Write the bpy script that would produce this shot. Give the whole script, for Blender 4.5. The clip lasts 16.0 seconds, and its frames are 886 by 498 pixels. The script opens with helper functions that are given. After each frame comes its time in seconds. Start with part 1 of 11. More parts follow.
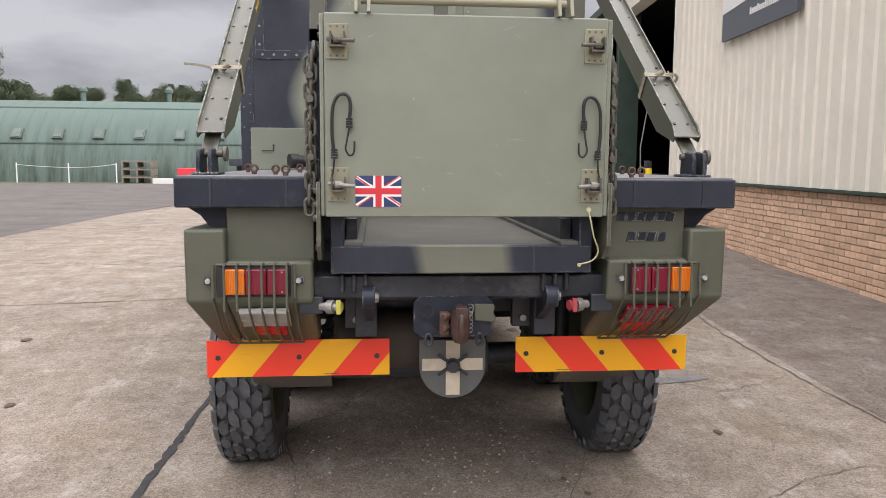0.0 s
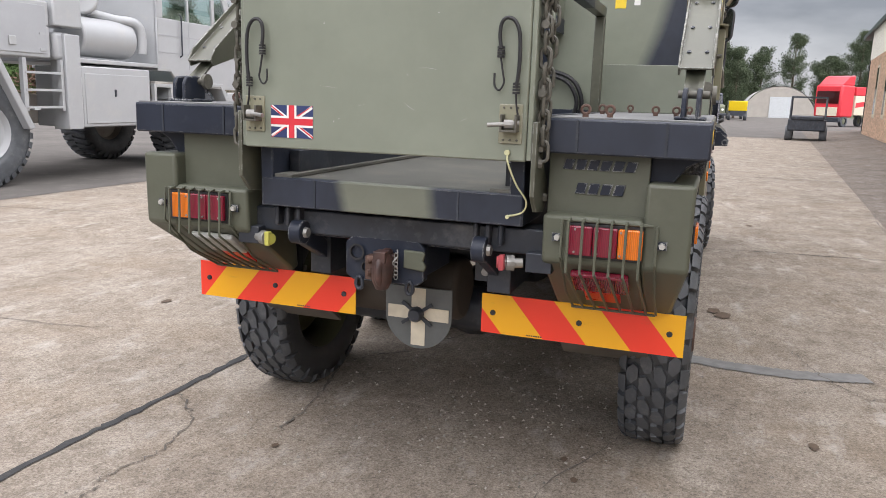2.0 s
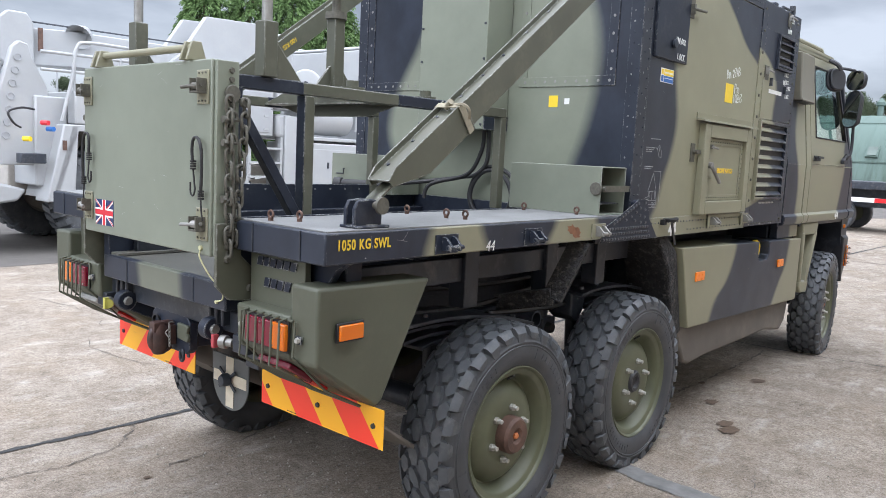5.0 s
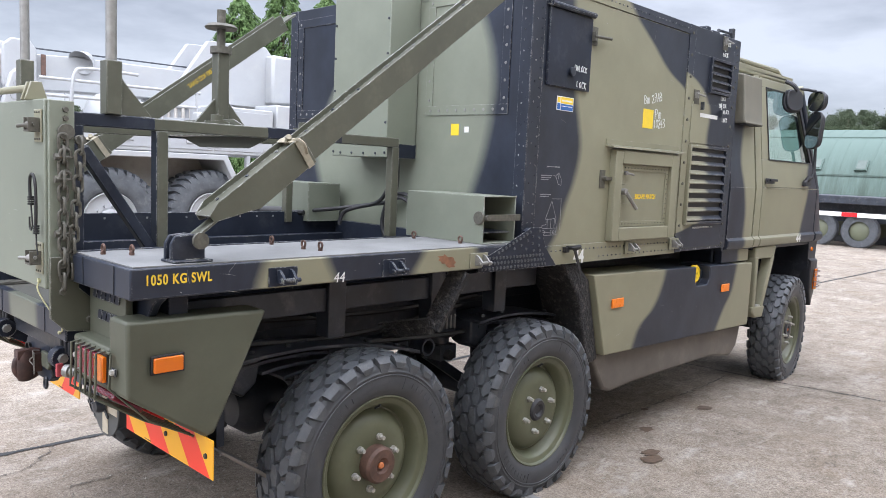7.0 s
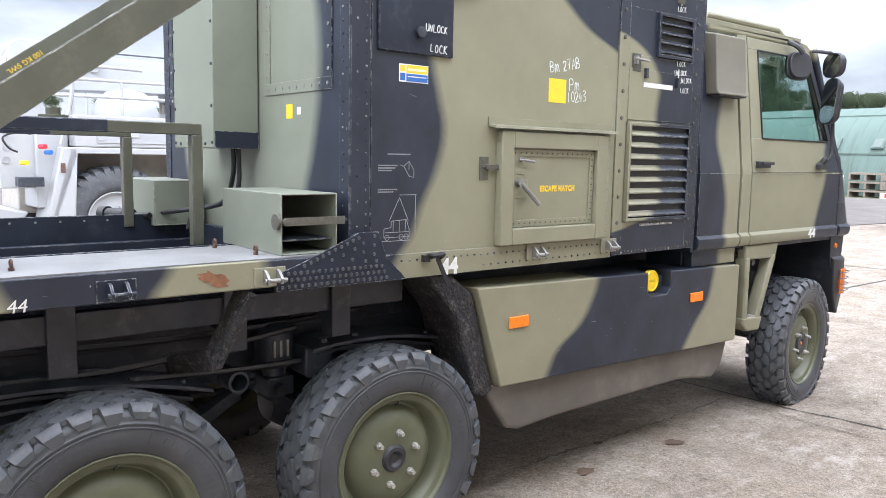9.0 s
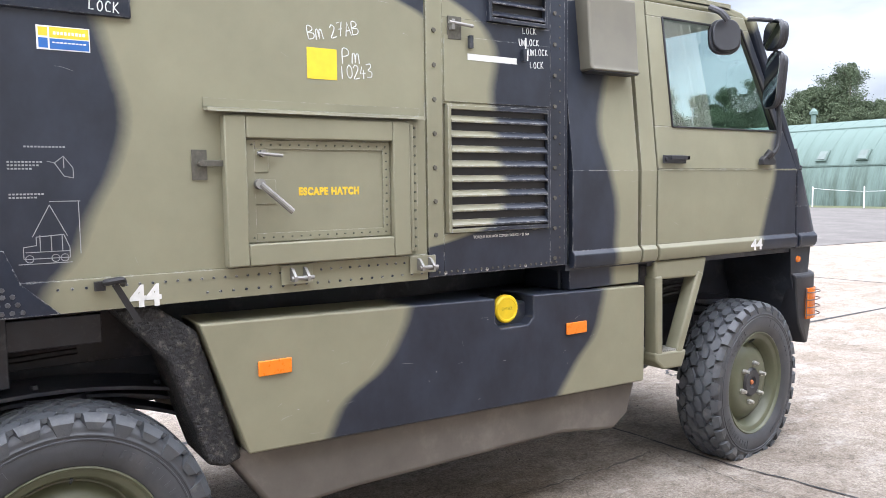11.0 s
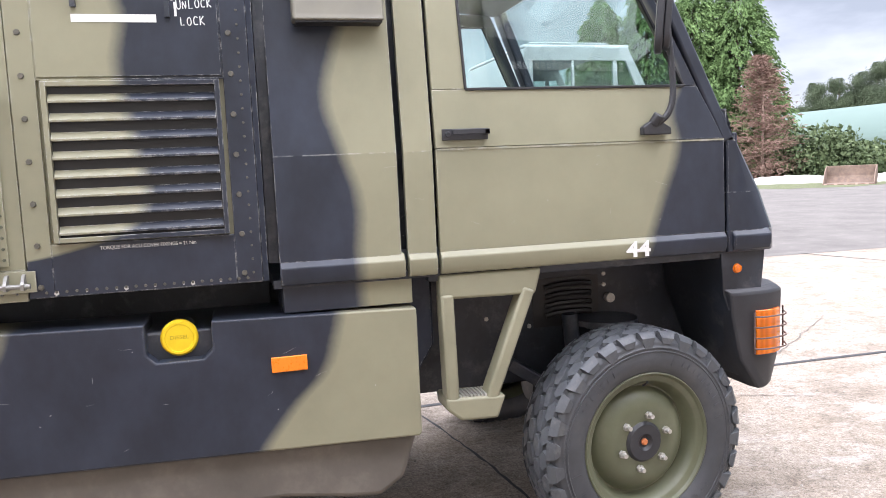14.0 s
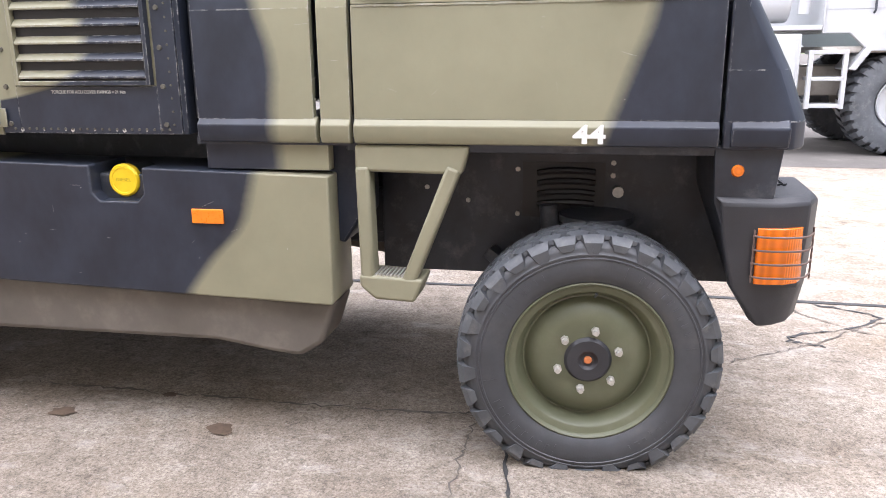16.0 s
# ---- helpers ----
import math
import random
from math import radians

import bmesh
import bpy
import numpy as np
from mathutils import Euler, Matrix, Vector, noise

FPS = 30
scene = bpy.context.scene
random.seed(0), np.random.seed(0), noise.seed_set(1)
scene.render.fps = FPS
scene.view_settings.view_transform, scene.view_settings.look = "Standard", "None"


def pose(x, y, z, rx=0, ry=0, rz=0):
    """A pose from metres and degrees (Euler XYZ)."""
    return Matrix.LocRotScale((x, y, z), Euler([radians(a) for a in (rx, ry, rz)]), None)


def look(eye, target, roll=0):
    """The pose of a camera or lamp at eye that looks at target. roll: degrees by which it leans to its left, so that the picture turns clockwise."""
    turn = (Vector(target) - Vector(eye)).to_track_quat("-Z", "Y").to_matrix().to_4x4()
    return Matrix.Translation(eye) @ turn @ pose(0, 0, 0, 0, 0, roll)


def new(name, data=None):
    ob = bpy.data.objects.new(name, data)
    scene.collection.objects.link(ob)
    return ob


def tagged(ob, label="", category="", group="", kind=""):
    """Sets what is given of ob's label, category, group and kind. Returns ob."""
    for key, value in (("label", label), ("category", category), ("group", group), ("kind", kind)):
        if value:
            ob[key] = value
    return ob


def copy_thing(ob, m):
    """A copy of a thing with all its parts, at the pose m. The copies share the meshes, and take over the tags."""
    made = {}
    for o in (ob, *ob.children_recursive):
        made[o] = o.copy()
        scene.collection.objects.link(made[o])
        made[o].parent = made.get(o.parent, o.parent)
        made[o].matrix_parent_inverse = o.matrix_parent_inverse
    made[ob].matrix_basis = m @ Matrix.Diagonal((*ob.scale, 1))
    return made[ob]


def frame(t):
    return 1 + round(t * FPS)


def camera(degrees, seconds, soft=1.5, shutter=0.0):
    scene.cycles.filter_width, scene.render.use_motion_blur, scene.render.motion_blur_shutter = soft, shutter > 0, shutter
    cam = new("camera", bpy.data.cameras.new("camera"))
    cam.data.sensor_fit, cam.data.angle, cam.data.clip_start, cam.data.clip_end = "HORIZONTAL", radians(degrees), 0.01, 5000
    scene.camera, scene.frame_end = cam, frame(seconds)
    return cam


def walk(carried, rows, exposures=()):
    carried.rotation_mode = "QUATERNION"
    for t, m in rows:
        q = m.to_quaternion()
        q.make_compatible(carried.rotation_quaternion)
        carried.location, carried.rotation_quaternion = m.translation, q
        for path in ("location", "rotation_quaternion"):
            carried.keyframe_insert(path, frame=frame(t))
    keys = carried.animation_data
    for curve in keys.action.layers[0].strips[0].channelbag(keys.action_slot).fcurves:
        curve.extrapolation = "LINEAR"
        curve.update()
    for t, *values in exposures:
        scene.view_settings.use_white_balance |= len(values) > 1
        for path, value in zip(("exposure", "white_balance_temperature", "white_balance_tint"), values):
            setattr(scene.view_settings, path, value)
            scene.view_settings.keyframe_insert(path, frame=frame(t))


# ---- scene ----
cam = camera(60.1, 16.0, soft=0.85)
PATH = [
    (0, (-0.258, -2.567, 1.378), (-0.081, -0.588, 1.151), 0.4),
    (0.5, (0.065, -2.501, 1.331), (0.065, -0.52, 1.057), -0.6),
    (1, (0.36, -2.412, 1.292), (0.127, -0.458, 0.936), -0.6),
    (1.5, (0.677, -2.31, 1.32), (0.224, -0.403, 0.921), 0.6),
    (2, (1.004, -2.193, 1.368), (0.357, -0.34, 0.981), 1.8),
    (2.5, (1.274, -2.013, 1.393), (0.421, -0.242, 1.02), 2.5),
    (3, (1.541, -1.838, 1.431), (0.493, -0.173, 1.074), 2.2),
    (3.5, (1.888, -1.737, 1.443), (0.709, -0.163, 1.079), 2.0),
    (4, (2.211, -1.646, 1.487), (0.959, -0.126, 1.133), 2.2),
    (4.5, (2.449, -1.557, 1.544), (1.162, -0.056, 1.238), 2.6),
    (5, (2.722, -1.474, 1.569), (1.426, 0.03, 1.326), 2.8),
    (5.2, (2.836, -1.463, 1.593), (1.54, 0.044, 1.372), 2.8),
    (7.3, (3.312, -0.83, 1.673), (1.904, 0.575, 1.46), 2.4),
    (7.5, (3.338, -0.693, 1.677), (1.905, 0.685, 1.456), 2.2),
    (8, (3.338, -0.327, 1.673), (1.858, 0.999, 1.448), 1.6),
    (8.5, (3.38, 0.012, 1.683), (1.866, 1.298, 1.454), 1.3),
    (9, (3.459, 0.382, 1.694), (1.919, 1.636, 1.456), 1.1),
    (9.5, (3.483, 0.745, 1.676), (1.927, 1.975, 1.421), 1.1),
    (10, (3.511, 1.111, 1.687), (1.938, 2.323, 1.444), 0.8),
    (10.2, (3.49, 1.256, 1.659), (1.913, 2.465, 1.434), 0.6),
    (12.3, (3.574, 2.934, 1.548), (1.783, 3.812, 1.408), -2.6),
    (12.5, (3.554, 3.08, 1.544), (1.752, 3.935, 1.394), -2.7),
    (13, (3.593, 3.456, 1.55), (1.753, 4.228, 1.409), -3.2),
    (13.5, (3.642, 3.849, 1.549), (1.748, 4.477, 1.41), -2.8),
    (14, (3.653, 4.208, 1.543), (1.727, 4.71, 1.35), -2.6),
    (14.5, (3.645, 4.575, 1.538), (1.688, 4.907, 1.294), -2.3),
    (15, (3.667, 4.974, 1.527), (1.691, 4.99, 1.222), -2.0),
    (15.5, (3.619, 5.348, 1.494), (1.672, 5.127, 1.098), -1.7),
    (16, (3.494, 5.705, 1.484), (1.594, 5.333, 0.985), -0.6),
]
EXPOSURES = [(0, 0.68, 6550, 17), (1, 0.72, 6550, 17), (3, 0.88, 6030, 11.5), (5.2, 1.06, 5830, 11.5), (7.3, 1.25, 5880, 14), (8.4, 1.50, 5880, 13), (10, 1.62, 5880, 14), (12.5, 1.68, 5840, 15), (13.5, 1.73, 5960, 17), (16, 1.80, 6090, 18)]
walk(cam, [(t, look(eye, target, roll)) for t, eye, target, roll in PATH], EXPOSURES)

# ---- daylight: overcast sky with a broad weak sun ----
world = bpy.data.worlds.new("overcast_sky")
scene.world = world
world.use_nodes = True
wn, wl = world.node_tree.nodes, world.node_tree.links
wn.clear()
SUN_ELEV, SUN_ROT = radians(67), radians(135)
w_out, w_bg = wn.new("ShaderNodeOutputWorld"), wn.new("ShaderNodeBackground")
w_sky = wn.new("ShaderNodeTexSky")
w_sky.sky_type, w_sky.sun_disc = "NISHITA", False
w_sky.sun_elevation, w_sky.sun_rotation = SUN_ELEV, SUN_ROT
w_co, w_map = wn.new("ShaderNodeTexCoord"), wn.new("ShaderNodeMapping")
w_map.inputs["Scale"].default_value = (1.0, 1.0, 3.2)
w_map.inputs["Location"].default_value = (0.35, 0.1, 0.2)
w_noise, w_ramp = wn.new("ShaderNodeTexNoise"), wn.new("ShaderNodeValToRGB")
w_noise.inputs["Scale"].default_value, w_noise.inputs["Detail"].default_value = 2.4, 7.0
w_noise.inputs["Roughness"].default_value = 0.52
w_ramp.color_ramp.elements[0].position, w_ramp.color_ramp.elements[0].color = 0.38, (1.72, 1.79, 1.88, 1)
w_ramp.color_ramp.elements[1].position, w_ramp.color_ramp.elements[1].color = 0.60, (3.75, 3.80, 3.86, 1)
w_mix = wn.new("ShaderNodeMix")
w_mix.data_type = "RGBA"
w_mix.inputs[0].default_value = 0.9
wl.new(w_co.outputs["Generated"], w_map.inputs["Vector"])
wl.new(w_map.outputs[0], w_noise.inputs["Vector"])
wl.new(w_noise.outputs["Fac"], w_ramp.inputs["Fac"])
wl.new(w_sky.outputs[0], w_mix.inputs[6])
wl.new(w_ramp.outputs[0], w_mix.inputs[7])
wl.new(w_mix.outputs[2], w_bg.inputs["Color"])
w_bg.inputs["Strength"].default_value = 0.1
wl.new(w_bg.outputs[0], w_out.inputs["Surface"])

sun = new("sun", bpy.data.lights.new("sun", "SUN"))
sun.data.energy, sun.data.angle, sun.data.color = 4.9, radians(132), (1.0, 0.99, 0.98)
sun_way = Vector((math.sin(SUN_ROT) * math.cos(SUN_ELEV), math.cos(SUN_ROT) * math.cos(SUN_ELEV), math.sin(SUN_ELEV)))
sun.matrix_world = look(sun_way * 60, (0, 0, 0))


# ---- materials ----
def mat_nodes(name):
    m = bpy.data.materials.new(name)
    m.use_nodes = True
    nt = m.node_tree
    return m, nt.nodes, nt.links, nt.nodes["Principled BSDF"]


def math_node(n, l, op, a, b=None, c=None, clamp=False):
    k = n.new("ShaderNodeMath")
    k.operation, k.use_clamp = op, clamp
    for i, v in enumerate((a, b, c)):
        if v is None:
            continue
        if isinstance(v, (int, float)):
            k.inputs[i].default_value = v
        else:
            l.new(v, k.inputs[i])
    return k.outputs[0]


def noise_node(n, l, scale, detail=4.0, rough=0.55, stretch=None, coord="Object"):
    co = n.new("ShaderNodeTexCoord") if coord != "Position" else n.new("ShaderNodeNewGeometry")
    out = co.outputs[coord]
    if stretch:
        mp = n.new("ShaderNodeMapping")
        mp.inputs["Scale"].default_value = stretch
        l.new(out, mp.inputs["Vector"])
        out = mp.outputs[0]
    t = n.new("ShaderNodeTexNoise")
    t.inputs["Scale"].default_value, t.inputs["Detail"].default_value = scale, detail
    t.inputs["Roughness"].default_value = rough
    l.new(out, t.inputs["Vector"])
    return t.outputs["Fac"]


def ramp_node(n, l, fac, stops):
    r = n.new("ShaderNodeValToRGB")
    e = r.color_ramp.elements
    while len(e) < len(stops):
        e.new(0.5)
    for k, (p, c) in zip(e, stops):
        k.position, k.color = p, (*c, 1) if len(c) == 3 else c
    l.new(fac, r.inputs["Fac"])
    return r.outputs["Color"]


def mix_node(n, l, fac, a, b, blend="MIX"):
    k = n.new("ShaderNodeMix")
    k.data_type, k.blend_type = "RGBA", blend
    for i, v in ((0, fac), (6, a), (7, b)):
        if isinstance(v, (int, float)):
            k.inputs[i].default_value = v
        elif isinstance(v, tuple):
            k.inputs[i].default_value = (*v, 1)
        else:
            l.new(v, k.inputs[i])
    return k.outputs[2]


def bump_node(n, l, height, strength, dist=0.01):
    b = n.new("ShaderNodeBump")
    b.inputs["Strength"].default_value, b.inputs["Distance"].default_value = strength, dist
    l.new(height, b.inputs["Height"])
    return b.outputs["Normal"]


def edge_wear(n, l, amount, scale=30.0):
    """A mask of chipped paint along the edges of a part."""
    bev, geo = n.new("ShaderNodeBevel"), n.new("ShaderNodeNewGeometry")
    bev.samples = 4
    bev.inputs["Radius"].default_value = 0.006
    dot = n.new("ShaderNodeVectorMath")
    dot.operation = "DOT_PRODUCT"
    l.new(bev.outputs[0], dot.inputs[0])
    l.new(geo.outputs["Normal"], dot.inputs[1])
    edge = math_node(n, l, "MULTIPLY_ADD", dot.outputs["Value"], -14.0, 13.75, clamp=True)
    chips = math_node(n, l, "MULTIPLY_ADD", noise_node(n, l, scale, 6, 0.7, coord="Position"), 9.0, -4.2, clamp=True)
    return math_node(n, l, "MULTIPLY", math_node(n, l, "MULTIPLY", edge, chips), amount)


def surface(name, col, rough=0.5, metal=0.0, vary=0.12, scale=6.0, bump=0.1, bump_scale=60.0, dist=0.002, dirt=None, dirt_amt=0.0,
            dirt_scale=9.0, spec=0.5, coord="Object", island=0.0, per_object=0.0, wear=0.0):
    """A painted, metal or stone surface: base colour with two scales of variation, dirt patches and fine relief."""
    m, n, l, p = mat_nodes(name)
    big, fine = noise_node(n, l, scale, 5, 0.6, coord=coord), noise_node(n, l, bump_scale, 3, 0.6, coord=coord)
    lo, hi = tuple(c * (1 - vary) for c in col), tuple(min(1, c * (1 + vary)) for c in col)
    colour = ramp_node(n, l, big, ((0.3, lo), (0.7, hi)))
    colour = mix_node(n, l, math_node(n, l, "MULTIPLY", fine, 0.25), colour, tuple(c * 0.8 for c in col))
    if dirt:
        d = noise_node(n, l, dirt_scale, 8, 0.7, coord=coord)
        f = math_node(n, l, "MULTIPLY", math_node(n, l, "MULTIPLY_ADD", d, 4.0, -2.1, clamp=True), dirt_amt)
        colour = mix_node(n, l, f, colour, dirt)
    if wear:
        colour = mix_node(n, l, edge_wear(n, l, wear), colour, (0.46, 0.46, 0.44))
    if island or per_object:
        if island:
            g = n.new("ShaderNodeNewGeometry")
            rnd = g.outputs["Random Per Island"]
        else:
            g = n.new("ShaderNodeObjectInfo")
            rnd = g.outputs["Random"]
        amt = island or per_object
        f = math_node(n, l, "MULTIPLY_ADD", rnd, 2 * amt, 1 - amt)
        mv = n.new("ShaderNodeVectorMath")
        mv.operation = "SCALE"
        l.new(colour, mv.inputs[0])
        l.new(f, mv.inputs["Scale"])
        colour = mv.outputs[0]
    l.new(colour, p.inputs["Base Color"])
    p.inputs["Metallic"].default_value = metal
    p.inputs["Specular IOR Level"].default_value = spec
    l.new(math_node(n, l, "MULTIPLY_ADD", big, 0.24, rough - 0.12, clamp=True), p.inputs["Roughness"])
    if bump:
        l.new(bump_node(n, l, fine, bump, dist), p.inputs["Normal"])
    return m


GREEN, BLACK = (0.245, 0.237, 0.162), (0.0185, 0.0225, 0.0335)


def camo(name, bands, along="Y", across="Z", soft=0.028, lo=0.4, hi=2.8, v0=-1.5, v1=7.0, green=GREEN, rough=0.36):
    """Green paint with sprayed black patches. Each band is a list of (height, from, to): black between the two curves."""
    m, n, l, p = mat_nodes(name)
    g, sep = n.new("ShaderNodeNewGeometry"), n.new("ShaderNodeSeparateXYZ")
    l.new(g.outputs["Position"], sep.inputs[0])
    u = math_node(n, l, "MULTIPLY_ADD", sep.outputs[across], 1 / (hi - lo), -lo / (hi - lo), clamp=True)
    wob = noise_node(n, l, 55.0, 4, 0.6, coord="Position")
    pos = math_node(n, l, "ADD", sep.outputs[along], math_node(n, l, "MULTIPLY_ADD", wob, 0.010, -0.005))
    mask = None
    for band in bands:
        edges = []
        for k in (1, 2):
            fc = n.new("ShaderNodeFloatCurve")
            cv = fc.mapping.curves[0]
            pts = sorted(((row[0] - lo) / (hi - lo), (row[k] - v0) / (v1 - v0)) for row in band)
            while len(cv.points) < len(pts):
                cv.points.new(0.5, 0.5)
            for q, (a, b) in zip(cv.points, pts):
                q.location = (a, b)
            fc.mapping.update()
            l.new(u, fc.inputs["Value"])
            edges.append(math_node(n, l, "MULTIPLY_ADD", fc.outputs[0], v1 - v0, v0))
        a = math_node(n, l, "MULTIPLY_ADD", math_node(n, l, "SUBTRACT", pos, edges[0]), 0.5 / soft, 0.5, clamp=True)
        b = math_node(n, l, "MULTIPLY_ADD", math_node(n, l, "SUBTRACT", edges[1], pos), 0.5 / soft, 0.5, clamp=True)
        one = math_node(n, l, "MULTIPLY", a, b)
        mask = one if mask is None else math_node(n, l, "MAXIMUM", mask, one)
    big, fine = noise_node(n, l, 2.3, 6, 0.65, coord="Position"), noise_node(n, l, 140.0, 3, 0.6, coord="Position")
    streak = noise_node(n, l, 5.0, 5, 0.6, stretch=(1.2, 1.2, 0.8), coord="Position")
    gr = ramp_node(n, l, big, ((0.3, tuple(c * 0.88 for c in green)), (0.7, tuple(c * 1.1 for c in green))))
    bk = ramp_node(n, l, streak, ((0.35, BLACK), (0.75, tuple(c * 1.75 for c in BLACK))))
    colour = mix_node(n, l, mask, gr, bk) if mask is not None else gr
    chip = math_node(n, l, "MULTIPLY_ADD", noise_node(n, l, 19.0, 9, 0.8, coord="Position"), 30.0, -22.3, clamp=True)
    colour = mix_node(n, l, math_node(n, l, "MULTIPLY", chip, 0.6), colour, (0.32, 0.32, 0.29))
    colour = mix_node(n, l, edge_wear(n, l, 0.75), colour, (0.46, 0.46, 0.44))
    l.new(colour, p.inputs["Base Color"])
    l.new(math_node(n, l, "MULTIPLY_ADD", big, 0.2, rough - 0.1), p.inputs["Roughness"])
    l.new(bump_node(n, l, fine, 0.06, 0.002), p.inputs["Normal"])
    p.inputs["Specular IOR Level"].default_value = 0.4
    return m


def glass(name, tint, gloss=0.06):
    m, n, l, p = mat_nodes(name)
    n.remove(p)
    out = n["Material Output"]
    tr, gl, mx, fr = n.new("ShaderNodeBsdfTransparent"), n.new("ShaderNodeBsdfGlossy"), n.new("ShaderNodeMixShader"), n.new("ShaderNodeLayerWeight")
    tr.inputs["Color"].default_value = (*tint, 1)
    gl.inputs["Roughness"].default_value = 0.01
    fr.inputs["Blend"].default_value = 0.5
    k = math_node(n, l, "POWER", fr.outputs["Facing"], 3.0)
    l.new(math_node(n, l, "MULTIPLY_ADD", k, 0.75, gloss, clamp=True), mx.inputs[0])
    l.new(tr.outputs[0], mx.inputs[1])
    l.new(gl.outputs[0], mx.inputs[2])
    l.new(mx.outputs[0], out.inputs["Surface"])
    return m


def lens_plastic(name, col):
    m, n, l, p = mat_nodes(name)
    rib = n.new("ShaderNodeTexWave")
    co = n.new("ShaderNodeTexCoord")
    l.new(co.outputs["Object"], rib.inputs["Vector"])
    rib.inputs["Scale"].default_value = 60.0
    rib.bands_direction = "X"
    c = ramp_node(n, l, rib.outputs["Fac"], ((0.0, tuple(k * 0.75 for k in col)), (1.0, col)))
    l.new(c, p.inputs["Base Color"])
    p.inputs["Roughness"].default_value = 0.15
    p.inputs["Subsurface Weight"].default_value = 0.2
    p.inputs["Subsurface Radius"].default_value = (0.01, 0.005, 0.003)
    p.inputs["Coat Weight"].default_value = 0.6
    l.new(bump_node(n, l, rib.outputs["Fac"], 0.25, 0.003), p.inputs["Normal"])
    return m


def concrete(name, tone_of=(1.0, 1.0, 1.0)):
    m, n, l, p = mat_nodes(name)
    c1 = noise_node(n, l, 0.35, 6, 0.65, coord="Position")
    c2 = noise_node(n, l, 2.2, 7, 0.7, coord="Position")
    c3 = noise_node(n, l, 55.0, 4, 0.75, coord="Position")
    c4 = noise_node(n, l, 120.0, 4, 0.8, coord="Position")
    base = ramp_node(n, l, c2, ((0.28, (0.25, 0.214, 0.184)), (0.5, (0.36, 0.320, 0.284)), (0.72, (0.45, 0.412, 0.376))))
    blot = noise_node(n, l, 13.0, 9, 0.78, coord="Position", stretch=(1.0, 0.75, 1))
    base = mix_node(n, l, 1.0, base, ramp_node(n, l, blot, ((0.32, (0.66, 0.64, 0.62)), (0.5, (1.0, 0.99, 0.98)), (0.68, (1.16, 1.16, 1.15)))), "MULTIPLY")
    tan = math_node(n, l, "MULTIPLY_ADD", noise_node(n, l, 1.3, 7, 0.7, coord="Position"), 5.0, -2.4, clamp=True)
    base = mix_node(n, l, math_node(n, l, "MULTIPLY", tan, 0.45), base, (0.33, 0.265, 0.205))
    tone = ramp_node(n, l, c1, ((0.3, (0.84, 0.825, 0.81)), (0.7, (1.03, 1.015, 1.0))))
    base = mix_node(n, l, 1.0, base, tone, "MULTIPLY")
    grit = ramp_node(n, l, c3, ((0.33, (0.58, 0.56, 0.54)), (0.5, (1.0, 0.99, 0.97)), (0.67, (1.2, 1.19, 1.18))))
    base = mix_node(n, l, 0.7, base, grit, "MULTIPLY")
    v = n.new("ShaderNodeTexVoronoi")
    v.inputs["Scale"].default_value = 95.0
    gco = n.new("ShaderNodeNewGeometry")
    l.new(gco.outputs["Position"], v.inputs["Vector"])
    peb = ramp_node(n, l, v.outputs["Color"], ((0.1, (0.38, 0.36, 0.34)), (0.55, (1.0, 0.99, 0.97)), (0.85, (1.18, 1.17, 1.15)), (1.0, (1.75, 1.74, 1.72))))
    base = mix_node(n, l, 0.36, base, peb, "MULTIPLY")
    fine = ramp_node(n, l, c4, ((0.31, (0.40, 0.39, 0.375)), (0.5, (1.0, 0.99, 0.98)), (0.69, (1.26, 1.25, 1.24))))
    base = mix_node(n, l, 0.85, base, fine, "MULTIPLY")
    # worn pale scuffs and dark oil stains
    pale = math_node(n, l, "MULTIPLY_ADD", noise_node(n, l, 4.5, 9, 0.78, coord="Position", stretch=(1.0, 0.45, 1)), 6.0, -3.25, clamp=True)
    base = mix_node(n, l, math_node(n, l, "MULTIPLY", pale, 0.55), base, (0.62, 0.58, 0.54))
    dark = math_node(n, l, "MULTIPLY_ADD", noise_node(n, l, 7.0, 9, 0.8, coord="Position"), 9.0, -5.6, clamp=True)
    base = mix_node(n, l, math_node(n, l, "MULTIPLY", dark, 0.4), base, (0.14, 0.12, 0.10))
    oil = math_node(n, l, "MULTIPLY_ADD", noise_node(n, l, 0.8, 6, 0.7, coord="Position", stretch=(1.0, 0.7, 1)), 7.0, -4.25, clamp=True)
    base = mix_node(n, l, math_node(n, l, "MULTIPLY", oil, 0.45), base, (0.13, 0.105, 0.082))
    base = mix_node(n, l, 1.0, base, tone_of, "MULTIPLY")
    l.new(base, p.inputs["Base Color"])
    p.inputs["Roughness"].default_value = 0.86
    p.inputs["Specular IOR Level"].default_value = 0.1
    h = math_node(n, l, "ADD", math_node(n, l, "MULTIPLY", c3, 0.7), math_node(n, l, "MULTIPLY", v.outputs["Distance"], 0.5))
    l.new(bump_node(n, l, h, 0.5, 0.006), p.inputs["Normal"])
    return m


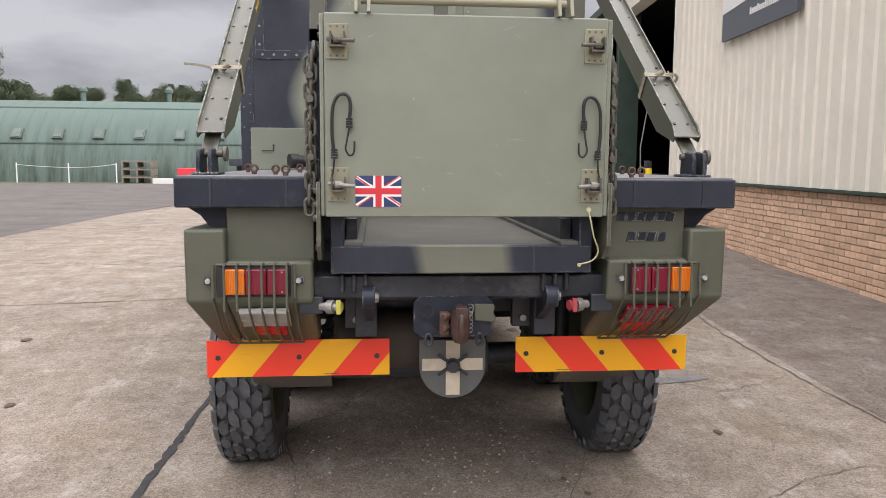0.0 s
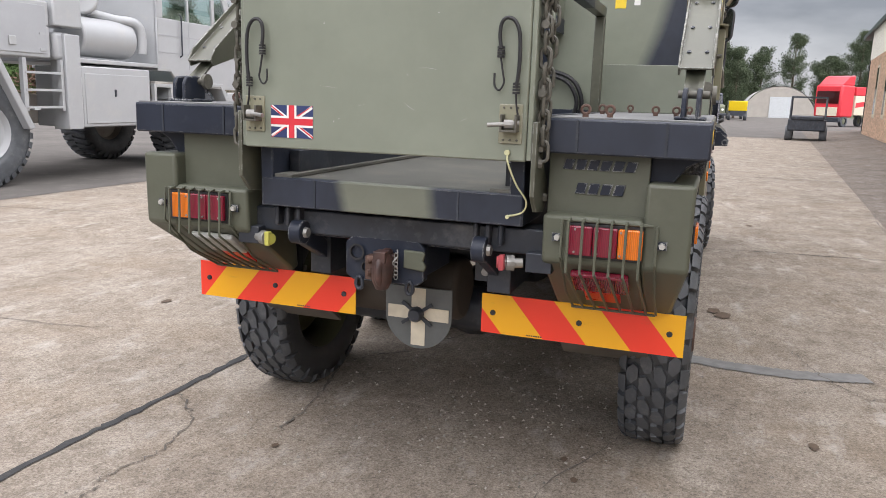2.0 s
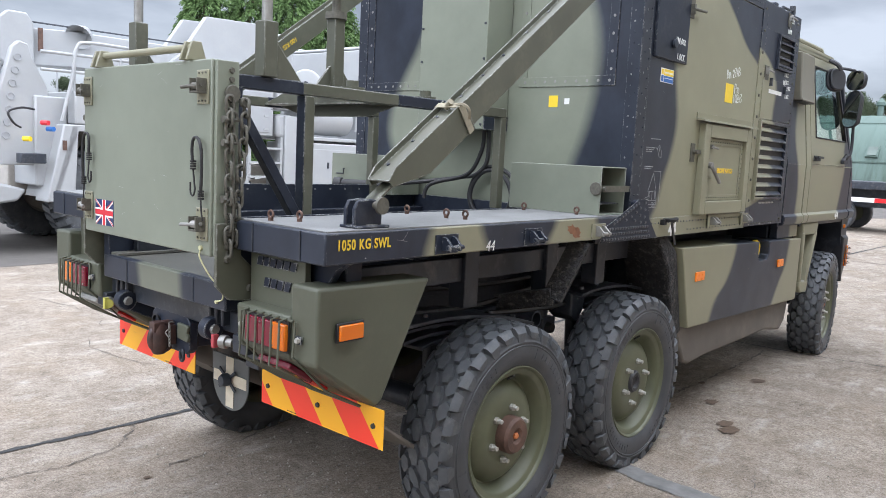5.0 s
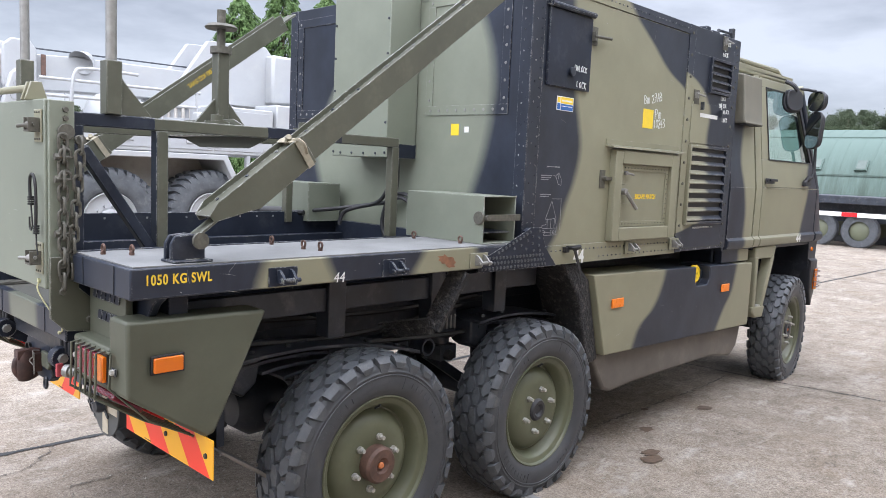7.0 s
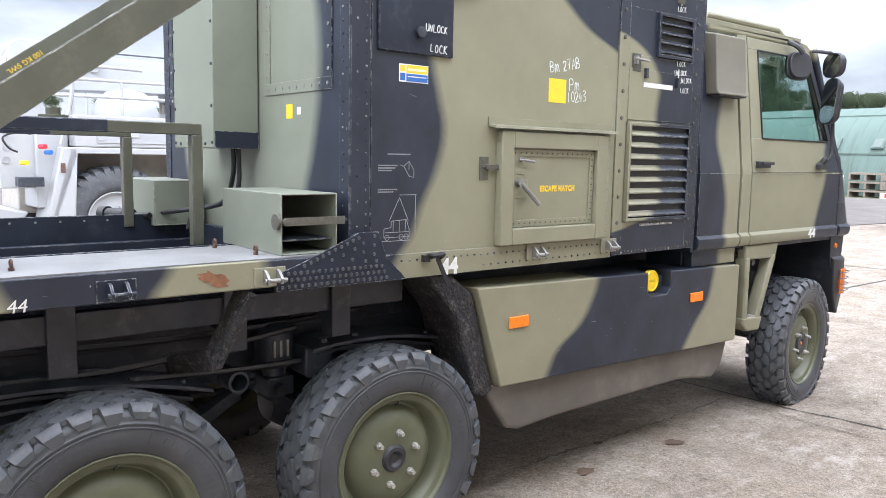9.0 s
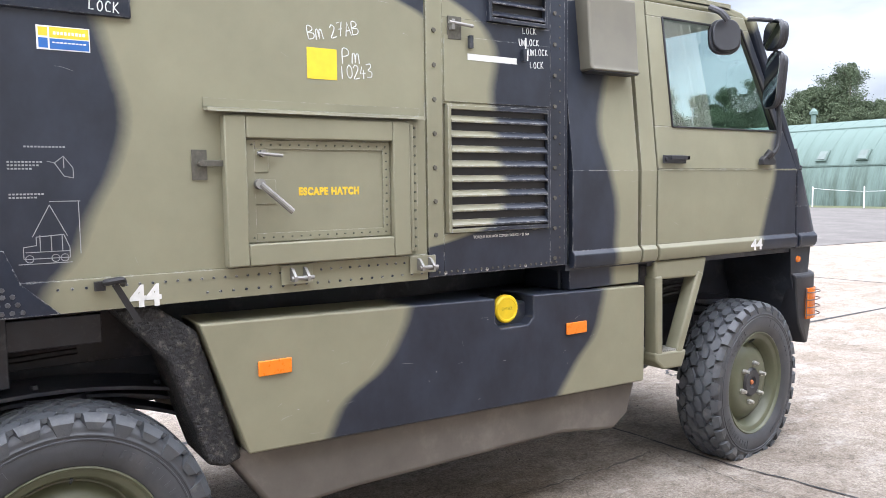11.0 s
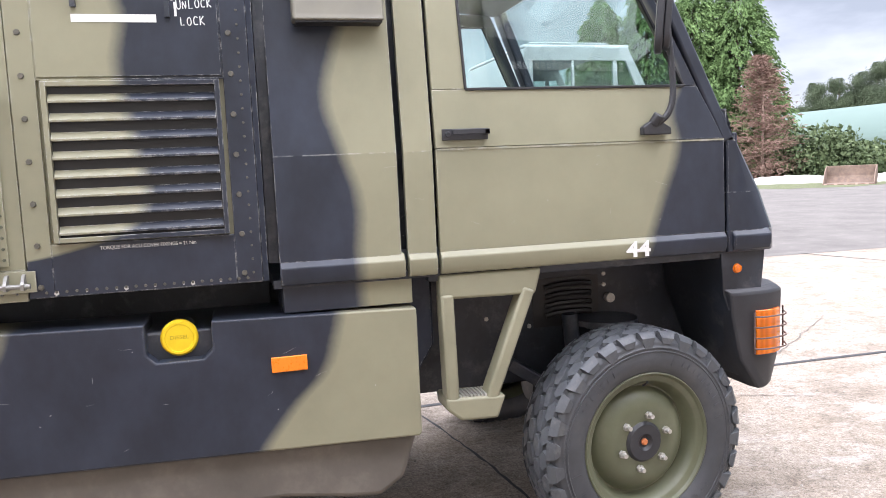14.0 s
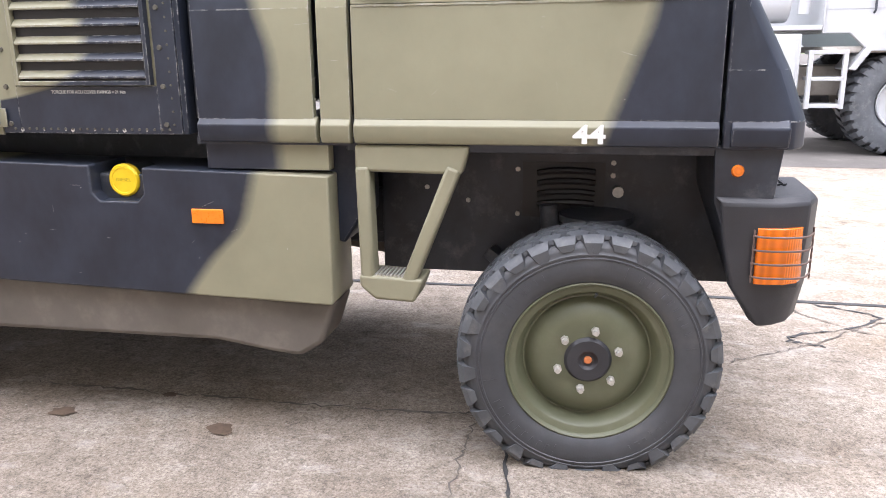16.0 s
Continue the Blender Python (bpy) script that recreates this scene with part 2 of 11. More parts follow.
M_GREEN = camo("olive_paint", [], rough=0.45)
# cooler copy of the olive paint: the light on rear faces put into its colour
M_OLIVE_REAR_LIGHT = camo("olive_paint_rear_light", [], green=(0.200, 0.218, 0.172), rough=0.45)
M_RIVET = surface("worn_rivet", (0.10, 0.105, 0.115), 0.35, metal=0.4, vary=0.4, scale=50, bump=0.1)
M_GREEN_P = surface("olive_paint_plain", GREEN, 0.48, vary=0.14, scale=3.0, bump=0.06, bump_scale=150, dirt=(0.30, 0.29, 0.25), dirt_amt=0.14, dirt_scale=4, wear=0.6)
M_STRUT = surface("dull_olive_steel", (0.088, 0.090, 0.066), 0.38, vary=0.16, scale=5, bump=0.1, bump_scale=160, dirt=(0.22, 0.20, 0.15), dirt_amt=0.3, dirt_scale=9, wear=0.8)
M_RIM = surface("olive_rim", (0.102, 0.110, 0.066), 0.42, vary=0.15, scale=6, bump=0.08, bump_scale=140, dirt=(0.2, 0.185, 0.15), dirt_amt=0.3, dirt_scale=7)
M_OLIVE_DK = surface("olive_housing", (0.092, 0.098, 0.070), 0.5, vary=0.15, scale=4, bump=0.12, bump_scale=180, dirt=(0.17, 0.16, 0.13), dirt_amt=0.25, dirt_scale=5)
M_BLACK = surface("black_paint", (0.018, 0.0230, 0.037), 0.42, vary=0.3, scale=4, bump=0.1, bump_scale=110, dirt=(0.12, 0.12, 0.125), dirt_amt=0.3, dirt_scale=7, wear=0.9, spec=0.3)
M_CHASSIS = surface("chassis_black", (0.026, 0.031, 0.042), 0.40, vary=0.5, scale=5, bump=0.25, bump_scale=60, dirt=(0.15, 0.148, 0.146), dirt_amt=0.6, dirt_scale=9)
M_MUD = surface("muddy_rubber", (0.022, 0.022, 0.024), 0.75, vary=0.5, scale=14, bump=0.9, bump_scale=60, dist=0.02, dirt=(0.20, 0.18, 0.155), dirt_amt=0.8, dirt_scale=38)
M_RUBBER = surface("tyre_rubber", (0.070, 0.076, 0.085), 0.5, vary=0.3, scale=8, bump=0.3, bump_scale=70, dist=0.004, dirt=(0.21, 0.21, 0.205), dirt_amt=0.5, dirt_scale=14)
M_RUBBER_W = surface("sidewall_rubber", (0.052, 0.056, 0.064), 0.45, vary=0.3, scale=5, bump=0.15, bump_scale=120, dirt=(0.115, 0.112, 0.11), dirt_amt=0.45, dirt_scale=6)
# black of the rubber parts, and of the shade sheet behind the louvre slats
M_BLACK_RUB_SHADE = surface("black_rubber_and_shade", (0.018, 0.018, 0.02), 0.5, vary=0.2, scale=20, bump=0.1)
M_RUST = surface("rusty_steel", (0.10, 0.055, 0.040), 0.65, vary=0.45, scale=25, bump=0.4, bump_scale=120, dirt=(0.05, 0.035, 0.03), dirt_amt=0.6, dirt_scale=30)
M_STEEL = surface("worn_steel", (0.30, 0.295, 0.28), 0.5, metal=0.6, vary=0.2, scale=30, bump=0.15)
M_NUT = surface("zinc_nut", (0.50, 0.49, 0.46), 0.45, metal=0.5, vary=0.2, scale=60, bump=0.1)
M_CHAIN = surface("painted_chain", (0.105, 0.10, 0.082), 0.55, metal=0.2, vary=0.3, scale=60, bump=0.25, dirt=(0.2, 0.18, 0.15), dirt_amt=0.3, dirt_scale=60)
M_DECK = surface("grey_deck", (0.19, 0.193, 0.195), 0.6, vary=0.25, scale=5, bump=0.3, bump_scale=240, dirt=(0.24, 0.23, 0.21), dirt_amt=0.35, dirt_scale=7)
M_TRAY = surface("worn_tray_floor", (0.105, 0.105, 0.092), 0.6, vary=0.3, scale=6, bump=0.25, bump_scale=160, dirt=(0.2, 0.15, 0.11), dirt_amt=0.3, dirt_scale=6)
M_RED_LENS = lens_plastic("red_lens", (0.22, 0.008, 0.03))
M_AMBER_LENS = lens_plastic("amber_lens", (0.78, 0.19, 0.008))
M_CLEAR_LENS = surface("reversing_lens", (0.42, 0.42, 0.40), 0.25, vary=0.1, scale=30)
M_REFLECTOR = surface("orange_reflector", (0.90, 0.23, 0.012), 0.3, vary=0.08, scale=60, bump=0.15, bump_scale=300)
M_RED_REFL = surface("red_reflector", (0.6, 0.015, 0.02), 0.3, vary=0.1, scale=60, bump=0.15, bump_scale=300)
M_YELLOW = surface("yellow_plastic", (0.85, 0.60, 0.01), 0.4, vary=0.08, scale=20, bump=0.1)
M_YEL_PAINT = surface("yellow_stencil", (0.78, 0.53, 0.03), 0.6, vary=0.25, scale=40, bump=0.1)
M_WHITE_MARK = surface("white_marking", (0.72, 0.72, 0.70), 0.6, vary=0.1, scale=40, bump=0.05)
M_CHALK = surface("white_pen", (0.70, 0.72, 0.70), 0.8, vary=0.2, scale=90, bump=0.0)
M_TAPE = surface("cream_tape", (0.62, 0.56, 0.44), 0.7, vary=0.15, scale=20, bump=0.1)
M_STRAP = surface("webbing_strap", (0.30, 0.27, 0.20), 0.85, vary=0.15, scale=60, bump=0.3, bump_scale=300)
M_BLUE = surface("flag_blue", (0.022, 0.038, 0.125), 0.45, vary=0.06, scale=30, bump=0.0)
M_RED = surface("flag_red", (0.62, 0.03, 0.045), 0.45, vary=0.06, scale=30, bump=0.0)
M_STICK_W = surface("sticker_white", (0.8, 0.8, 0.78), 0.4, vary=0.04, scale=30, bump=0.0)
M_STICK_B = surface("sticker_blue", (0.03, 0.14, 0.45), 0.4, vary=0.05, scale=30, bump=0.0)
M_STICK_Y = surface("sticker_yellow", (0.86, 0.62, 0.03), 0.45, vary=0.06, scale=25, bump=0.0)
M_LIME = surface("lime_plastic", (0.46, 0.44, 0.09), 0.4, vary=0.1, scale=30)
M_CORD = surface("cream_cord", (0.55, 0.54, 0.32), 0.8, vary=0.1, scale=200)
M_SKIRT = surface("dusty_plastic_skirt", (0.125, 0.112, 0.098), 0.62, vary=0.25, scale=4, bump=0.15, bump_scale=60, dirt=(0.22, 0.20, 0.17), dirt_amt=0.5, dirt_scale=4)
M_BUMPER = surface("dark_plastic", (0.026, 0.027, 0.032), 0.48, vary=0.25, scale=5, bump=0.2, bump_scale=200, dirt=(0.1, 0.095, 0.09), dirt_amt=0.25, dirt_scale=6)
M_GLASS = glass("tinted_glass", (0.90, 0.965, 0.95))
M_GLASS_DK = glass("dark_glass", (0.25, 0.28, 0.28))
M_MIRROR, _n, _l, _p = mat_nodes("mirror_glass")
_p.inputs["Metallic"].default_value, _p.inputs["Roughness"].default_value = 1.0, 0.02
_p.inputs["Base Color"].default_value = (0.30, 0.32, 0.32, 1)
M_CONCRETE = concrete("worn_concrete", (0.800, 0.812, 0.805))
M_FORECOURT = concrete("grey_forecourt_concrete", (0.55, 0.56, 0.58))


def chevron_material(name, slope, x0):
    m, n, l, p = mat_nodes(name)
    g, s = n.new("ShaderNodeNewGeometry"), n.new("ShaderNodeSeparateXYZ")
    l.new(g.outputs["Position"], s.inputs[0])
    t = math_node(n, l, "ADD", math_node(n, l, "MULTIPLY", s.outputs["Z"], slope), math_node(n, l, "SUBTRACT", s.outputs["X"], x0))
    f = math_node(n, l, "FRACT", math_node(n, l, "DIVIDE", t, 0.296))
    k = math_node(n, l, "MULTIPLY_ADD", math_node(n, l, "ABSOLUTE", math_node(n, l, "SUBTRACT", f, 0.5)), 120.0, -29.5, clamp=True)
    c = mix_node(n, l, k, (0.86, 0.052, 0.026), (0.87, 0.43, 0.012))
    dirt = math_node(n, l, "MULTIPLY_ADD", noise_node(n, l, 9, 7, 0.7, coord="Position", stretch=(1, 1, 3)), 5.0, -3.1, clamp=True)
    c = mix_node(n, l, math_node(n, l, "MULTIPLY", dirt, 0.35), c, (0.25, 0.15, 0.05))
    l.new(c, p.inputs["Base Color"])
    p.inputs["Roughness"].default_value = 0.32
    return m


# ---- mesh helpers ----
def bm_new():
    return bmesh.new()


def add_box(bm, x0, x1, y0, y1, z0, z1, m=None):
    vs = [bm.verts.new((x, y, z)) for x in (x0, x1) for y in (y0, y1) for z in (z0, z1)]
    for f in ((0, 1, 3, 2), (4, 6, 7, 5), (0, 4, 5, 1), (2, 3, 7, 6), (0, 2, 6, 4), (1, 5, 7, 3)):
        bm.faces.new([vs[i] for i in f])
    if m is not None:
        bmesh.ops.transform(bm, matrix=m, verts=vs)
    return bm


def add_prism(bm, pts, axis, a0, a1):
    """A polygon pushed along one axis. pts are the other two coordinates, in the order x, y, z."""
    def at(p, a):
        q = list(p)
        q.insert("xyz".index(axis), a)
        return bm.verts.new(q)
    lo, hi = [at(p, a0) for p in pts], [at(p, a1) for p in pts]
    n = len(pts)
    bm.faces.new(lo)
    bm.faces.new(hi[::-1])
    for i in range(n):
        bm.faces.new((lo[i], hi[i], hi[(i + 1) % n], lo[(i + 1) % n]))
    return bm


def frame_of(d):
    d = Vector(d).normalized()
    a = d.orthogonal().normalized()
    return d, a, d.cross(a).normalized()


def add_cyl(bm, p0, p1, r0, seg=12, r1=None, caps=True):
    p0, p1 = Vector(p0), Vector(p1)
    r1 = r0 if r1 is None else r1
    _, a, b = frame_of(p1 - p0)
    rings = []
    for p, r in ((p0, r0), (p1, r1)):
        rings.append([bm.verts.new(p + (a * math.cos(2 * math.pi * i / seg) + b * math.sin(2 * math.pi * i / seg)) * r) for i in range(seg)])
    for i in range(seg):
        bm.faces.new((rings[0][i], rings[0][(i + 1) % seg], rings[1][(i + 1) % seg], rings[1][i]))
    if caps:
        bm.faces.new(rings[0][::-1])
        bm.faces.new(rings[1])
    return bm


def add_lathe(bm, prof, origin, axis, seg=40):
    """prof: (radius, distance along the axis) rows, turned round the axis from origin."""
    o = Vector(origin)
    d, a, b = frame_of(axis)
    rings = []
    for r, t in prof:
        if r < 1e-5:
            rings.append([bm.verts.new(o + d * t)])
        else:
            rings.append([bm.verts.new(o + d * t + (a * math.cos(2 * math.pi * i / seg) + b * math.sin(2 * math.pi * i / seg)) * r) for i in range(seg)])
    for u, v in zip(rings, rings[1:]):
        for i in range(seg):
            j = (i + 1) % seg
            if len(u) == 1 and len(v) == 1:
                break
            if len(u) == 1:
                bm.faces.new((u[0], v[i], v[j]))
            elif len(v) == 1:
                bm.faces.new((u[i], u[j], v[0]))
            else:
                bm.faces.new((u[i], u[j], v[j], v[i]))
    return bm


def add_tube(bm, pts, r, seg=8, closed=False):
    pts = [Vector(p) for p in pts]
    n = len(pts)
    rings, side = [], None
    for i, p in enumerate(pts):
        d = (pts[(i + 1) % n] - pts[i - 1]) if closed or 0 < i < n - 1 else (pts[1] - pts[0] if i == 0 else pts[-1] - pts[-2])
        d.normalize()
        side = d.orthogonal().normalized() if side is None else (side - d * side.dot(d)).normalized()
        b = d.cross(side)
        rings.append([bm.verts.new(p + (side * math.cos(2 * math.pi * k / seg) + b * math.sin(2 * math.pi * k / seg)) * r) for k in range(seg)])
    for i in range(n if closed else n - 1):
        u, v = rings[i], rings[(i + 1) % n]
        for k in range(seg):
            bm.faces.new((u[k], u[(k + 1) % seg], v[(k + 1) % seg], v[k]))
    if not closed:
        bm.faces.new(rings[0][::-1])
        bm.faces.new(rings[-1])
    return bm


def arc(c, r, a0, a1, plane="yz", n=10, off=0.0):
    out = []
    for i in range(n + 1):
        a = radians(a0 + (a1 - a0) * i / n)
        u, v = c[0] + r * math.cos(a), c[1] + r * math.sin(a)
        out.append({"yz": (off, u, v), "xz": (u, off, v), "xy": (u, v, off)}[plane])
    return out


def spline(pts, n=8):
    """A smooth run of points through the given ones."""
    P = [Vector(p) for p in pts]
    out = []
    for i in range(len(P) - 1):
        p0, p1, p2, p3 = P[max(i - 1, 0)], P[i], P[i + 1], P[min(i + 2, len(P) - 1)]
        for k in range(n):
            t = k / n
            out.append(0.5 * ((2 * p1) + (p2 - p0) * t + (2 * p0 - 5 * p1 + 4 * p2 - p3) * t * t + (3 * p1 - p0 - 3 * p2 + p3) * t ** 3))
    return out + [P[-1]]


def add_beam(bm, p0, p1, w, h, up=(0, 0, 1)):
    """A square bar from p0 to p1, w across and h deep."""
    p0, p1 = Vector(p0), Vector(p1)
    d = (p1 - p0).normalized()
    s = d.cross(Vector(up)).normalized()
    u = s.cross(d)
    vs = [bm.verts.new(p + s * a * w / 2 + u * b * h / 2) for p in (p0, p1) for a, b in ((-1, -1), (1, -1), (1, 1), (-1, 1))]
    for f in ((3, 2, 1, 0), (4, 5, 6, 7), (0, 1, 5, 4), (1, 2, 6, 5), (2, 3, 7, 6), (3, 0, 4, 7)):
        bm.faces.new([vs[i] for i in f])
    return bm


def add_bolt(bm, p, d, r=0.008, h=0.006, seg=6):
    p = Vector(p)
    d = Vector(d).normalized()
    add_cyl(bm, p - d * 0.002, p + d * h, r, seg, r * 0.8)
    return bm


def mesh_of(name, bm, material, smooth=35):
    bmesh.ops.recalc_face_normals(bm, faces=bm.faces[:])
    me = bpy.data.meshes.new(name)
    bm.to_mesh(me)
    bm.free()
    me.materials.append(material)
    if smooth:
        me.shade_smooth()
        me.set_sharp_from_angle(angle=radians(smooth))
    return me


# parts whose pieces stand apart: each piece becomes a part of its own
LOOSE = {"cab_side", "flange", "bed_bracket", "wheel_arch", "under_cab_box", "mount_boss", "gusset", "rack_brace", "rack_rail", "wire_guard", "panel_frame",
         "subframe", "hall_wall", "cab_window", "panel_seam", "arch_bolts", "rim_nuts", "door_hinge", "superstructure", "lap_strip",
         "boom_head", "roof_rail", "cab_shell", "arch_grommet", "nose_panel", "rack_yoke", "lamp_guard", "lug", "strut_eye", "rear_corner_strip", "cab_step", "cord_hook", "guard_tab", "arm_bolt",
         "plate_bolts", "lens_screws", "weld_seam", "leaf_bolt", "hinge_bolts", "guard_bolt", "socket", "yellow_band", "bed_bracket"}
# rivets and print too small to pick apart: one part of kind stuff
JOINED = {"rivets", "panel_bolts", "frame_screws", "unit_screws", "bolts", "lifting_diagram", "print_bars", "small_print", "strut_bolts", "chipped_paint", "step_tread", "bumper_tread"}


def islands(bm):
    """The bmesh cut into one bmesh for each connected piece, the largest first."""
    seen, groups = set(), []
    bm.verts.ensure_lookup_table()
    for v in bm.verts:
        if v in seen:
            continue
        todo, group = [v], []
        seen.add(v)
        while todo:
            w = todo.pop()
            group.append(w)
            for e in w.link_edges:
                o = e.other_vert(w)
                if o not in seen:
                    seen.add(o)
                    todo.append(o)
        groups.append(group)
    out = []
    for group in sorted(groups, key=lambda g: -len(g)):
        b = bm_new()
        m = {v: b.verts.new(v.co) for v in group}
        for f in {f for v in group for f in v.link_faces}:
            b.faces.new([m[v] for v in f.verts])
        out.append(b)
    return out


def settle(parent):
    """A sub-part that gets pieces of its own becomes a part of the thing itself, so that no fourth level arises."""
    mid = parent.parent
    if mid is not None and mid.parent is not None and mid.matrix_basis == Matrix.Identity(4):
        parent.parent = mid.parent
    return parent


def part(name, bm, material, parent, label="", bevel=0.0, seg=2, smooth=35, whole=False, rest=""):
    """One mesh under a thing or a part. With rest, the largest piece is the part and the others are parts of it by that name."""
    settle(parent)
    if rest:
        first, *others = islands(bm)
        main = part(name, first, material, parent, label, bevel, seg, smooth, True)
        for b in others:
            part(rest, b, material, main, "", bevel, seg, smooth, True)
        return main
    if name in LOOSE and not whole:
        made = [part(name, b, material, parent, label, bevel, seg, smooth, True) for b in islands(bm)]
        return made[0]
    ob = new(name, mesh_of(name, bm, material, smooth))
    ob.parent = parent
    if bevel:
        mod = ob.modifiers.new("bevel", "BEVEL")
        mod.width, mod.segments, mod.limit_method, mod.angle_limit = bevel, seg, "ANGLE", radians(30)
    if label:
        ob["label"] = label
    if name in JOINED:
        tagged(ob, label, kind="stuff")
    return ob


def thing(name, label, category, at=(0, 0, 0), turn=0.0, group="", kind=""):
    ob = new(name)
    ob.matrix_world = pose(*at, 0, 0, turn)
    return tagged(ob, label, category, group, kind)


def piece(name, bm, material, label, category, kind="", group="", bevel=0.0, smooth=35, at=None):
    """A thing that is one mesh."""
    ob = new(name, mesh_of(name, bm, material, smooth))
    if at is not None:
        ob.matrix_world = at
    if bevel:
        mod = ob.modifiers.new("bevel", "BEVEL")
        mod.width, mod.segments, mod.limit_method, mod.angle_limit = bevel, 2, "ANGLE", radians(30)
    return tagged(ob, label, category, group, kind)


def lettering(name, text, size, material, parent, m, label="", depth=0.0006, space=1.0, shear=0.0, width=None, bold=0.0):
    cu = bpy.data.curves.new(name, "FONT")
    cu.body, cu.size, cu.extrude, cu.space_character, cu.shear = text, size, depth, space, shear
    cu.align_x, cu.align_y = "LEFT", "BOTTOM_BASELINE"
    cu.offset = bold
    tmp = new(name, cu)
    me = bpy.data.meshes.new_from_object(tmp.evaluated_get(bpy.context.evaluated_depsgraph_get()))
    bpy.data.objects.remove(tmp)
    me.materials.clear()
    me.materials.append(material)
    if width:
        xs = [v.co.x for v in me.vertices]
        k = width / (max(xs) - min(xs))
        for v in me.vertices:
            v.co.x *= k
    ob = new(name, me)
    ob.parent = settle(parent)
    ob.matrix_basis = m
    if label:
        ob["label"] = label
    return ob


PEN = {"B": [[(0, 0), (0.03, 1), (0.42, 0.92), (0.44, 0.66), (0.04, 0.52), (0.52, 0.40), (0.46, 0.06), (0, 0)]], "M": [[(0, 0), (0.06, 0.66), (0.22, 0.70), (0.28, 0.05), (0.34, 0.62), (0.52, 0.68), (0.60, 0)]],
       "P": [[(0.02, 0), (0.04, 1), (0.44, 0.94), (0.46, 0.60), (0.05, 0.48)]], "A": [[(0, 0), (0.28, 1), (0.52, 0)], [(0.1, 0.38), (0.46, 0.40)]], "2": [[(0, 0.80), (0.2, 1), (0.44, 0.82), (0.32, 0.5), (0, 0), (0.52, 0.06)]],
       "7": [[(0, 0.95), (0.46, 1), (0.16, 0)], [(0.08, 0.5), (0.4, 0.52)]], "1": [[(0.14, 0), (0.18, 1)]], "0": [[(0.25, 1), (0.03, 0.7), (0.05, 0.2), (0.25, 0), (0.46, 0.25), (0.44, 0.75), (0.25, 1)]],
       "4": [[(0.22, 1), (0, 0.42), (0.52, 0.46)], [(0.36, 0.74), (0.30, 0)]], "3": [[(0, 0.94), (0.36, 1), (0.40, 0.74), (0.14, 0.54), (0.46, 0.38), (0.38, 0.05), (0, 0.04)]], "L": [[(0.04, 1), (0, 0), (0.42, 0.03)]],
       "O": [[(0.24, 1), (0.02, 0.65), (0.06, 0.15), (0.28, 0), (0.48, 0.35), (0.42, 0.85), (0.24, 1)]], "C": [[(0.46, 0.85), (0.22, 1), (0.02, 0.6), (0.1, 0.1), (0.46, 0.1)]], "K": [[(0, 0), (0.03, 1)], [(0.42, 1), (0.05, 0.48), (0.46, 0)]],
       "U": [[(0, 1), (0.04, 0.2), (0.24, 0), (0.42, 0.2), (0.46, 1)]], "N": [[(0, 0), (0.03, 1), (0.40, 0.02), (0.45, 1)]]}


def pen_note(text, size, parent, m, label="", width=None, r=0.0021):
    """Words written by hand with a white marker: a thin stroke for each line of a letter."""
    rng = random.Random(text)
    step = (width / (len(text) - 0.3) if width else size * 0.72)
    bm = bm_new()
    for i, ch in enumerate(text):
        dz, k = rng.uniform(-0.06, 0.06) * size, rng.uniform(0.88, 1.1)
        for line in PEN.get(ch, []):
            pts = [(i * step + u * min(size, step * 1.55) * k, v * size * k + dz, 0) for u, v in line]
            add_tube(bm, spline(pts, 3) if len(pts) > 3 else pts, r, 5)
    ob = part("pen_note", bm, M_CHALK, parent, label)
    ob.matrix_basis = m
    return ob


def on_side(x, y, z, lean=0.0):
    """Writing on a face that looks along +x: it runs along +y."""
    return Matrix(((0, 0, 1, x), (1, 0, 0, y), (0, 1, 0, z), (0, 0, 0, 1))) @ pose(0, 0, 0, 0, 0, lean)

# ---- ground ----
M_TARMAC = surface("old_tarmac", (0.125, 0.116, 0.108), 0.9, vary=0.22, scale=0.8, bump=0.5, bump_scale=40, dist=0.006, dirt=(0.24, 0.225, 0.2), dirt_amt=0.4, dirt_scale=2.5, spec=0.12, coord="Position")
M_JOINT = surface("tar_joint", (0.030, 0.030, 0.031), 0.8, vary=0.4, scale=14, bump=0.4, dirt=(0.13, 0.12, 0.105), dirt_amt=0.5, dirt_scale=20, coord="Position")
M_CRACK = surface("crack_dirt", (0.12, 0.105, 0.09), 0.95, vary=0.4, scale=20, bump=0.3, coord="Position")
M_SPOT = surface("rusty_spill", (0.10, 0.068, 0.045), 0.85, vary=0.35, scale=30, bump=0.3, coord="Position")
M_GRASS = surface("rough_grass", (0.075, 0.085, 0.035), 0.95, vary=0.4, scale=1.5, bump=0.6, bump_scale=20, dist=0.03, dirt=(0.14, 0.11, 0.06), dirt_amt=0.5, dirt_scale=2, coord="Position")
bm = bm_new()


def rise(x, y):
    """The slabs under the truck's front stand a little higher."""
    return 0.028 * min(1, max(0, (y - 3.0) / 2.2)) * min(1, max(0, (x + 6.5) / 2.5))


cols, lanes = (-900, -6.5, -4.0, 900), (-900, 3.0, 5.2, 900)
v = [[bm.verts.new((x, y, rise(x, y))) for x in cols] for y in lanes]
for j in range(3):
    for i in range(3):
        bm.faces.new((v[j][i], v[j][i + 1], v[j + 1][i + 1], v[j + 1][i]))
ground = piece("ground", bm, M_CONCRETE, "worn pale concrete yard with cracks and stains", "ground", "structure", smooth=0)


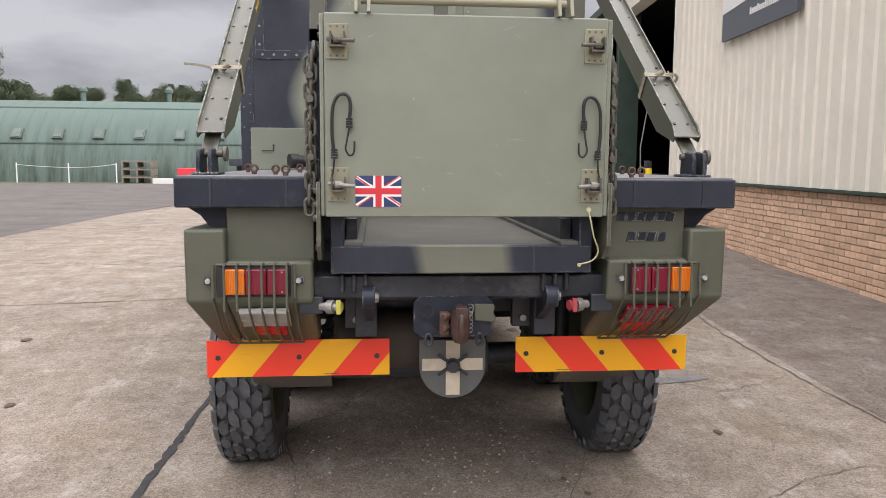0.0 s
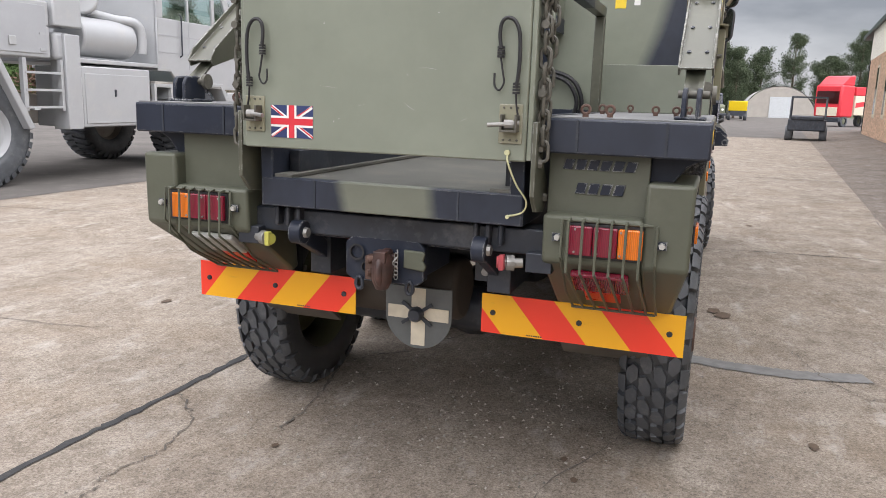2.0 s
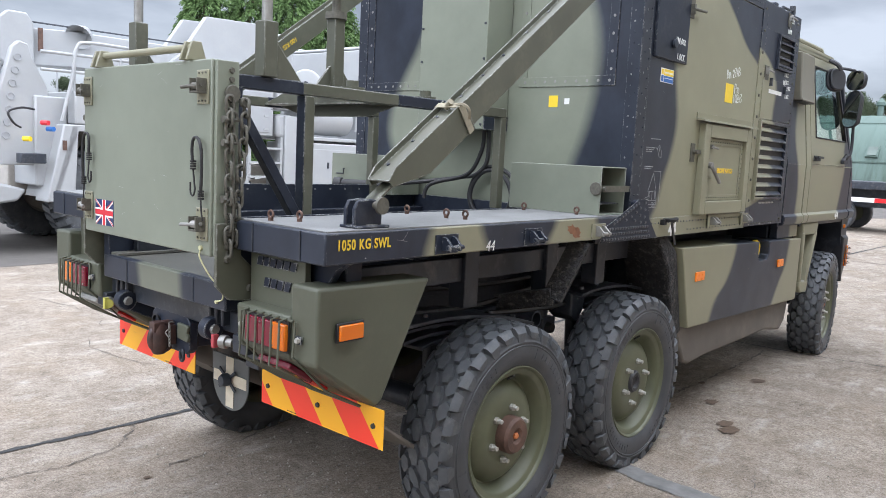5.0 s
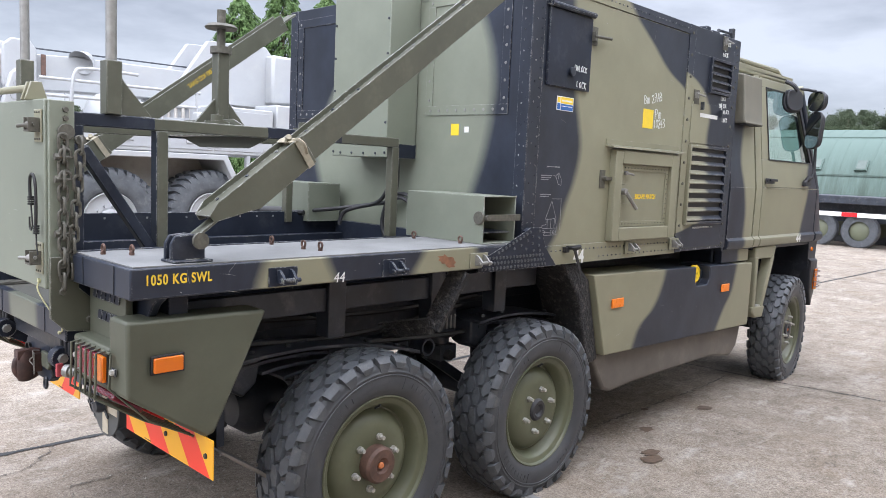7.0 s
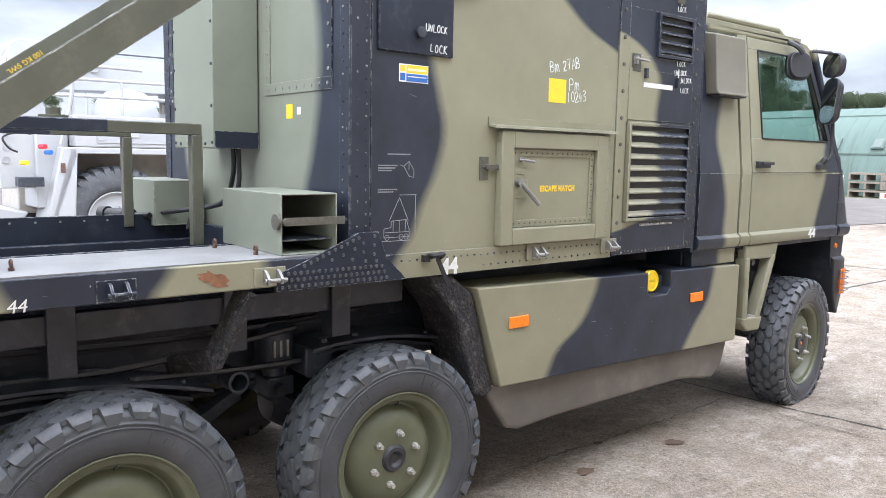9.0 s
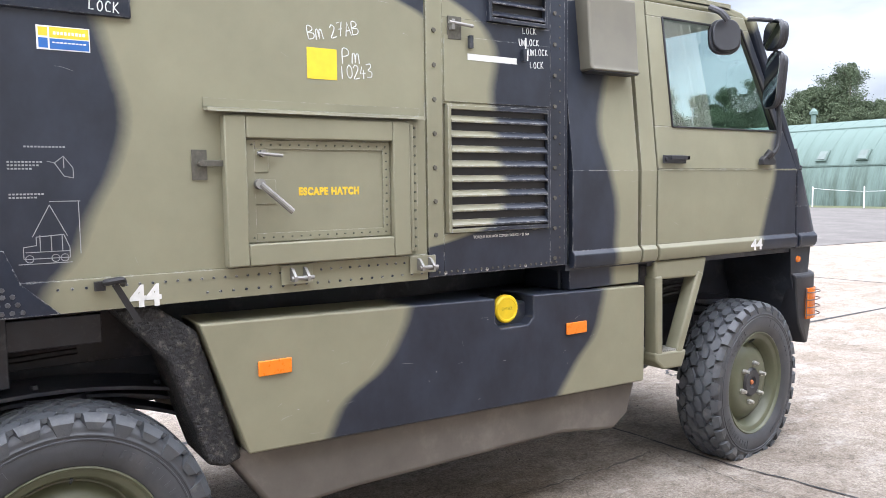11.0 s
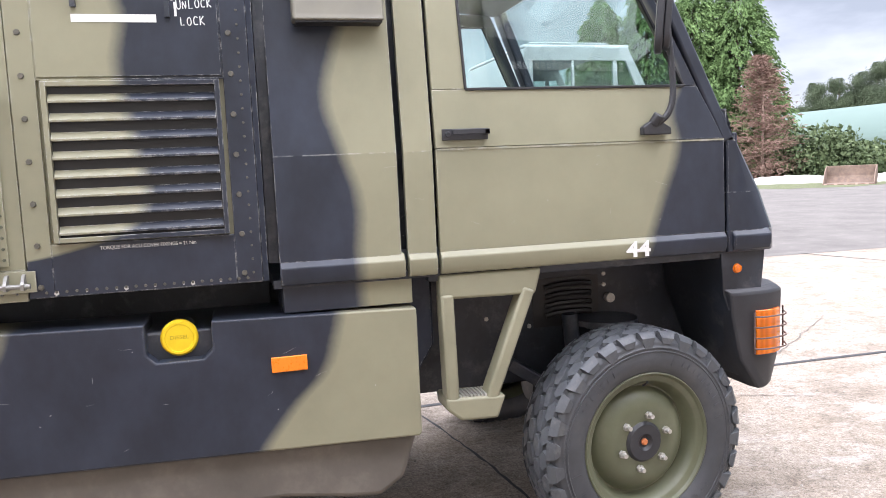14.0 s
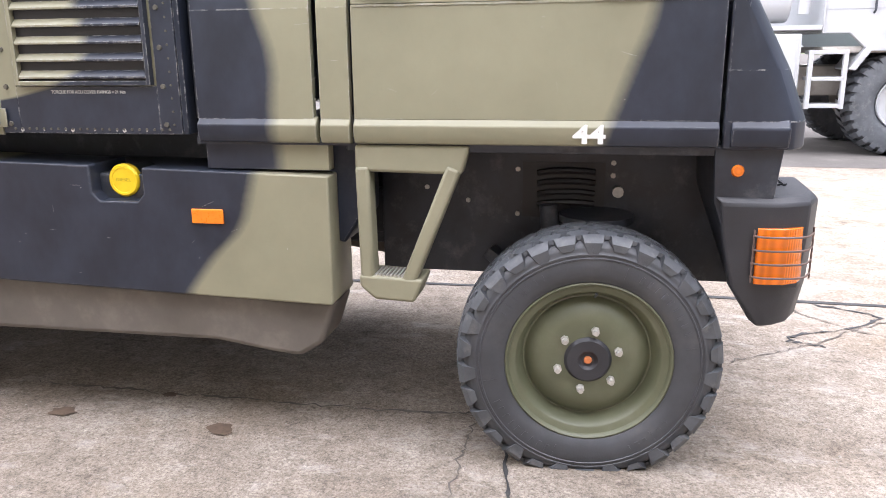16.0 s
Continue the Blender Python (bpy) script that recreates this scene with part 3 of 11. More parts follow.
def strip(bm, pts, w, z=0.004, jag=0.0, wmin=0.25):
    """A flat uneven ribbon along a run of points."""
    P = spline([(x, y, 0) for x, y in pts], 14)
    left, right = [], []
    for i, p in enumerate(P):
        d = (P[min(i + 1, len(P) - 1)] - P[max(i - 1, 0)]).normalized()
        n = Vector((-d.y, d.x, 0))
        q = p + n * random.uniform(-jag, jag)
        k = w * random.uniform(wmin, 1.0) / 2
        h = z + rise(q.x, q.y)
        left.append(bm.verts.new((q.x + n.x * k, q.y + n.y * k, h)))
        right.append(bm.verts.new((q.x - n.x * k, q.y - n.y * k, h)))
    for i in range(len(P) - 1):
        bm.faces.new((left[i], right[i], right[i + 1], left[i + 1]))


random.seed(11)
bm = bm_new()
strip(bm, [(-1.30, -9), (-1.29, -4), (-1.27, -0.36), (-1.25, 0.2), (-1.23, 1.0), (-1.22, 1.9), (-1.15, 6), (-0.9, 20)], 0.050, 0.0042, 0.005, 0.45)
strip(bm, [(-7, 4.2), (-3, 4.85), (-1.1, 5.2), (0.02, 5.37), (1.0, 5.44), (1.65, 5.55), (4.0, 5.8)], 0.022, 0.0046, 0.006)
strip(bm, [(-6.5, -2.2), (-3, -1.7), (-1.3, -1.5), (1, -1.4), (4, -1.1)], 0.03, 0.0040, 0.006)
strip(bm, [(-6.9, 13.0), (-1.0, 13.7), (4.9, 14.3)], 0.05, 0.0040, 0.006)
strip(bm, [(-0.4, 6.9), (-0.5, 6.75), (-0.9, 7.3), (-1.4, 6.8), (-3, 7.4), (-6, 8.0)], 0.03, 0.0043, 0.02, 0.05)
patch = bm_new()
strip(patch, [(0.88, 2.09), (1.1, 2.04), (1.35, 2.02), (1.62, 2.05), (1.86, 2.12)], 0.15, 0.0044, 0.006, 0.75)
part("repair_patch", patch, surface("grey_repair", (0.17, 0.168, 0.165), 0.85, vary=0.3, scale=12, bump=0.4, coord="Position", dirt=(0.07, 0.07, 0.07), dirt_amt=0.5, dirt_scale=9), ground, "narrow grey tar repair in the slab", smooth=0)
jt = part("tar_joint", bm, M_JOINT, ground, "dark tar-filled slab joints", smooth=0)
tagged(jt, kind="stuff")
bm = bm_new()
for run, w in (([(-1.22, 0.55), (-1.0, 0.35), (-0.90, 0.05), (-0.95, -0.2), (-0.92, -0.36), (-1.1, -0.9), (-1.3, -1.3)], 0.018),
               ([(-0.58, 0.37), (-0.62, 0.8), (-0.70, 1.25), (-0.46, 1.56), (-0.38, 1.80), (-0.1, 2.2)], 0.022),
               ([(2.40, 0.2), (2.47, 1.18), (2.49, 2.32), (2.60, 3.8), (2.75, 4.4), (2.79, 5.65), (2.94, 8.1), (3.2, 11), (3.5, 14.9), (4.4, 22), (5.5, 33)], 0.03),
               ([(1.80, 1.78), (1.62, 2.1), (1.5, 2.5)], 0.016), ([(1.80, 1.78), (2.1, 1.9), (2.45, 2.1)], 0.014),
               ([(0.60, 3.2), (0.607, 3.56), (0.636, 4.16), (0.646, 4.69), (0.629, 5.25)], 0.030),
               ([(0.622, 5.29), (0.9, 5.27), (1.194, 5.27), (1.9, 5.3)], 0.016),
               ([(-0.127, 6.39), (-0.4, 6.81), (-0.67, 7.1), (-0.83, 7.32), (-1.4, 8.2), (-2.5, 9.6)], 0.02),
               ([(-0.3, 7.9), (-0.67, 7.1), (-1.3, 6.72), (-2.2, 6.4)], 0.016),
               ([(0.2, -1.1), (0.6, -0.4), (0.5, 0.2), (0.75, 0.9)], 0.010), ([(1.3, 0.3), (1.9, 0.6), (2.5, 0.5)], 0.012),
               ([(-2.2, 1.2), (-3.0, 1.1), (-3.9, 1.6), (-5, 1.5)], 0.012), ([(-4.2, 4.4), (-3.6, 6.2), (-4.0, 8.0)], 0.014)):
    strip(bm, run, w * 0.7, 0.0050, 0.016, 0.1)
cr = part("crack", bm, M_CRACK, ground, "thin jagged cracks in the concrete", smooth=0)
tagged(cr, kind="stuff")
bm = bm_new()
for x, y, r in ((0.90, 4.27, 0.05), (0.865, 3.53, 0.055), (1.15, 3.07, 0.075), (0.933, 4.291, 0.04), (1.092, 3.17, 0.06), (0.626, 0.43, 0.02), (0.56, 0.585, 0.018), (-0.525, 0.25, 0.018), (-2.3, 1.8, 0.04), (0.64, 3.9, 0.03), (1.45, 7.2, 0.05), (1.5, 1.1, 0.03), (-2.9, 3.4, 0.05), (0.1, -0.9, 0.02)):
    ring = []
    for k in range(16):
        a = 2 * math.pi * k / 16
        rr = r * random.uniform(0.7, 1.1)
        ring.append(bm.verts.new((x + rr * math.cos(a) * 0.8, y + rr * math.sin(a) * 1.2, 0.0055 + rise(x, y))))
    bm.faces.new(ring)
sp = part("oil_spot", bm, M_SPOT, ground, "brown oil and rust spots", smooth=0)
tagged(sp, kind="stuff")
bm = bm_new()
random.seed(5)
for i in range(1500):
    x, y = random.uniform(-4.5, 4.0), random.uniform(-2.2, 9.0)
    if (i % 3) == 0:
        x, y = random.gauss(0.1, 0.5), random.gauss(0.9, 0.5)
    r = random.uniform(0.003, 0.009)
    a0 = random.uniform(0, 6)
    base = [bm.verts.new((x + r * math.cos(a0 + k * 2.1) * random.uniform(0.7, 1.3), y + r * math.sin(a0 + k * 2.1), rise(x, y))) for k in range(3)]
    top = bm.verts.new((x, y, r * 0.9 + rise(x, y)))
    for k in range(3):
        bm.faces.new((base[k], base[(k + 1) % 3], top))
gr = part("grit", bm, surface("grit_stone", (0.27, 0.25, 0.22), 0.9, vary=0.4, scale=3, island=0.45, coord="Position"), ground, "scattered grit and small stones", smooth=0)
tagged(gr, kind="stuff")
# tarmac beyond the slabs, on the side where the crane stands
bm = bm_new()
pts = [(-7.05, -300), (-7.05, 1.5), (-7.02, 5.8), (-6.98, 8.5), (-6.85, 11.5), (-6.65, 17.7), (-5.5, 26), (-2, 34), (8, 38), (60, 41), (60, 300), (-300, 300), (-300, -300)]
bm.faces.new([bm.verts.new((x, y, 0.032 if x > -6.5 else 0.004)) for x, y in pts])
piece("tarmac", bm, M_TARMAC, "grey worn tarmac apron beside the concrete slabs", "tarmac", "structure", smooth=0)
bm = bm_new()
pts = [(-300, 60), (-80, 47), (-55, 33.5), (-30, 30.8), (-28, 33.5), (-30, 41), (-3, 42.5), (-3, 150), (300, 160), (300, 400), (-300, 400)]
bm.faces.new([bm.verts.new((x, y, 0.036)) for x, y in pts])
piece("verge", bm, M_GRASS, "rough grass and weeds along the far edge", "grass", "structure", smooth=0)


# ---- the camouflaged six-wheeled army truck ----
CX = 0.04            # the truck's middle line
truck = thing("army_truck", "green and black camouflaged six-wheeled army truck with an equipment box", "truck")


def mir(x, s):
    """x on the right-hand side (s = 1) or mirrored to the left (s = -1)."""
    return x if s > 0 else 2 * CX - x


def sbox(bm, s, x0, x1, y0, y1, z0, z1):
    a, b = sorted((mir(x0, s), mir(x1, s)))
    return add_box(bm, a, b, y0, y1, z0, z1)


C_BED = camo("camo_bed_side", [[(0.4, -1.4, 0.46), (1.2, -1.4, 0.44), (1.4, -1.4, 0.50), (2.8, -1.4, 0.46)],
                               [(0.4, 0.78, 1.2), (1.2, 0.80, 1.18), (1.33, 0.74, 1.26), (2.8, 0.8, 1.2)],
                               [(0.4, 1.60, 2.15), (1.2, 1.62, 2.12), (1.33, 1.58, 2.2), (2.8, 1.6, 2.2)]])
C_TRAY = camo("camo_tray_lip", [[(0.4, -1.4, -0.11), (1.0, -1.4, -0.10), (1.1, -1.4, -0.12), (2.8, -1.4, -0.1)],
                                [(0.4, 0.20, 2.0), (1.0, 0.20, 2.0), (1.1, 0.19, 2.0), (2.8, 0.2, 2.0)]], along="X", soft=0.022, green=(0.155, 0.165, 0.130))
C_BOX = camo("camo_box_side", [[(0.4, 0.5, 2.05), (1.25, 0.5, 2.16), (1.37, 0.5, 2.25), (1.49, 0.5, 2.30), (1.65, 0.5, 2.38), (1.81, 0.5, 2.415), (1.93, 0.5, 2.39), (2.1, 0.5, 2.345), (2.48, 0.5, 2.30), (2.8, 0.5, 2.25)],
                               [(0.4, 5.0, 5.1), (2.16, 5.0, 5.1), (2.20, 3.62, 6.5), (2.25, 3.48, 6.5), (2.31, 3.32, 6.5), (2.44, 3.11, 6.5), (2.58, 2.88, 6.5), (2.8, 2.6, 6.5)]])
C_ACU = camo("camo_cooling_panel", [[(0.4, 3.4, 6.0), (1.30, 3.42, 6.0), (1.34, 3.62, 6.0), (1.39, 3.80, 6.0), (1.45, 3.885, 6.0), (1.7, 3.885, 6.0), (1.92, 3.85, 6.0), (2.18, 3.84, 6.0), (2.30, 3.66, 6.0), (2.40, 3.3, 6.0), (2.8, 3.2, 6.0)]])
C_CAB = camo("camo_cab", [[(0.4, 4.0, 4.62), (1.17, 4.0, 4.61), (1.28, 4.0, 4.605), (1.46, 4.0, 4.612), (1.66, 4.0, 4.555), (1.83, 4.0, 4.515), (2.0, 4.0, 4.555), (2.2, 4.0, 4.62), (2.45, 4.0, 4.5), (2.8, 4.0, 4.4)],
                          [(0.4, 5.70, 6.9), (1.19, 5.73, 6.9), (1.25, 5.755, 6.9), (1.43, 5.82, 6.9), (1.61, 5.88, 6.9), (1.76, 5.865, 6.9), (1.85, 5.90, 6.9), (2.1, 5.82, 6.9), (2.35, 5.72, 6.9), (2.45, 5.8, 6.9), (2.8, 5.9, 6.9)]])
C_TANK = camo("camo_tank", [[(0.4, 2.98, 4.15), (0.62, 3.07, 4.24), (0.66, 3.09, 4.27), (0.77, 3.16, 4.36), (0.86, 3.30, 4.45), (0.99, 3.40, 4.50), (1.09, 3.44, 4.525), (1.3, 3.46, 4.53), (2.8, 3.5, 4.5)]])
# same olive as the side, the cooler light from behind mixed into its green
C_REAR = camo("camo_box_rear", [[(0.4, 0.5, 2.0), (1.3, 0.60, 2.0), (1.5, 0.60, 2.0), (1.75, 0.68, 2.0), (1.95, 0.72, 2.0), (2.2, 0.72, 2.0), (2.4, 0.66, 2.0), (2.6, 0.55, 2.0), (2.8, 0.5, 2.0)],
                                [(0.4, -2, -0.62), (1.5, -2, -0.66), (1.75, -2, -0.72), (2.0, -2, -0.62), (2.2, -2, -0.50), (2.4, -2, -0.42), (2.8, -2, -0.4)]], along="X", v0=-3, v1=3, soft=0.04, green=(0.215, 0.232, 0.182))

# bed: two side platforms with a well between them
for s in (1, -1):
    bm = bm_new()
    sbox(bm, s, 0.535, 0.992, 0.0, 1.96, 1.222, 1.322)
    bed = part("bed_platform", bm, C_BED if s > 0 else M_BLACK, truck, "black-edged steel side platform of the bed", 0.006)
    bm = bm_new()
    sbox(bm, s, 0.545, 0.985, 0.012, 1.94, 1.3225, 1.3265)
    part("deck_plate", bm, M_DECK, bed, "scuffed grey non-slip deck plate")
    bm = bm_new()
    for x in (0.63, 0.875):
        sbox(bm, s, x - 0.0035, x + 0.0035, -0.003, 0.004, 1.226, 1.319)
    part("weld_seam", bm, M_CHASSIS, bed)
    # inner edge plate of the platform with rivets
    bm = bm_new()
    sbox(bm, s, 0.522, 0.5355, 0.02, 1.94, 1.235, 1.385 if s < 0 else 1.33)
    edge = part("edge_plate", bm, M_BLACK, bed, "dark blue-black riveted edge plate", 0.002)
    bm = bm_new()
    for i in range(18):
        add_bolt(bm, (mir(0.522 if s < 0 else 0.5355, s), 0.09 + i * 0.105, 1.36 if s < 0 else 1.31), (s if s < 0 else -1, 0, 0), 0.006, 0.004)
    part("rivets", bm, M_STEEL, edge)
bm = bm_new()
for s in (1, -1):
    sbox(bm, s, 0.53, 0.90, 0.17, 0.24, 1.07, 1.222)
    add_prism(bm, [(mir(0.62, s), 1.222), (mir(0.98, s), 1.222), (mir(0.93, s), 1.19), (mir(0.84, s), 1.07), (mir(0.70, s), 1.07)], "y", 0.10, 0.13)
part("bed_bracket", bm, M_BLACK, truck, "", 0.004)

# well: floor, side walls and lip
bm = bm_new()
add_box(bm, -0.36, 0.44, 0.004, 1.90, 1.085, 1.093)
well = part("well_floor", bm, M_TRAY, truck, "worn olive floor plate of the loading well")
bm = bm_new()
for x in (-0.362, 0.378):
    add_box(bm, x, x + 0.065, 0.006, 1.85, 1.0945, 1.107)
part("runner", bm, M_TRAY, well, "rust-stained runner strip", 0.002)
bm = bm_new()
add_box(bm, -0.401, 0.484, -0.006, 0.030, 1.000, 1.096)
lip = part("well_lip", bm, C_TRAY, truck, "black and green lip of the loading well", 0.005)
bm = bm_new()
for x in (-0.205, 0.283):
    add_box(bm, x - 0.003, x + 0.003, -0.0085, 0.0, 1.003, 1.094)
part("weld_seam", bm, M_CHASSIS, lip)
bm = bm_new()
for s in (1, -1):
    sbox(bm, s, 0.441, 0.486, -0.004, 1.90, 1.0, 1.26)
part("well_wall", bm, M_BLACK, truck, "black steel side wall of the well", 0.004)
bm = bm_new()
add_box(bm, -0.44, 0.52, 1.90, 1.935, 0.98, 1.33)
part("well_end", bm, M_BLACK, truck)

# raised ramp panel at the tail
bm = bm_new()
add_box(bm, -0.417, 0.500, -0.075, -0.042, 1.197, 1.842)
# the ramp's olive carries the cool cast of light on rear faces
ramp = part("ramp_panel", bm, camo("ramp_olive_rear_light", [], green=(0.205, 0.224, 0.178), rough=0.42), truck, "raised olive steel ramp panel with scratches", 0.005)
bm = bm_new()
add_box(bm, 0.5005, 0.516, -0.066, 0.018, 1.20, 1.84)
add_box(bm, -0.432, -0.4185, -0.066, 0.018, 1.20, 1.84)
part("flange", bm, M_OLIVE_REAR_LIGHT, ramp, "", 0.003)
bm = bm_new()
for z in (1.23, 1.27, 1.31, 1.70, 1.74, 1.78, 1.81):
    for x, d in ((0.516, 1), (-0.432, -1)):
        add_bolt(bm, (x, -0.012, z), (d, 0, 0), 0.011, 0.008)
part("bolts", bm, M_CHAIN, ramp)
for x, d in ((0.5165, 1), (-0.433, -1)):
    bm = bm_new()
    pts = [(-0.07, 1.31), (0.02, 1.31), (0.025, 1.20), (0.10, 1.13), (0.11, 1.07), (0.06, 1.04), (-0.02, 1.05), (-0.07, 1.10)]
    add_prism(bm, pts, "x", x, x + d * 0.014)
    hg = part("hinge_plate", bm, M_STRUT, ramp, "", 0.002)
    bm = bm_new()
    for y, z in ((-0.03, 1.28), (-0.03, 1.235), (-0.03, 1.19), (0.06, 1.085)):
        add_bolt(bm, (x + d * 0.014, y, z), (d, 0, 0), 0.014, 0.012)
    part("hinge_bolts", bm, M_CHAIN, hg)
for x, z, d in ((-0.375, 1.752, -1), (0.455, 1.752, 1), (-0.375, 1.302, -1), (0.455, 1.302, 1)):
    bm = bm_new()
    add_box(bm, x - 0.034, x + 0.034, -0.081, -0.0755, z - 0.055, z + 0.055)
    latch = part("latch", bm, M_GREEN_P, ramp, "steel latch plate with a sliding pin", 0.002)
    bm = bm_new()
    add_box(bm, x - 0.022, x + 0.026, -0.118, -0.0815, z - 0.022, z - 0.016)
    add_box(bm, x - 0.022, x - 0.016, -0.118, -0.0815, z - 0.016, z + 0.026)
    add_box(bm, x + 0.020, x + 0.026, -0.118, -0.0815, z - 0.016, z + 0.026)
    part("latch_bracket", bm, M_CHAIN, latch, "", 0.001)
    bm = bm_new()
    add_cyl(bm, (x - d * 0.055, -0.125, z - 0.004), (x + d * 0.03, -0.100, z + 0.004), 0.0065, 10)
    add_cyl(bm, (x - 0.012, -0.108, z), (x + 0.012, -0.100, z), 0.013, 10)
    part("pin", bm, M_STEEL if z < 1.5 else M_CHAIN, latch)
    bm = bm_new()
    for k in (-1, 0, 1):
        add_bolt(bm, (x + k * 0.02, -0.081, z + 0.045), (0, -1, 0), 0.004, 0.003)
        add_bolt(bm, (x + k * 0.02, -0.081, z - 0.045), (0, -1, 0), 0.004, 0.003)
    part("rivets", bm, M_CHAIN, latch)
for x, d in ((-0.368, 1), (0.452, -1)):
    bm = bm_new()
    add_tube(bm, spline([(x - 0.018 * d, -0.095, 1.40), (x - 0.024 * d, -0.095, 1.46), (x - 0.022 * d, -0.095, 1.54), (x - 0.008 * d, -0.095, 1.578), (x + 0.014 * d, -0.095, 1.588), (x + 0.030 * d, -0.095, 1.575), (x + 0.034 * d, -0.095, 1.545), (x + 0.030 * d, -0.095, 1.505)], 6), 0.0055, 8)
    cord = part("bungee_cord", bm, M_BLACK_RUB_SHADE, ramp, "black elastic cord with wire hooks")
    bm = bm_new()
    for z0, xx in ((1.385, x - 0.018 * d), (1.482, x + 0.030 * d)):
        for k in range(4):
            add_cyl(bm, (xx, -0.093, z0 + k * 0.008), (xx, -0.093, z0 + k * 0.008 + 0.006), 0.0105, 10)
    add_tube(bm, spline([(x - 0.018 * d, -0.093, 1.385), (x - 0.022 * d, -0.093, 1.345), (x - 0.030 * d, -0.093, 1.315)], 6), 0.003, 6)
    add_tube(bm, spline([(x + 0.030 * d, -0.093, 1.484), (x + 0.022 * d, -0.093, 1.44), (x + 0.018 * d, -0.093, 1.415), (x + 0.030 * d, -0.093, 1.395), (x + 0.044 * d, -0.093, 1.405), (x + 0.046 * d, -0.093, 1.44)], 6), 0.003, 6)
    part("cord_hook", bm, M_BLACK_RUB_SHADE, cord)
bm = bm_new()
add_tube(bm, spline([(0.449, -0.079, 1.216), (0.455, -0.085, 1.19), (0.475, -0.06, 1.13), (0.50, -0.03, 1.08), (0.485, -0.016, 1.045), (0.44, -0.010, 1.030)], 8), 0.0028, 8)
add_cyl(bm, (0.449, -0.083, 1.222), (0.449, -0.0755, 1.222), 0.008, 12)
add_cyl(bm, (0.44, -0.014, 1.028), (0.44, -0.006, 1.028), 0.006, 12)
part("pull_cord", bm, M_CORD, ramp, "thin cream cord tied to the panel")
# the ramp's lifting bar
bm = bm_new()
add_cyl(bm, (-0.30, -0.058, 1.885), (0.36, -0.058, 1.885), 0.013, 12)
bar = part("lift_bar", bm, M_GREEN_P, ramp)
bm = bm_new()
for x in (-0.315, -0.275, 0.335, 0.375):
    add_prism(bm, [(-0.095, 1.842), (-0.02, 1.842), (-0.04, 1.905), (-0.075, 1.905)], "x", x - 0.006, x + 0.006)
part("lug", bm, M_GREEN_P, bar, "", 0.002)
# little flag sticker: a blue field with white and red crosses
bm = bm_new()
FX0, FX1, FZ0, FZ1 = -0.320, -0.172, 1.231, 1.331
add_box(bm, FX0, FX1, -0.0762, -0.0752, FZ0, FZ1)
flag = part("flag_sticker", bm, M_BLUE, ramp, "red, white and blue crossed flag sticker")


def flag_bars(name, bars, y, material):
    bm = bm_new()
    cx, cz, hw, hh = (FX0 + FX1) / 2, (FZ0 + FZ1) / 2, (FX1 - FX0) / 2, (FZ1 - FZ0) / 2
    for i, (a, b, w, off) in enumerate(bars):
        ax, az, bx, bz = cx + a[0] * hw, cz + a[1] * hh, cx + b[0] * hw, cz + b[1] * hh
        d = Vector((bx - ax, 0, bz - az)).normalized()
        s = Vector((-d.z, 0, d.x))
        vs = []
        for px, pz, k in ((ax, az, 1), (bx, bz, 1), (bx, bz, -1), (ax, az, -1)):
            q = Vector((px, y - 0.00008 * i, pz)) + s * (off + k * w / 2)
            q.x, q.z = min(max(q.x, FX0), FX1), min(max(q.z, FZ0), FZ1)
            vs.append(bm.verts.new(q))
        bm.faces.new(vs)
    part(name, bm, material, flag, smooth=0)


flag_bars("white_diagonal", [((-1, -1), (1, 1), 0.020, 0), ((-1, 1), (1, -1), 0.020, 0)], -0.0766, M_STICK_W)
flag_bars("red_diagonal", [((-1, -1), (0, 0), 0.006, -0.0035), ((0, 0), (1, 1), 0.006, 0.0035), ((-1, 1), (0, 0), 0.006, -0.0035), ((0, 0), (1, -1), 0.006, 0.0035)], -0.0770, M_RED)
flag_bars("white_cross", [((-1, 0), (1, 0), 0.034, 0), ((0, -1), (0, 1), 0.034, 0)], -0.0774, M_STICK_W)
flag_bars("red_cross", [((-1, 0), (1, 0), 0.020, 0), ((0, -1), (0, 1), 0.020, 0)], -0.0778, M_RED)


# chains at both sides of the ramp panel
def chain(parent, p0, n, sag, twist0=0, step=0.043, r=0.0056):
    for i in range(n):
        c = Vector(p0) + Vector((sag[0] * i, sag[1] * i, -step * i))
        rr = 0.0145
        loop = []
        for k in range(16):
            a = 2 * math.pi * k / 16
            u, v = rr * math.cos(a), rr * math.sin(a) + (0.014 if math.sin(a) > 0 else -0.014)
            loop.append(c + (Vector((u, 0, v)) if (i + twist0) % 2 else Vector((0, u, v))))
        bm = add_tube(bm_new(), loop, r, 7, closed=True)
        part("chain_link", bm, M_CHAIN, parent)


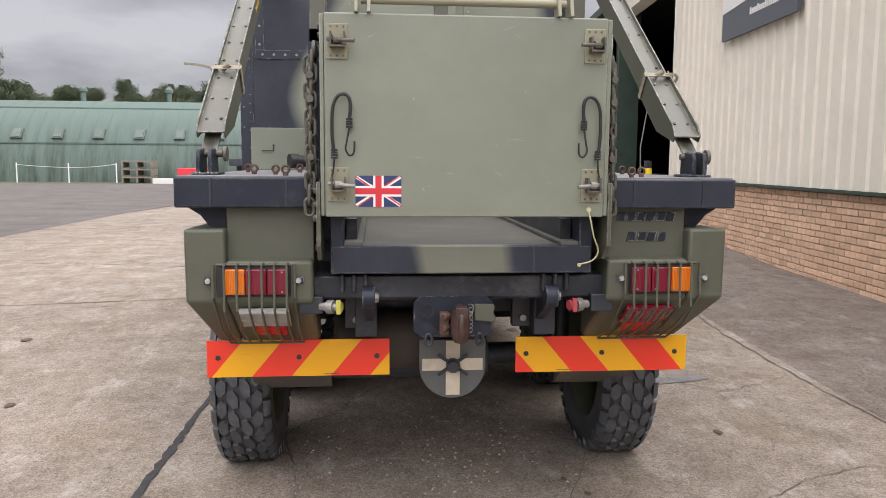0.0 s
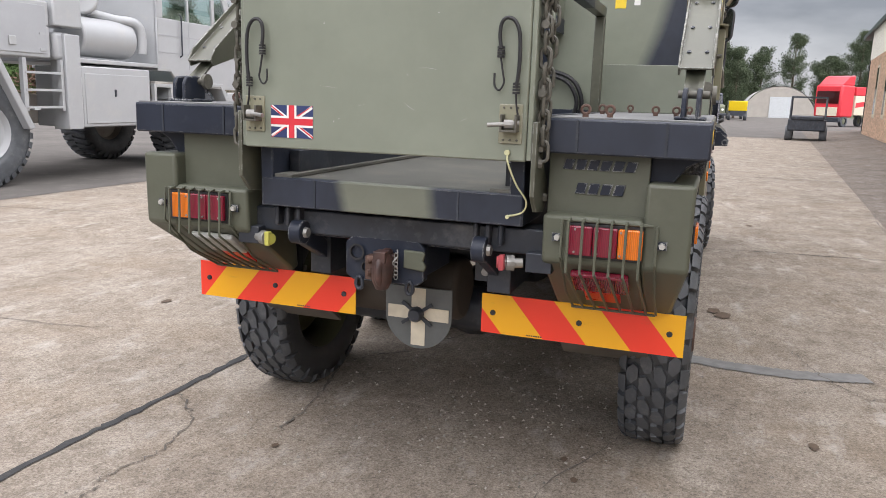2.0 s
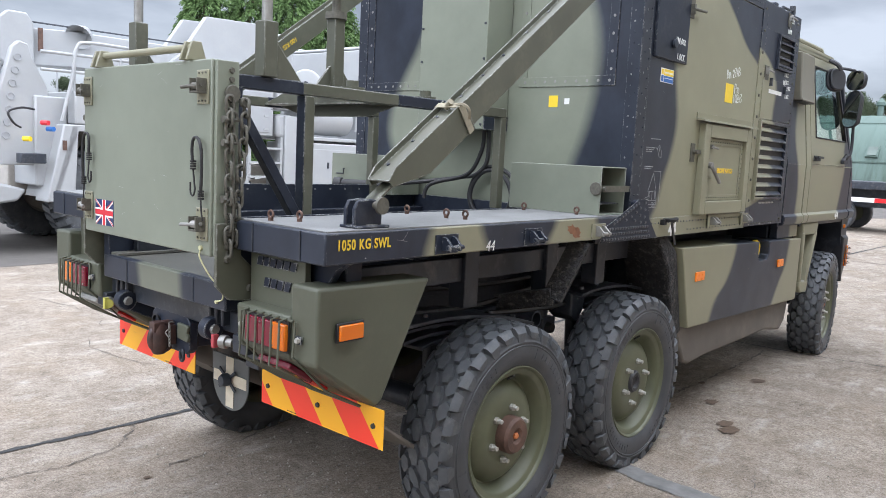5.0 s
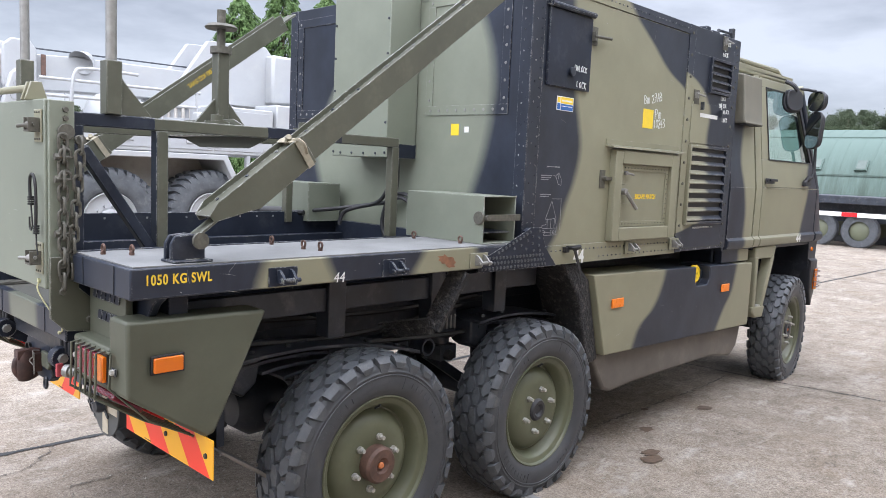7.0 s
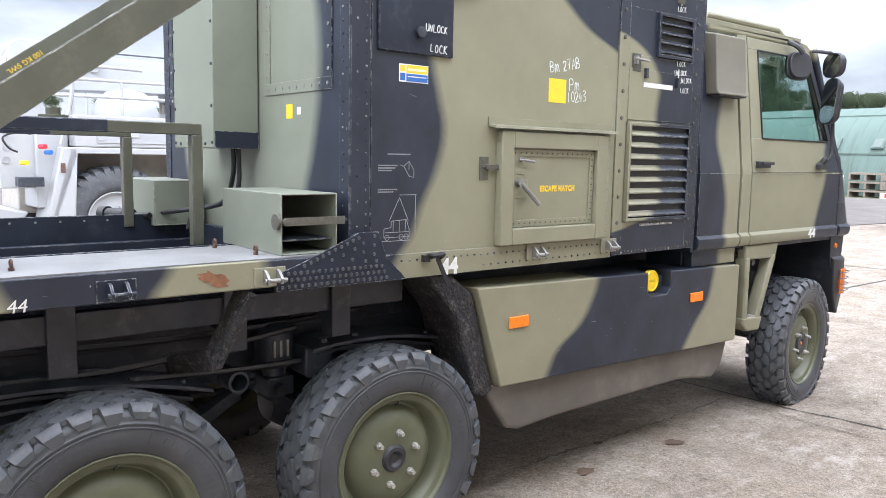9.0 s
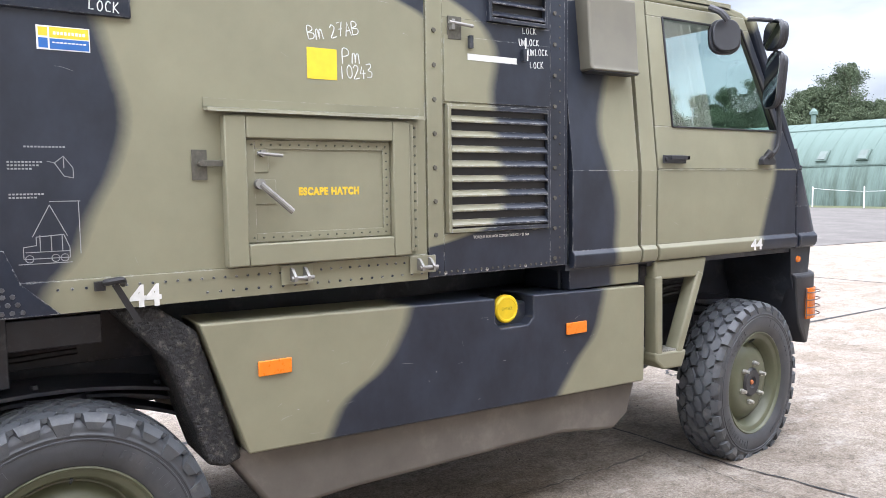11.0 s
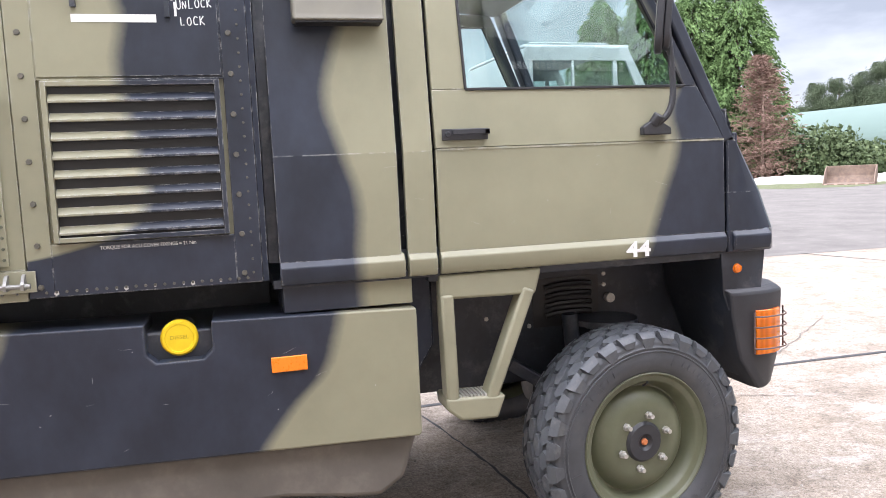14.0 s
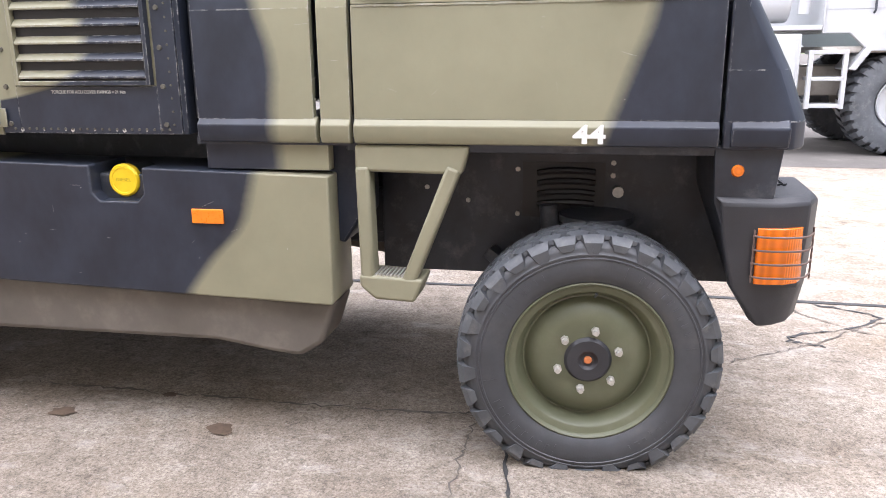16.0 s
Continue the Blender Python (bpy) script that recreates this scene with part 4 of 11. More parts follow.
for x in (-0.452, 0.522):
    d = 1 if x > 0 else -1
    bm = bm_new()
    add_cyl(bm, (x - 0.006, -0.012, 1.735), (x + 0.006, -0.012, 1.735), 0.028, 14)
    add_cyl(bm, (x, 0.03, 1.71), (x + d * 0.02, 0.03, 1.71), 0.018, 12)
    ch = part("chain_shackle", bm, M_CHAIN, truck, "painted steel shackle holding a chain", 0.002)
    chain(ch, (x + d * 0.006, -0.025, 1.70), 12, (d * 0.0012, -0.0005))
    chain(ch, (x + d * 0.022, 0.028, 1.69), 11, (d * -0.0012, -0.003), 1)
    for z in (1.66, 1.585, 1.40):
        bm = bm_new()
        add_tube(bm, arc((-0.02, z), 0.018, -30, 210, "yz", 10, x + d * 0.012), 0.006, 8)
        add_cyl(bm, (x + d * 0.012, -0.045, z - 0.01), (x + d * 0.012, 0.01, z - 0.01), 0.006, 8)
        add_cyl(bm, (x + d * 0.012, -0.055, z - 0.01), (x + d * 0.012, -0.042, z - 0.01), 0.012, 8)
        part("bow_shackle", bm, M_CHAIN, ch)

# tube rack over the well
RZ = 1.785
for x in (0.44, -0.45):
    bm = bm_new()
    add_beam(bm, (x, 0.02, RZ), (x, 1.575, RZ), 0.045, 0.045)
    add_beam(bm, (x, 1.555, RZ - 0.0225), (x, 1.555, 1.323), 0.045, 0.045, (0, 1, 0))
    add_beam(bm, (x, 0.36, RZ - 0.0225), (x, 0.36, 1.27), 0.045, 0.045, (0, 1, 0))
    rack = part("rack_rail", bm, M_STRUT, truck, "square-tube rack rail over the well, olive over black", 0.004)
    bm = bm_new()
    add_beam(bm, (x, 0.045, RZ - 0.02), (x, 0.045, 1.20), 0.048, 0.048, (0, 1, 0))
    add_beam(bm, (x, 0.07, RZ - 0.10), (x, 0.33, 1.30), 0.04, 0.04)
    add_beam(bm, (x, 0.02, RZ + 0.0005), (x, 0.33, RZ + 0.0005), 0.0465, 0.0465)
    add_beam(bm, (x, 0.82, RZ + 0.0005), (x, 1.22, RZ + 0.0005), 0.0465, 0.0465)
    # thin black sheet over the rear face of the olive leg
    add_box(bm, x - 0.0232, x + 0.0232, 0.3345, 0.3372, 1.275, RZ - 0.024)
    part("rack_brace", bm, M_BLACK, rack, "black diagonal brace, post, rail sleeve and leg facing", 0.004)
bm = bm_new()
add_prism(bm, [(-0.43, 1.775), (0.42, 1.775), (0.22, 1.845), (-0.22, 1.845)], "y", 0.80, 0.806)
add_prism(bm, [(-0.43, 1.775), (0.42, 1.775), (0.22, 1.72), (-0.22, 1.72)], "y", 0.88, 0.886)
add_box(bm, -0.43, 0.42, 0.80, 0.886, 1.770, 1.776)
yoke = part("rack_yoke", bm, M_STRUT, truck, "folded olive cross plate of the rack", 0.002)
bm = bm_new()
for y in (0.62, 1.05):
    add_cyl(bm, (0.40, y, RZ + 0.022), (0.40, y, RZ + 0.034), 0.05, 16)
    add_cyl(bm, (0.40, y, RZ + 0.034), (0.40, y, RZ + 0.06), 0.025, 14)
add_cyl(bm, (0.40, 0.20, RZ + 0.022), (0.40, 0.20, RZ + 0.05), 0.035, 16)
part("mount_boss", bm, M_STRUT, yoke)


def post(x, y, z0, z1, label):
    bm = bm_new()
    add_box(bm, x - 0.029, x + 0.029, y - 0.029, y + 0.029, z0, z1)
    p = part("stowage_post", bm, M_STRUT, truck, label, 0.004)
    bm = bm_new()
    add_prism(bm, [(y + 0.029, z0), (y + 0.15, z0), (y + 0.029, z0 + 0.14)], "x", x - 0.006, x + 0.006)
    if y > 0.5:
        add_prism(bm, [(y - 0.029, z0), (y - 0.15, z0), (y - 0.029, z0 + 0.14)], "x", x - 0.006, x + 0.006)
    part("gusset", bm, M_STRUT, p)
    return p


pb = post(0.45, 0.17, RZ + 0.024, 2.00, "olive square post with a grey tube in it")
bm = add_cyl(bm_new(), (0.45, 0.17, 1.99), (0.45, 0.17, 2.42), 0.019, 14)
part("grey_tube", bm, M_STEEL, pb)
pa = post(-0.45, 0.17, RZ + 0.024, 2.06, "olive square post with a grey tube in it")
bm = add_cyl(bm_new(), (-0.45, 0.17, 2.05), (-0.45, 0.17, 2.42), 0.019, 14)
part("grey_tube", bm, M_STEEL, pa)
pc = post(0.03, 0.845, 1.80, 2.15, "olive square post with a threaded stem and a disc")
bm = bm_new()
add_cyl(bm, (0.03, 0.845, 2.145), (0.03, 0.845, 2.175), 0.048, 14)
add_cyl(bm, (0.03, 0.845, 2.17), (0.03, 0.845, 2.34), 0.020, 12)
add_lathe(bm, [(0.0, 2.255), (0.070, 2.255), (0.074, 2.262), (0.060, 2.275), (0.0, 2.275)], (0.03, 0.845, 0), (0, 0, 1), 20)
part("screw_stem", bm, M_CHAIN, pc)

# folding struts from the bed up to the box
for s in (1, -1):
    x = mir(0.925, s)
    A, B = Vector((x, 0.235, 1.405)), Vector((x, 1.83, 2.575))
    d = (B - A).normalized()
    side, up = Vector((1, 0, 0)), None
    up = d.cross(side) * -1
    if up.z < 0:
        up = -up
    L = (B - A).length

    def channel(bm, t0, t1, w, h, taper=0.0):
        """An open channel: a web sunk between two flanges that stand up past it, cut to a slant at the foot."""
        k, r = 0.006, h - 0.020
        ends = []
        for t, lo, hi in ((t0, r - 0.026, r + 0.002), (t0 + 0.05, r - 0.045, h), (t0 + taper, -h, h), (t1, -h, h)) if taper else ((t0, -h, h), (t1, -h, h)):
            prof = ((w, hi), (w - k, hi), (w - k, r), (-w + k, r), (-w + k, hi), (-w, hi), (-w, lo), (-w + k, lo), (-w + k, r - k), (w - k, r - k), (w - k, lo), (w, lo))
            ends.append([bm.verts.new(A + d * t + side * u + up * v) for u, v in prof])
        for a, b in zip(ends, ends[1:]):
            for i in range(12):
                bm.faces.new((a[i], a[(i + 1) % 12], b[(i + 1) % 12], b[i]))
        for ring in (ends[0], ends[-1]):
            for face in ((0, 1, 2, 9, 10, 11), (3, 4, 5, 6, 7, 8), (2, 3, 8, 9)):
                bm.faces.new([ring[i] for i in face])
    bm = bm_new()
    channel(bm, 0.075, 0.53, 0.052, 0.056, 0.17)
    strut = part("strut", bm, M_STRUT, truck, "bolted olive folding channel strut", 0.0015)
    bm = bm_new()
    channel(bm, 0.50, L - 0.10, 0.044, 0.049)
    part("upper_channel", bm, M_STRUT, strut, "", 0.0015)
    bm = bm_new()
    for t in (0.16, 0.30, 0.45, 0.60, 0.75, 0.90, 1.08, 1.26, 1.44, 1.62, 1.76):
        for u in (-0.026, 0.026):
            q = A + d * t + side * u + up * (0.036 if t < 0.5 else 0.029)
            add_cyl(bm, q, q + up * 0.004, 0.0065, 6)
    part("strut_bolts", bm, M_BLACK, strut)
    bm = bm_new()
    for k in (-1, 1):
        add_beam(bm, A + side * 0.006 * k, A + d * 0.12 + side * 0.006 * k, 0.010, 0.045, side)
        add_beam(bm, B - d * 0.14 + side * 0.02 * k, B + side * 0.02 * k, 0.012, 0.05, side)
    part("strut_eye", bm, M_STRUT, strut, "", 0.002)
    # webbing strap round the joint
    bm = bm_new()
    q = A + d * 0.50
    for u0, u1, v0, v1 in ((-0.056, 0.056, 0.053, 0.056), (-0.056, 0.056, -0.057, -0.054), (-0.059, -0.055, -0.057, 0.056), (0.055, 0.059, -0.057, 0.056)):
        vs = [q + d * k * 0.014 + side * u + up * v for k in (-1, 1) for u, v in ((u0, v0), (u1, v0), (u1, v1), (u0, v1))]
        vs = [bm.verts.new(v) for v in vs]
        for f in ((3, 2, 1, 0), (4, 5, 6, 7), (0, 1, 5, 4), (1, 2, 6, 5), (2, 3, 7, 6), (3, 0, 4, 7)):
            bm.faces.new([vs[i] for i in f])
    e0 = q + side * (-0.05 * s if s > 0 else -0.05) + up * 0.047
    tip = [e0, e0 + Vector((-0.05, -0.01, 0.012)), e0 + Vector((-0.11, -0.02, 0.016))] if s < 0 else [q + side * 0.02 + up * 0.047, q + side * 0.06 + up * 0.06, q + side * 0.085 + up * 0.04, q + side * 0.07 + up * 0.0]
    add_tube(bm, spline(tip, 5), 0.006, 4)
    add_cyl(bm, q + up * 0.045 - side * 0.016, q + up * 0.07 + side * 0.016, 0.011, 8)
    part("strap", bm, M_STRAP, strut, "webbing strap with a loose end")
    # clevis on the bed
    bm = bm_new()
    for k in (-0.5, 0.5):
        pts = [(0.15, 1.3265), (0.27, 1.3265), (0.27, 1.39), (0.25, 1.415), (0.22, 1.42), (0.165, 1.415), (0.15, 1.39)]
        add_prism(bm, pts, "x", x + k * 0.040 - 0.007, x + k * 0.040 + 0.007)
    add_box(bm, x - 0.045, x + 0.045, 0.15, 0.29, 1.3265, 1.336)
    cl = part("strut_clevis", bm, M_BLACK, strut, "black clevis bolted to the deck", 0.004)
    bm = bm_new()
    add_cyl(bm, (x - 0.042, 0.235, 1.40), (x + 0.048, 0.235, 1.40), 0.012, 12)
    add_cyl(bm, (x + 0.054, 0.235, 1.40), (x + 0.066, 0.235, 1.40), 0.028, 12)
    part("pivot_bolt", bm, M_CHAIN, cl)
lettering("strut_marking", "100 KG SWL", 0.036, M_YEL_PAINT, truck, Matrix(((0, 0, 1, mir(0.925, -1) + 0.0445), (-0.806, 0.592, 0, 1.27), (-0.592, -0.806, 0, 2.185), (0, 0, 0, 1))))

# eye bolts on the deck
for x, y in ((0.64, 0.063), (0.588, 0.768), (0.781, 0.788), (0.853, 0.817), (0.607, 1.56), (0.871, 1.606), (0.70, 0.135), (-0.56, 0.09), (-0.62, 0.30), (-0.70, 0.32), (-0.58, 0.80), (-0.80, 0.80)):
    bm = bm_new()
    loop = [(x + 0.012 * math.cos(a), y, 1.348 + 0.012 * math.sin(a)) for a in [2 * math.pi * k / 14 for k in range(14)]]
    add_tube(bm, loop, 0.0046, 7, closed=True)
    add_cyl(bm, (x, y, 1.326), (x, y, 1.337), 0.009, 10)
    part("eye_bolt", bm, M_RUST, truck, "rusty eye bolt in the deck")

# side lashing cleats on the bed edge and box rail
for y, xx in ((0.549, 0.993), (1.08, 0.993), (1.60, 0.993), (2.968, 0.968), (3.50, 0.968)):
    bm = bm_new()
    add_box(bm, xx, xx + 0.005, y - 0.06, y + 0.06, 1.228, 1.296)
    cleat = part("lashing_cleat", bm, M_GREEN_P if y > 1.3 else M_BLACK, truck, "steel lashing cleat with a cross pin", 0.001)
    bm = bm_new()
    for k in (-0.022, 0.028):
        add_prism(bm, [(xx + 0.005, 1.24), (xx + 0.045, 1.24), (xx + 0.048, 1.258), (xx + 0.02, 1.285), (xx + 0.005, 1.288)], "y", y + k - 0.005, y + k + 0.005)
    add_cyl(bm, (xx + 0.036, y - 0.035, 1.252), (xx + 0.036, y + 0.05, 1.252), 0.008, 10)
    part("cleat_pin", bm, M_STEEL if y > 1.3 else M_BLACK, cleat)

lettering("load_marking", "1050 KG SWL", 0.045, M_YEL_PAINT, truck, on_side(0.9935, 0.045, 1.268), "yellow stencilled load marking", width=0.222, bold=0.001, space=1.15)
lettering("number_marking", "44", 0.055, M_WHITE_MARK, truck, on_side(0.9935, 0.775, 1.222), "hand-painted white number", shear=0.15)
lettering("number_marking", "44", 0.095, M_WHITE_MARK, truck, on_side(0.9625, 2.405, 1.200), "white stencilled number", bold=0.0035)
bm = bm_new()
random.seed(3)
ring = []
for k in range(22):
    a = 2 * math.pi * k / 22
    r = 0.6 + 0.5 * random.random()
    ring.append(bm.verts.new((0.9936, 1.40 + 0.062 * r * math.cos(a), 1.27 + 0.028 * r * math.sin(a) - 0.25 * 0.06 * math.cos(a))))
bm.faces.new(ring)
part("rust_patch", bm, surface("orange_rust", (0.23, 0.105, 0.055), 0.85, vary=0.4, scale=30, bump=0.4, dirt=(0.07, 0.05, 0.04), dirt_amt=0.6, dirt_scale=40), truck, "flaking rust patch", smooth=0)

# ---- rear light housings ----
for s in (1, -1):
    bm = bm_new()
    # main housing: a body with a sloping underside
    prof = [(-0.002, 1.045), (0.10, 1.05), (0.30, 1.05), (0.34, 0.715), (0.30, 0.705), (0.004, 0.905)]
    a, b = sorted((mir(0.545, s), mir(0.832, s)))
    add_prism(bm, prof, "x", a, b)
    hs = part("light_housing", bm, M_OLIVE_DK, truck, "olive moulded rear light housing with a sloping underside", 0.012, 3)
    bm = bm_new()
    a, b = sorted((mir(0.8325, s), mir(0.966, s)))
    # outer wing, its lower outside corner cut away
    rows = [(0.0, [(0.0, 1.155), (0.006, 0.905)]), ]
    prof2 = [(0.0, 1.152), (0.505, 1.142), (0.335, 0.712), (0.30, 0.706), (0.004, 0.905)]
    add_prism(bm, prof2, "x", a, b)
    for v in bm.verts:
        if v.co.z < 0.8:
            v.co.x += (mir(0.90, s) - v.co.x) * (0.75 if abs(v.co.x - mir(0.966, s)) < 0.001 else 0.0)
    part("housing_wing", bm, M_OLIVE_DK, hs, "", 0.012, 3)
    bm = bm_new()
    a, b = sorted((mir(0.545, s), mir(0.835, s)))
    add_box(bm, a, b, 0.055, 0.08, 1.04, 1.222)
    part("back_plate", bm, M_OLIVE_DK, hs, "olive plate with raised dark lettering bars" if s > 0 else "plain olive plate", 0.003)
    if s > 0:
        for row, (z0, z1, x0, x1, n) in enumerate(((1.175, 1.205, 0.585, 0.80, 6), (1.105, 1.137, 0.625, 0.77, 4))):
            for k in range(n):
                w = (x1 - x0) / n
                u = x0 + k * w
                bm = bm_new()
                add_prism(bm, [(u, z0), (u + w * 0.8, z0), (u + w * 0.8 + 0.008, z1), (u + 0.008, z1)], "y", 0.049, 0.0555)
                part("lettering_bar", bm, M_BLACK, hs, "", 0.001)
    # lamp recess and lenses
    x0, x1 = sorted((mir(0.622, s), mir(0.858, s)))
    bm = bm_new()
    add_box(bm, x0 - 0.004, x1 + 0.004 if s < 0 else x1 - 0.022, -0.0055, 0.0, 0.925, 1.028)
    lamp = part("tail_lamp", bm, M_BLACK_RUB_SHADE, hs, "red and amber tail lamp behind a wire guard", 0.002)
    w = 0.076
    base = 0.626
    for k, mt in enumerate((M_RED_LENS, M_RED_LENS, M_AMBER_LENS)):
        a, b = sorted((mir(base + k * w * 0.93, s), mir(base + k * w * 0.93 + w * 0.9, s)))
        bm = bm_new()
        add_box(bm, a, b, -0.022, -0.0055, 0.934, 1.020)
        part("lens", bm, mt, lamp, "amber lens" if k == 2 else "red lens", 0.004)
    bm = bm_new()
    for k, mt in ((0.645, 0), (0.71, 0), (0.775, 0)):
        for z in (0.944, 1.01):
            add_bolt(bm, (mir(k, s), -0.022, z), (0, -1, 0), 0.004, 0.003)
    part("lens_screws", bm, M_STEEL, lamp)
    # lamps on the sloping underside
    slope = Vector((0, 0.295, -0.20)).normalized()
    nrm = Vector((0, -0.20, -0.295)).normalized()
    P0 = Vector((0, 0.004, 0.905))

    def slab(bm, xa, xb, t0, t1, h):
        vs = []
        for k in (0.001, h):
            for x, t in ((xa, t0), (xb, t0), (xb, t1), (xa, t1)):
                q = P0 + slope * t + nrm * k
                vs.append(bm.verts.new((x, q.y, q.z)))
        for f in ((3, 2, 1, 0), (4, 5, 6, 7), (0, 1, 5, 4), (1, 2, 6, 5), (2, 3, 7, 6), (3, 0, 4, 7)):
            bm.faces.new([vs[i] for i in f])
        return bm
    a, b = sorted((mir(0.63, s), mir(0.80, s)))
    part("fog_lamp" if s > 0 else "reversing_lamp", slab(bm_new(), a, b, 0.04, 0.16, 0.024), M_RED_LENS if s > 0 else M_CLEAR_LENS, hs, "red fog lamp under the housing" if s > 0 else "frosted white reversing lamp", 0.006)
    a, b = sorted((mir(0.655, s), mir(0.765, s)))
    part("reflector", slab(bm_new(), a, b, 0.19, 0.27, 0.012), M_RED_REFL, hs, "red reflector", 0.002)
    # wire guard: upright rods over the lens that bend along the slope
    bm = bm_new()
    xs = [0.628 + k * 0.0405 for k in range(6)]
    for k, xg in enumerate(xs):
        q0, q1, q2 = P0 + nrm * 0.034 + Vector((0, -0.028, 0.01)), P0 + slope * 0.16 + nrm * 0.036, P0 + slope * 0.34 + nrm * 0.012
        x2 = xg + 0.01
        add_tube(bm, [(mir(xg, s), -0.006, 1.038), (mir(xg, s), -0.038, 1.034), (mir(xg, s), -0.040, 0.93), (mir(xg, s), q0.y, q0.z), (mir(x2, s), q1.y, q1.z), (mir(x2, s), q2.y, q2.z)], 0.0042, 7)
    for q, e in ((P0 + slope * 0.34 + nrm * 0.014, 0.02),):
        add_tube(bm, [(mir(0.60, s), q.y, q.z), (mir(0.87, s), q.y, q.z)], 0.0045, 7)
    add_tube(bm, [(mir(0.61, s), -0.006, 1.034), (mir(0.86, s), -0.006, 1.034)], 0.0045, 7)
    for xg in (0.605, 0.872):
        q0, q1 = P0 + slope * 0.16 + nrm * 0.03, P0 + slope * 0.34 + nrm * 0.012
        add_tube(bm, [(mir(xg, s), -0.008, 1.034), (mir(xg, s), -0.016, 0.925), (mir(xg, s), q0.y, q0.z), (mir(xg, s), q1.y, q1.z)], 0.0042, 7)
    part("wire_guard", bm, M_OLIVE_DK, hs, "olive wire guard over the lamp")
    bm = bm_new()
    for xg in (0.592, 0.885):
        add_box(bm, mir(xg, s) - 0.016, mir(xg, s) + 0.016, -0.008, -0.002, 0.968, 0.992)
    gp = part("guard_tab", bm, M_BLACK, hs)
    bm = bm_new()
    for xg in (0.592, 0.888):
        add_bolt(bm, (mir(xg, s), -0.008, 0.98), (0, -1, 0), 0.011, 0.010)
    part("guard_bolt", bm, M_NUT, gp)
    # amber side marker
    bm = bm_new()
    a, b = sorted((mir(0.962, s), mir(0.978, s)))
    add_box(bm, a, b, 0.085, 0.185, 0.978, 1.028)
    part("side_marker", bm, M_AMBER_LENS, hs, "amber side marker lamp", 0.004)
    bm = bm_new()
    a, b = sorted((mir(0.960, s), mir(0.970, s)))
    add_box(bm, a, b, 0.078, 0.192, 0.972, 1.034)
    part("marker_base", bm, M_BLACK_RUB_SHADE, hs, "", 0.002)

# chevron plates
for s, label in ((1, 0), (-1, 1)):
    a, b = sorted((mir(0.284, s), mir(0.966, s)))
    bm = bm_new()
    add_box(bm, a, b, 0.300, 0.304, 0.566, 0.706)
    plate = part("chevron_plate", bm, chevron_material("chevron_right" if s > 0 else "chevron_left", 0.84 * s, (0.966 + 0.706 * 0.84 * 1 - 0.06) if s > 0 else (-0.886 - 0.706 * 0.84 + 0.06 + 0.148)), truck, "red and yellow striped reflective warning plate", 0.0)
    bm = bm_new()
    for k in (0.06, 0.5, 0.93):
        add_bolt(bm, (a + (b - a) * k, 0.300, 0.64), (0, -1, 0), 0.011, 0.006, 8)
    part("plate_bolts", bm, M_CHASSIS, plate)
    bm = bm_new()
    for k in range(7):
        u = a + (b - a) * (0.64 if s < 0 else 0.24) + k * 0.008
        add_box(bm, u, u + 0.0055, 0.2994, 0.2999, 0.571, 0.5755)
    part("small_print", bm, M_CHASSIS, plate)
    bm = bm_new()
    add_box(bm, a + 0.05, b - 0.05, 0.306, 0.33, 0.60, 0.68)
    part("plate_bracket", bm, M_CHASSIS, plate)

# ---- tow gear, cross beam and couplings ----
bm = bm_new()
add_box(bm, -0.55, 0.63, 0.06, 0.18, 0.905, 0.985)
for x in (-0.37, -0.33, -0.29, 0.33, 0.37, 0.41):
    add_box(bm, x - 0.008, x + 0.008, 0.03, 0.07, 0.93, 0.995)
part("cross_beam", bm, M_CHASSIS, truck, "black rear cross beam", 0.006)
bm = bm_new()
add_prism(bm, [(-0.115, 0.795), (-0.09, 0.775), (0.14, 0.775), (0.165, 0.795), (0.165, 0.90), (0.14, 0.925), (-0.09, 0.925), (-0.115, 0.90)], "y", -0.005, 0.03)
add_box(bm, -0.105, 0.155, 0.03, 0.28, 0.80, 0.918)
tow = part("tow_plate", bm, M_BLACK, truck, "black towing plate with sockets", 0.004)
bm = bm_new()
for x, z, r in ((-0.07, 0.872, 0.028), (-0.035, 0.825, 0.019)):
    add_lathe(bm, [(r, -0.012), (r * 0.78, -0.012), (r * 0.78, 0.0), (0.0, 0.001)], (x, -0.005, z), (0, 1, 0), 18)
part("socket", bm, M_BLACK_RUB_SHADE, tow)
bm = bm_new()
add_prism(bm, [(0.098, 0.835), (0.168, 0.828), (0.176, 0.845), (0.164, 0.862), (0.172, 0.885), (0.165, 0.893), (0.098, 0.895)], "y", -0.02, -0.006)
part("socket_cover", bm, M_OLIVE_DK, tow, "olive socket cover", 0.004)
# pintle hook
M_HOOK = surface("greasy_red_iron", (0.062, 0.032, 0.027), 0.5, vary=0.5, scale=18, bump=0.3, dirt=(0.02, 0.018, 0.017), dirt_amt=0.8, dirt_scale=14)
bm = bm_new()
add_tube(bm, spline([(0.045, -0.01, 0.885), (0.045, -0.05, 0.89), (0.045, -0.095, 0.865), (0.045, -0.105, 0.82), (0.045, -0.085, 0.785), (0.045, -0.05, 0.777), (0.045, -0.02, 0.79)], 6), 0.018, 10)
add_box(bm, 0.018, 0.072, -0.105, -0.055, 0.862, 0.905)
add_lathe(bm, [(0.0, -0.078), (0.026, -0.074), (0.040, -0.045), (0.044, -0.005), (0.040, 0.035), (0.030, 0.062), (0.0, 0.066)], (0.043, -0.068, 0.835), (0, 0, 1), 18)
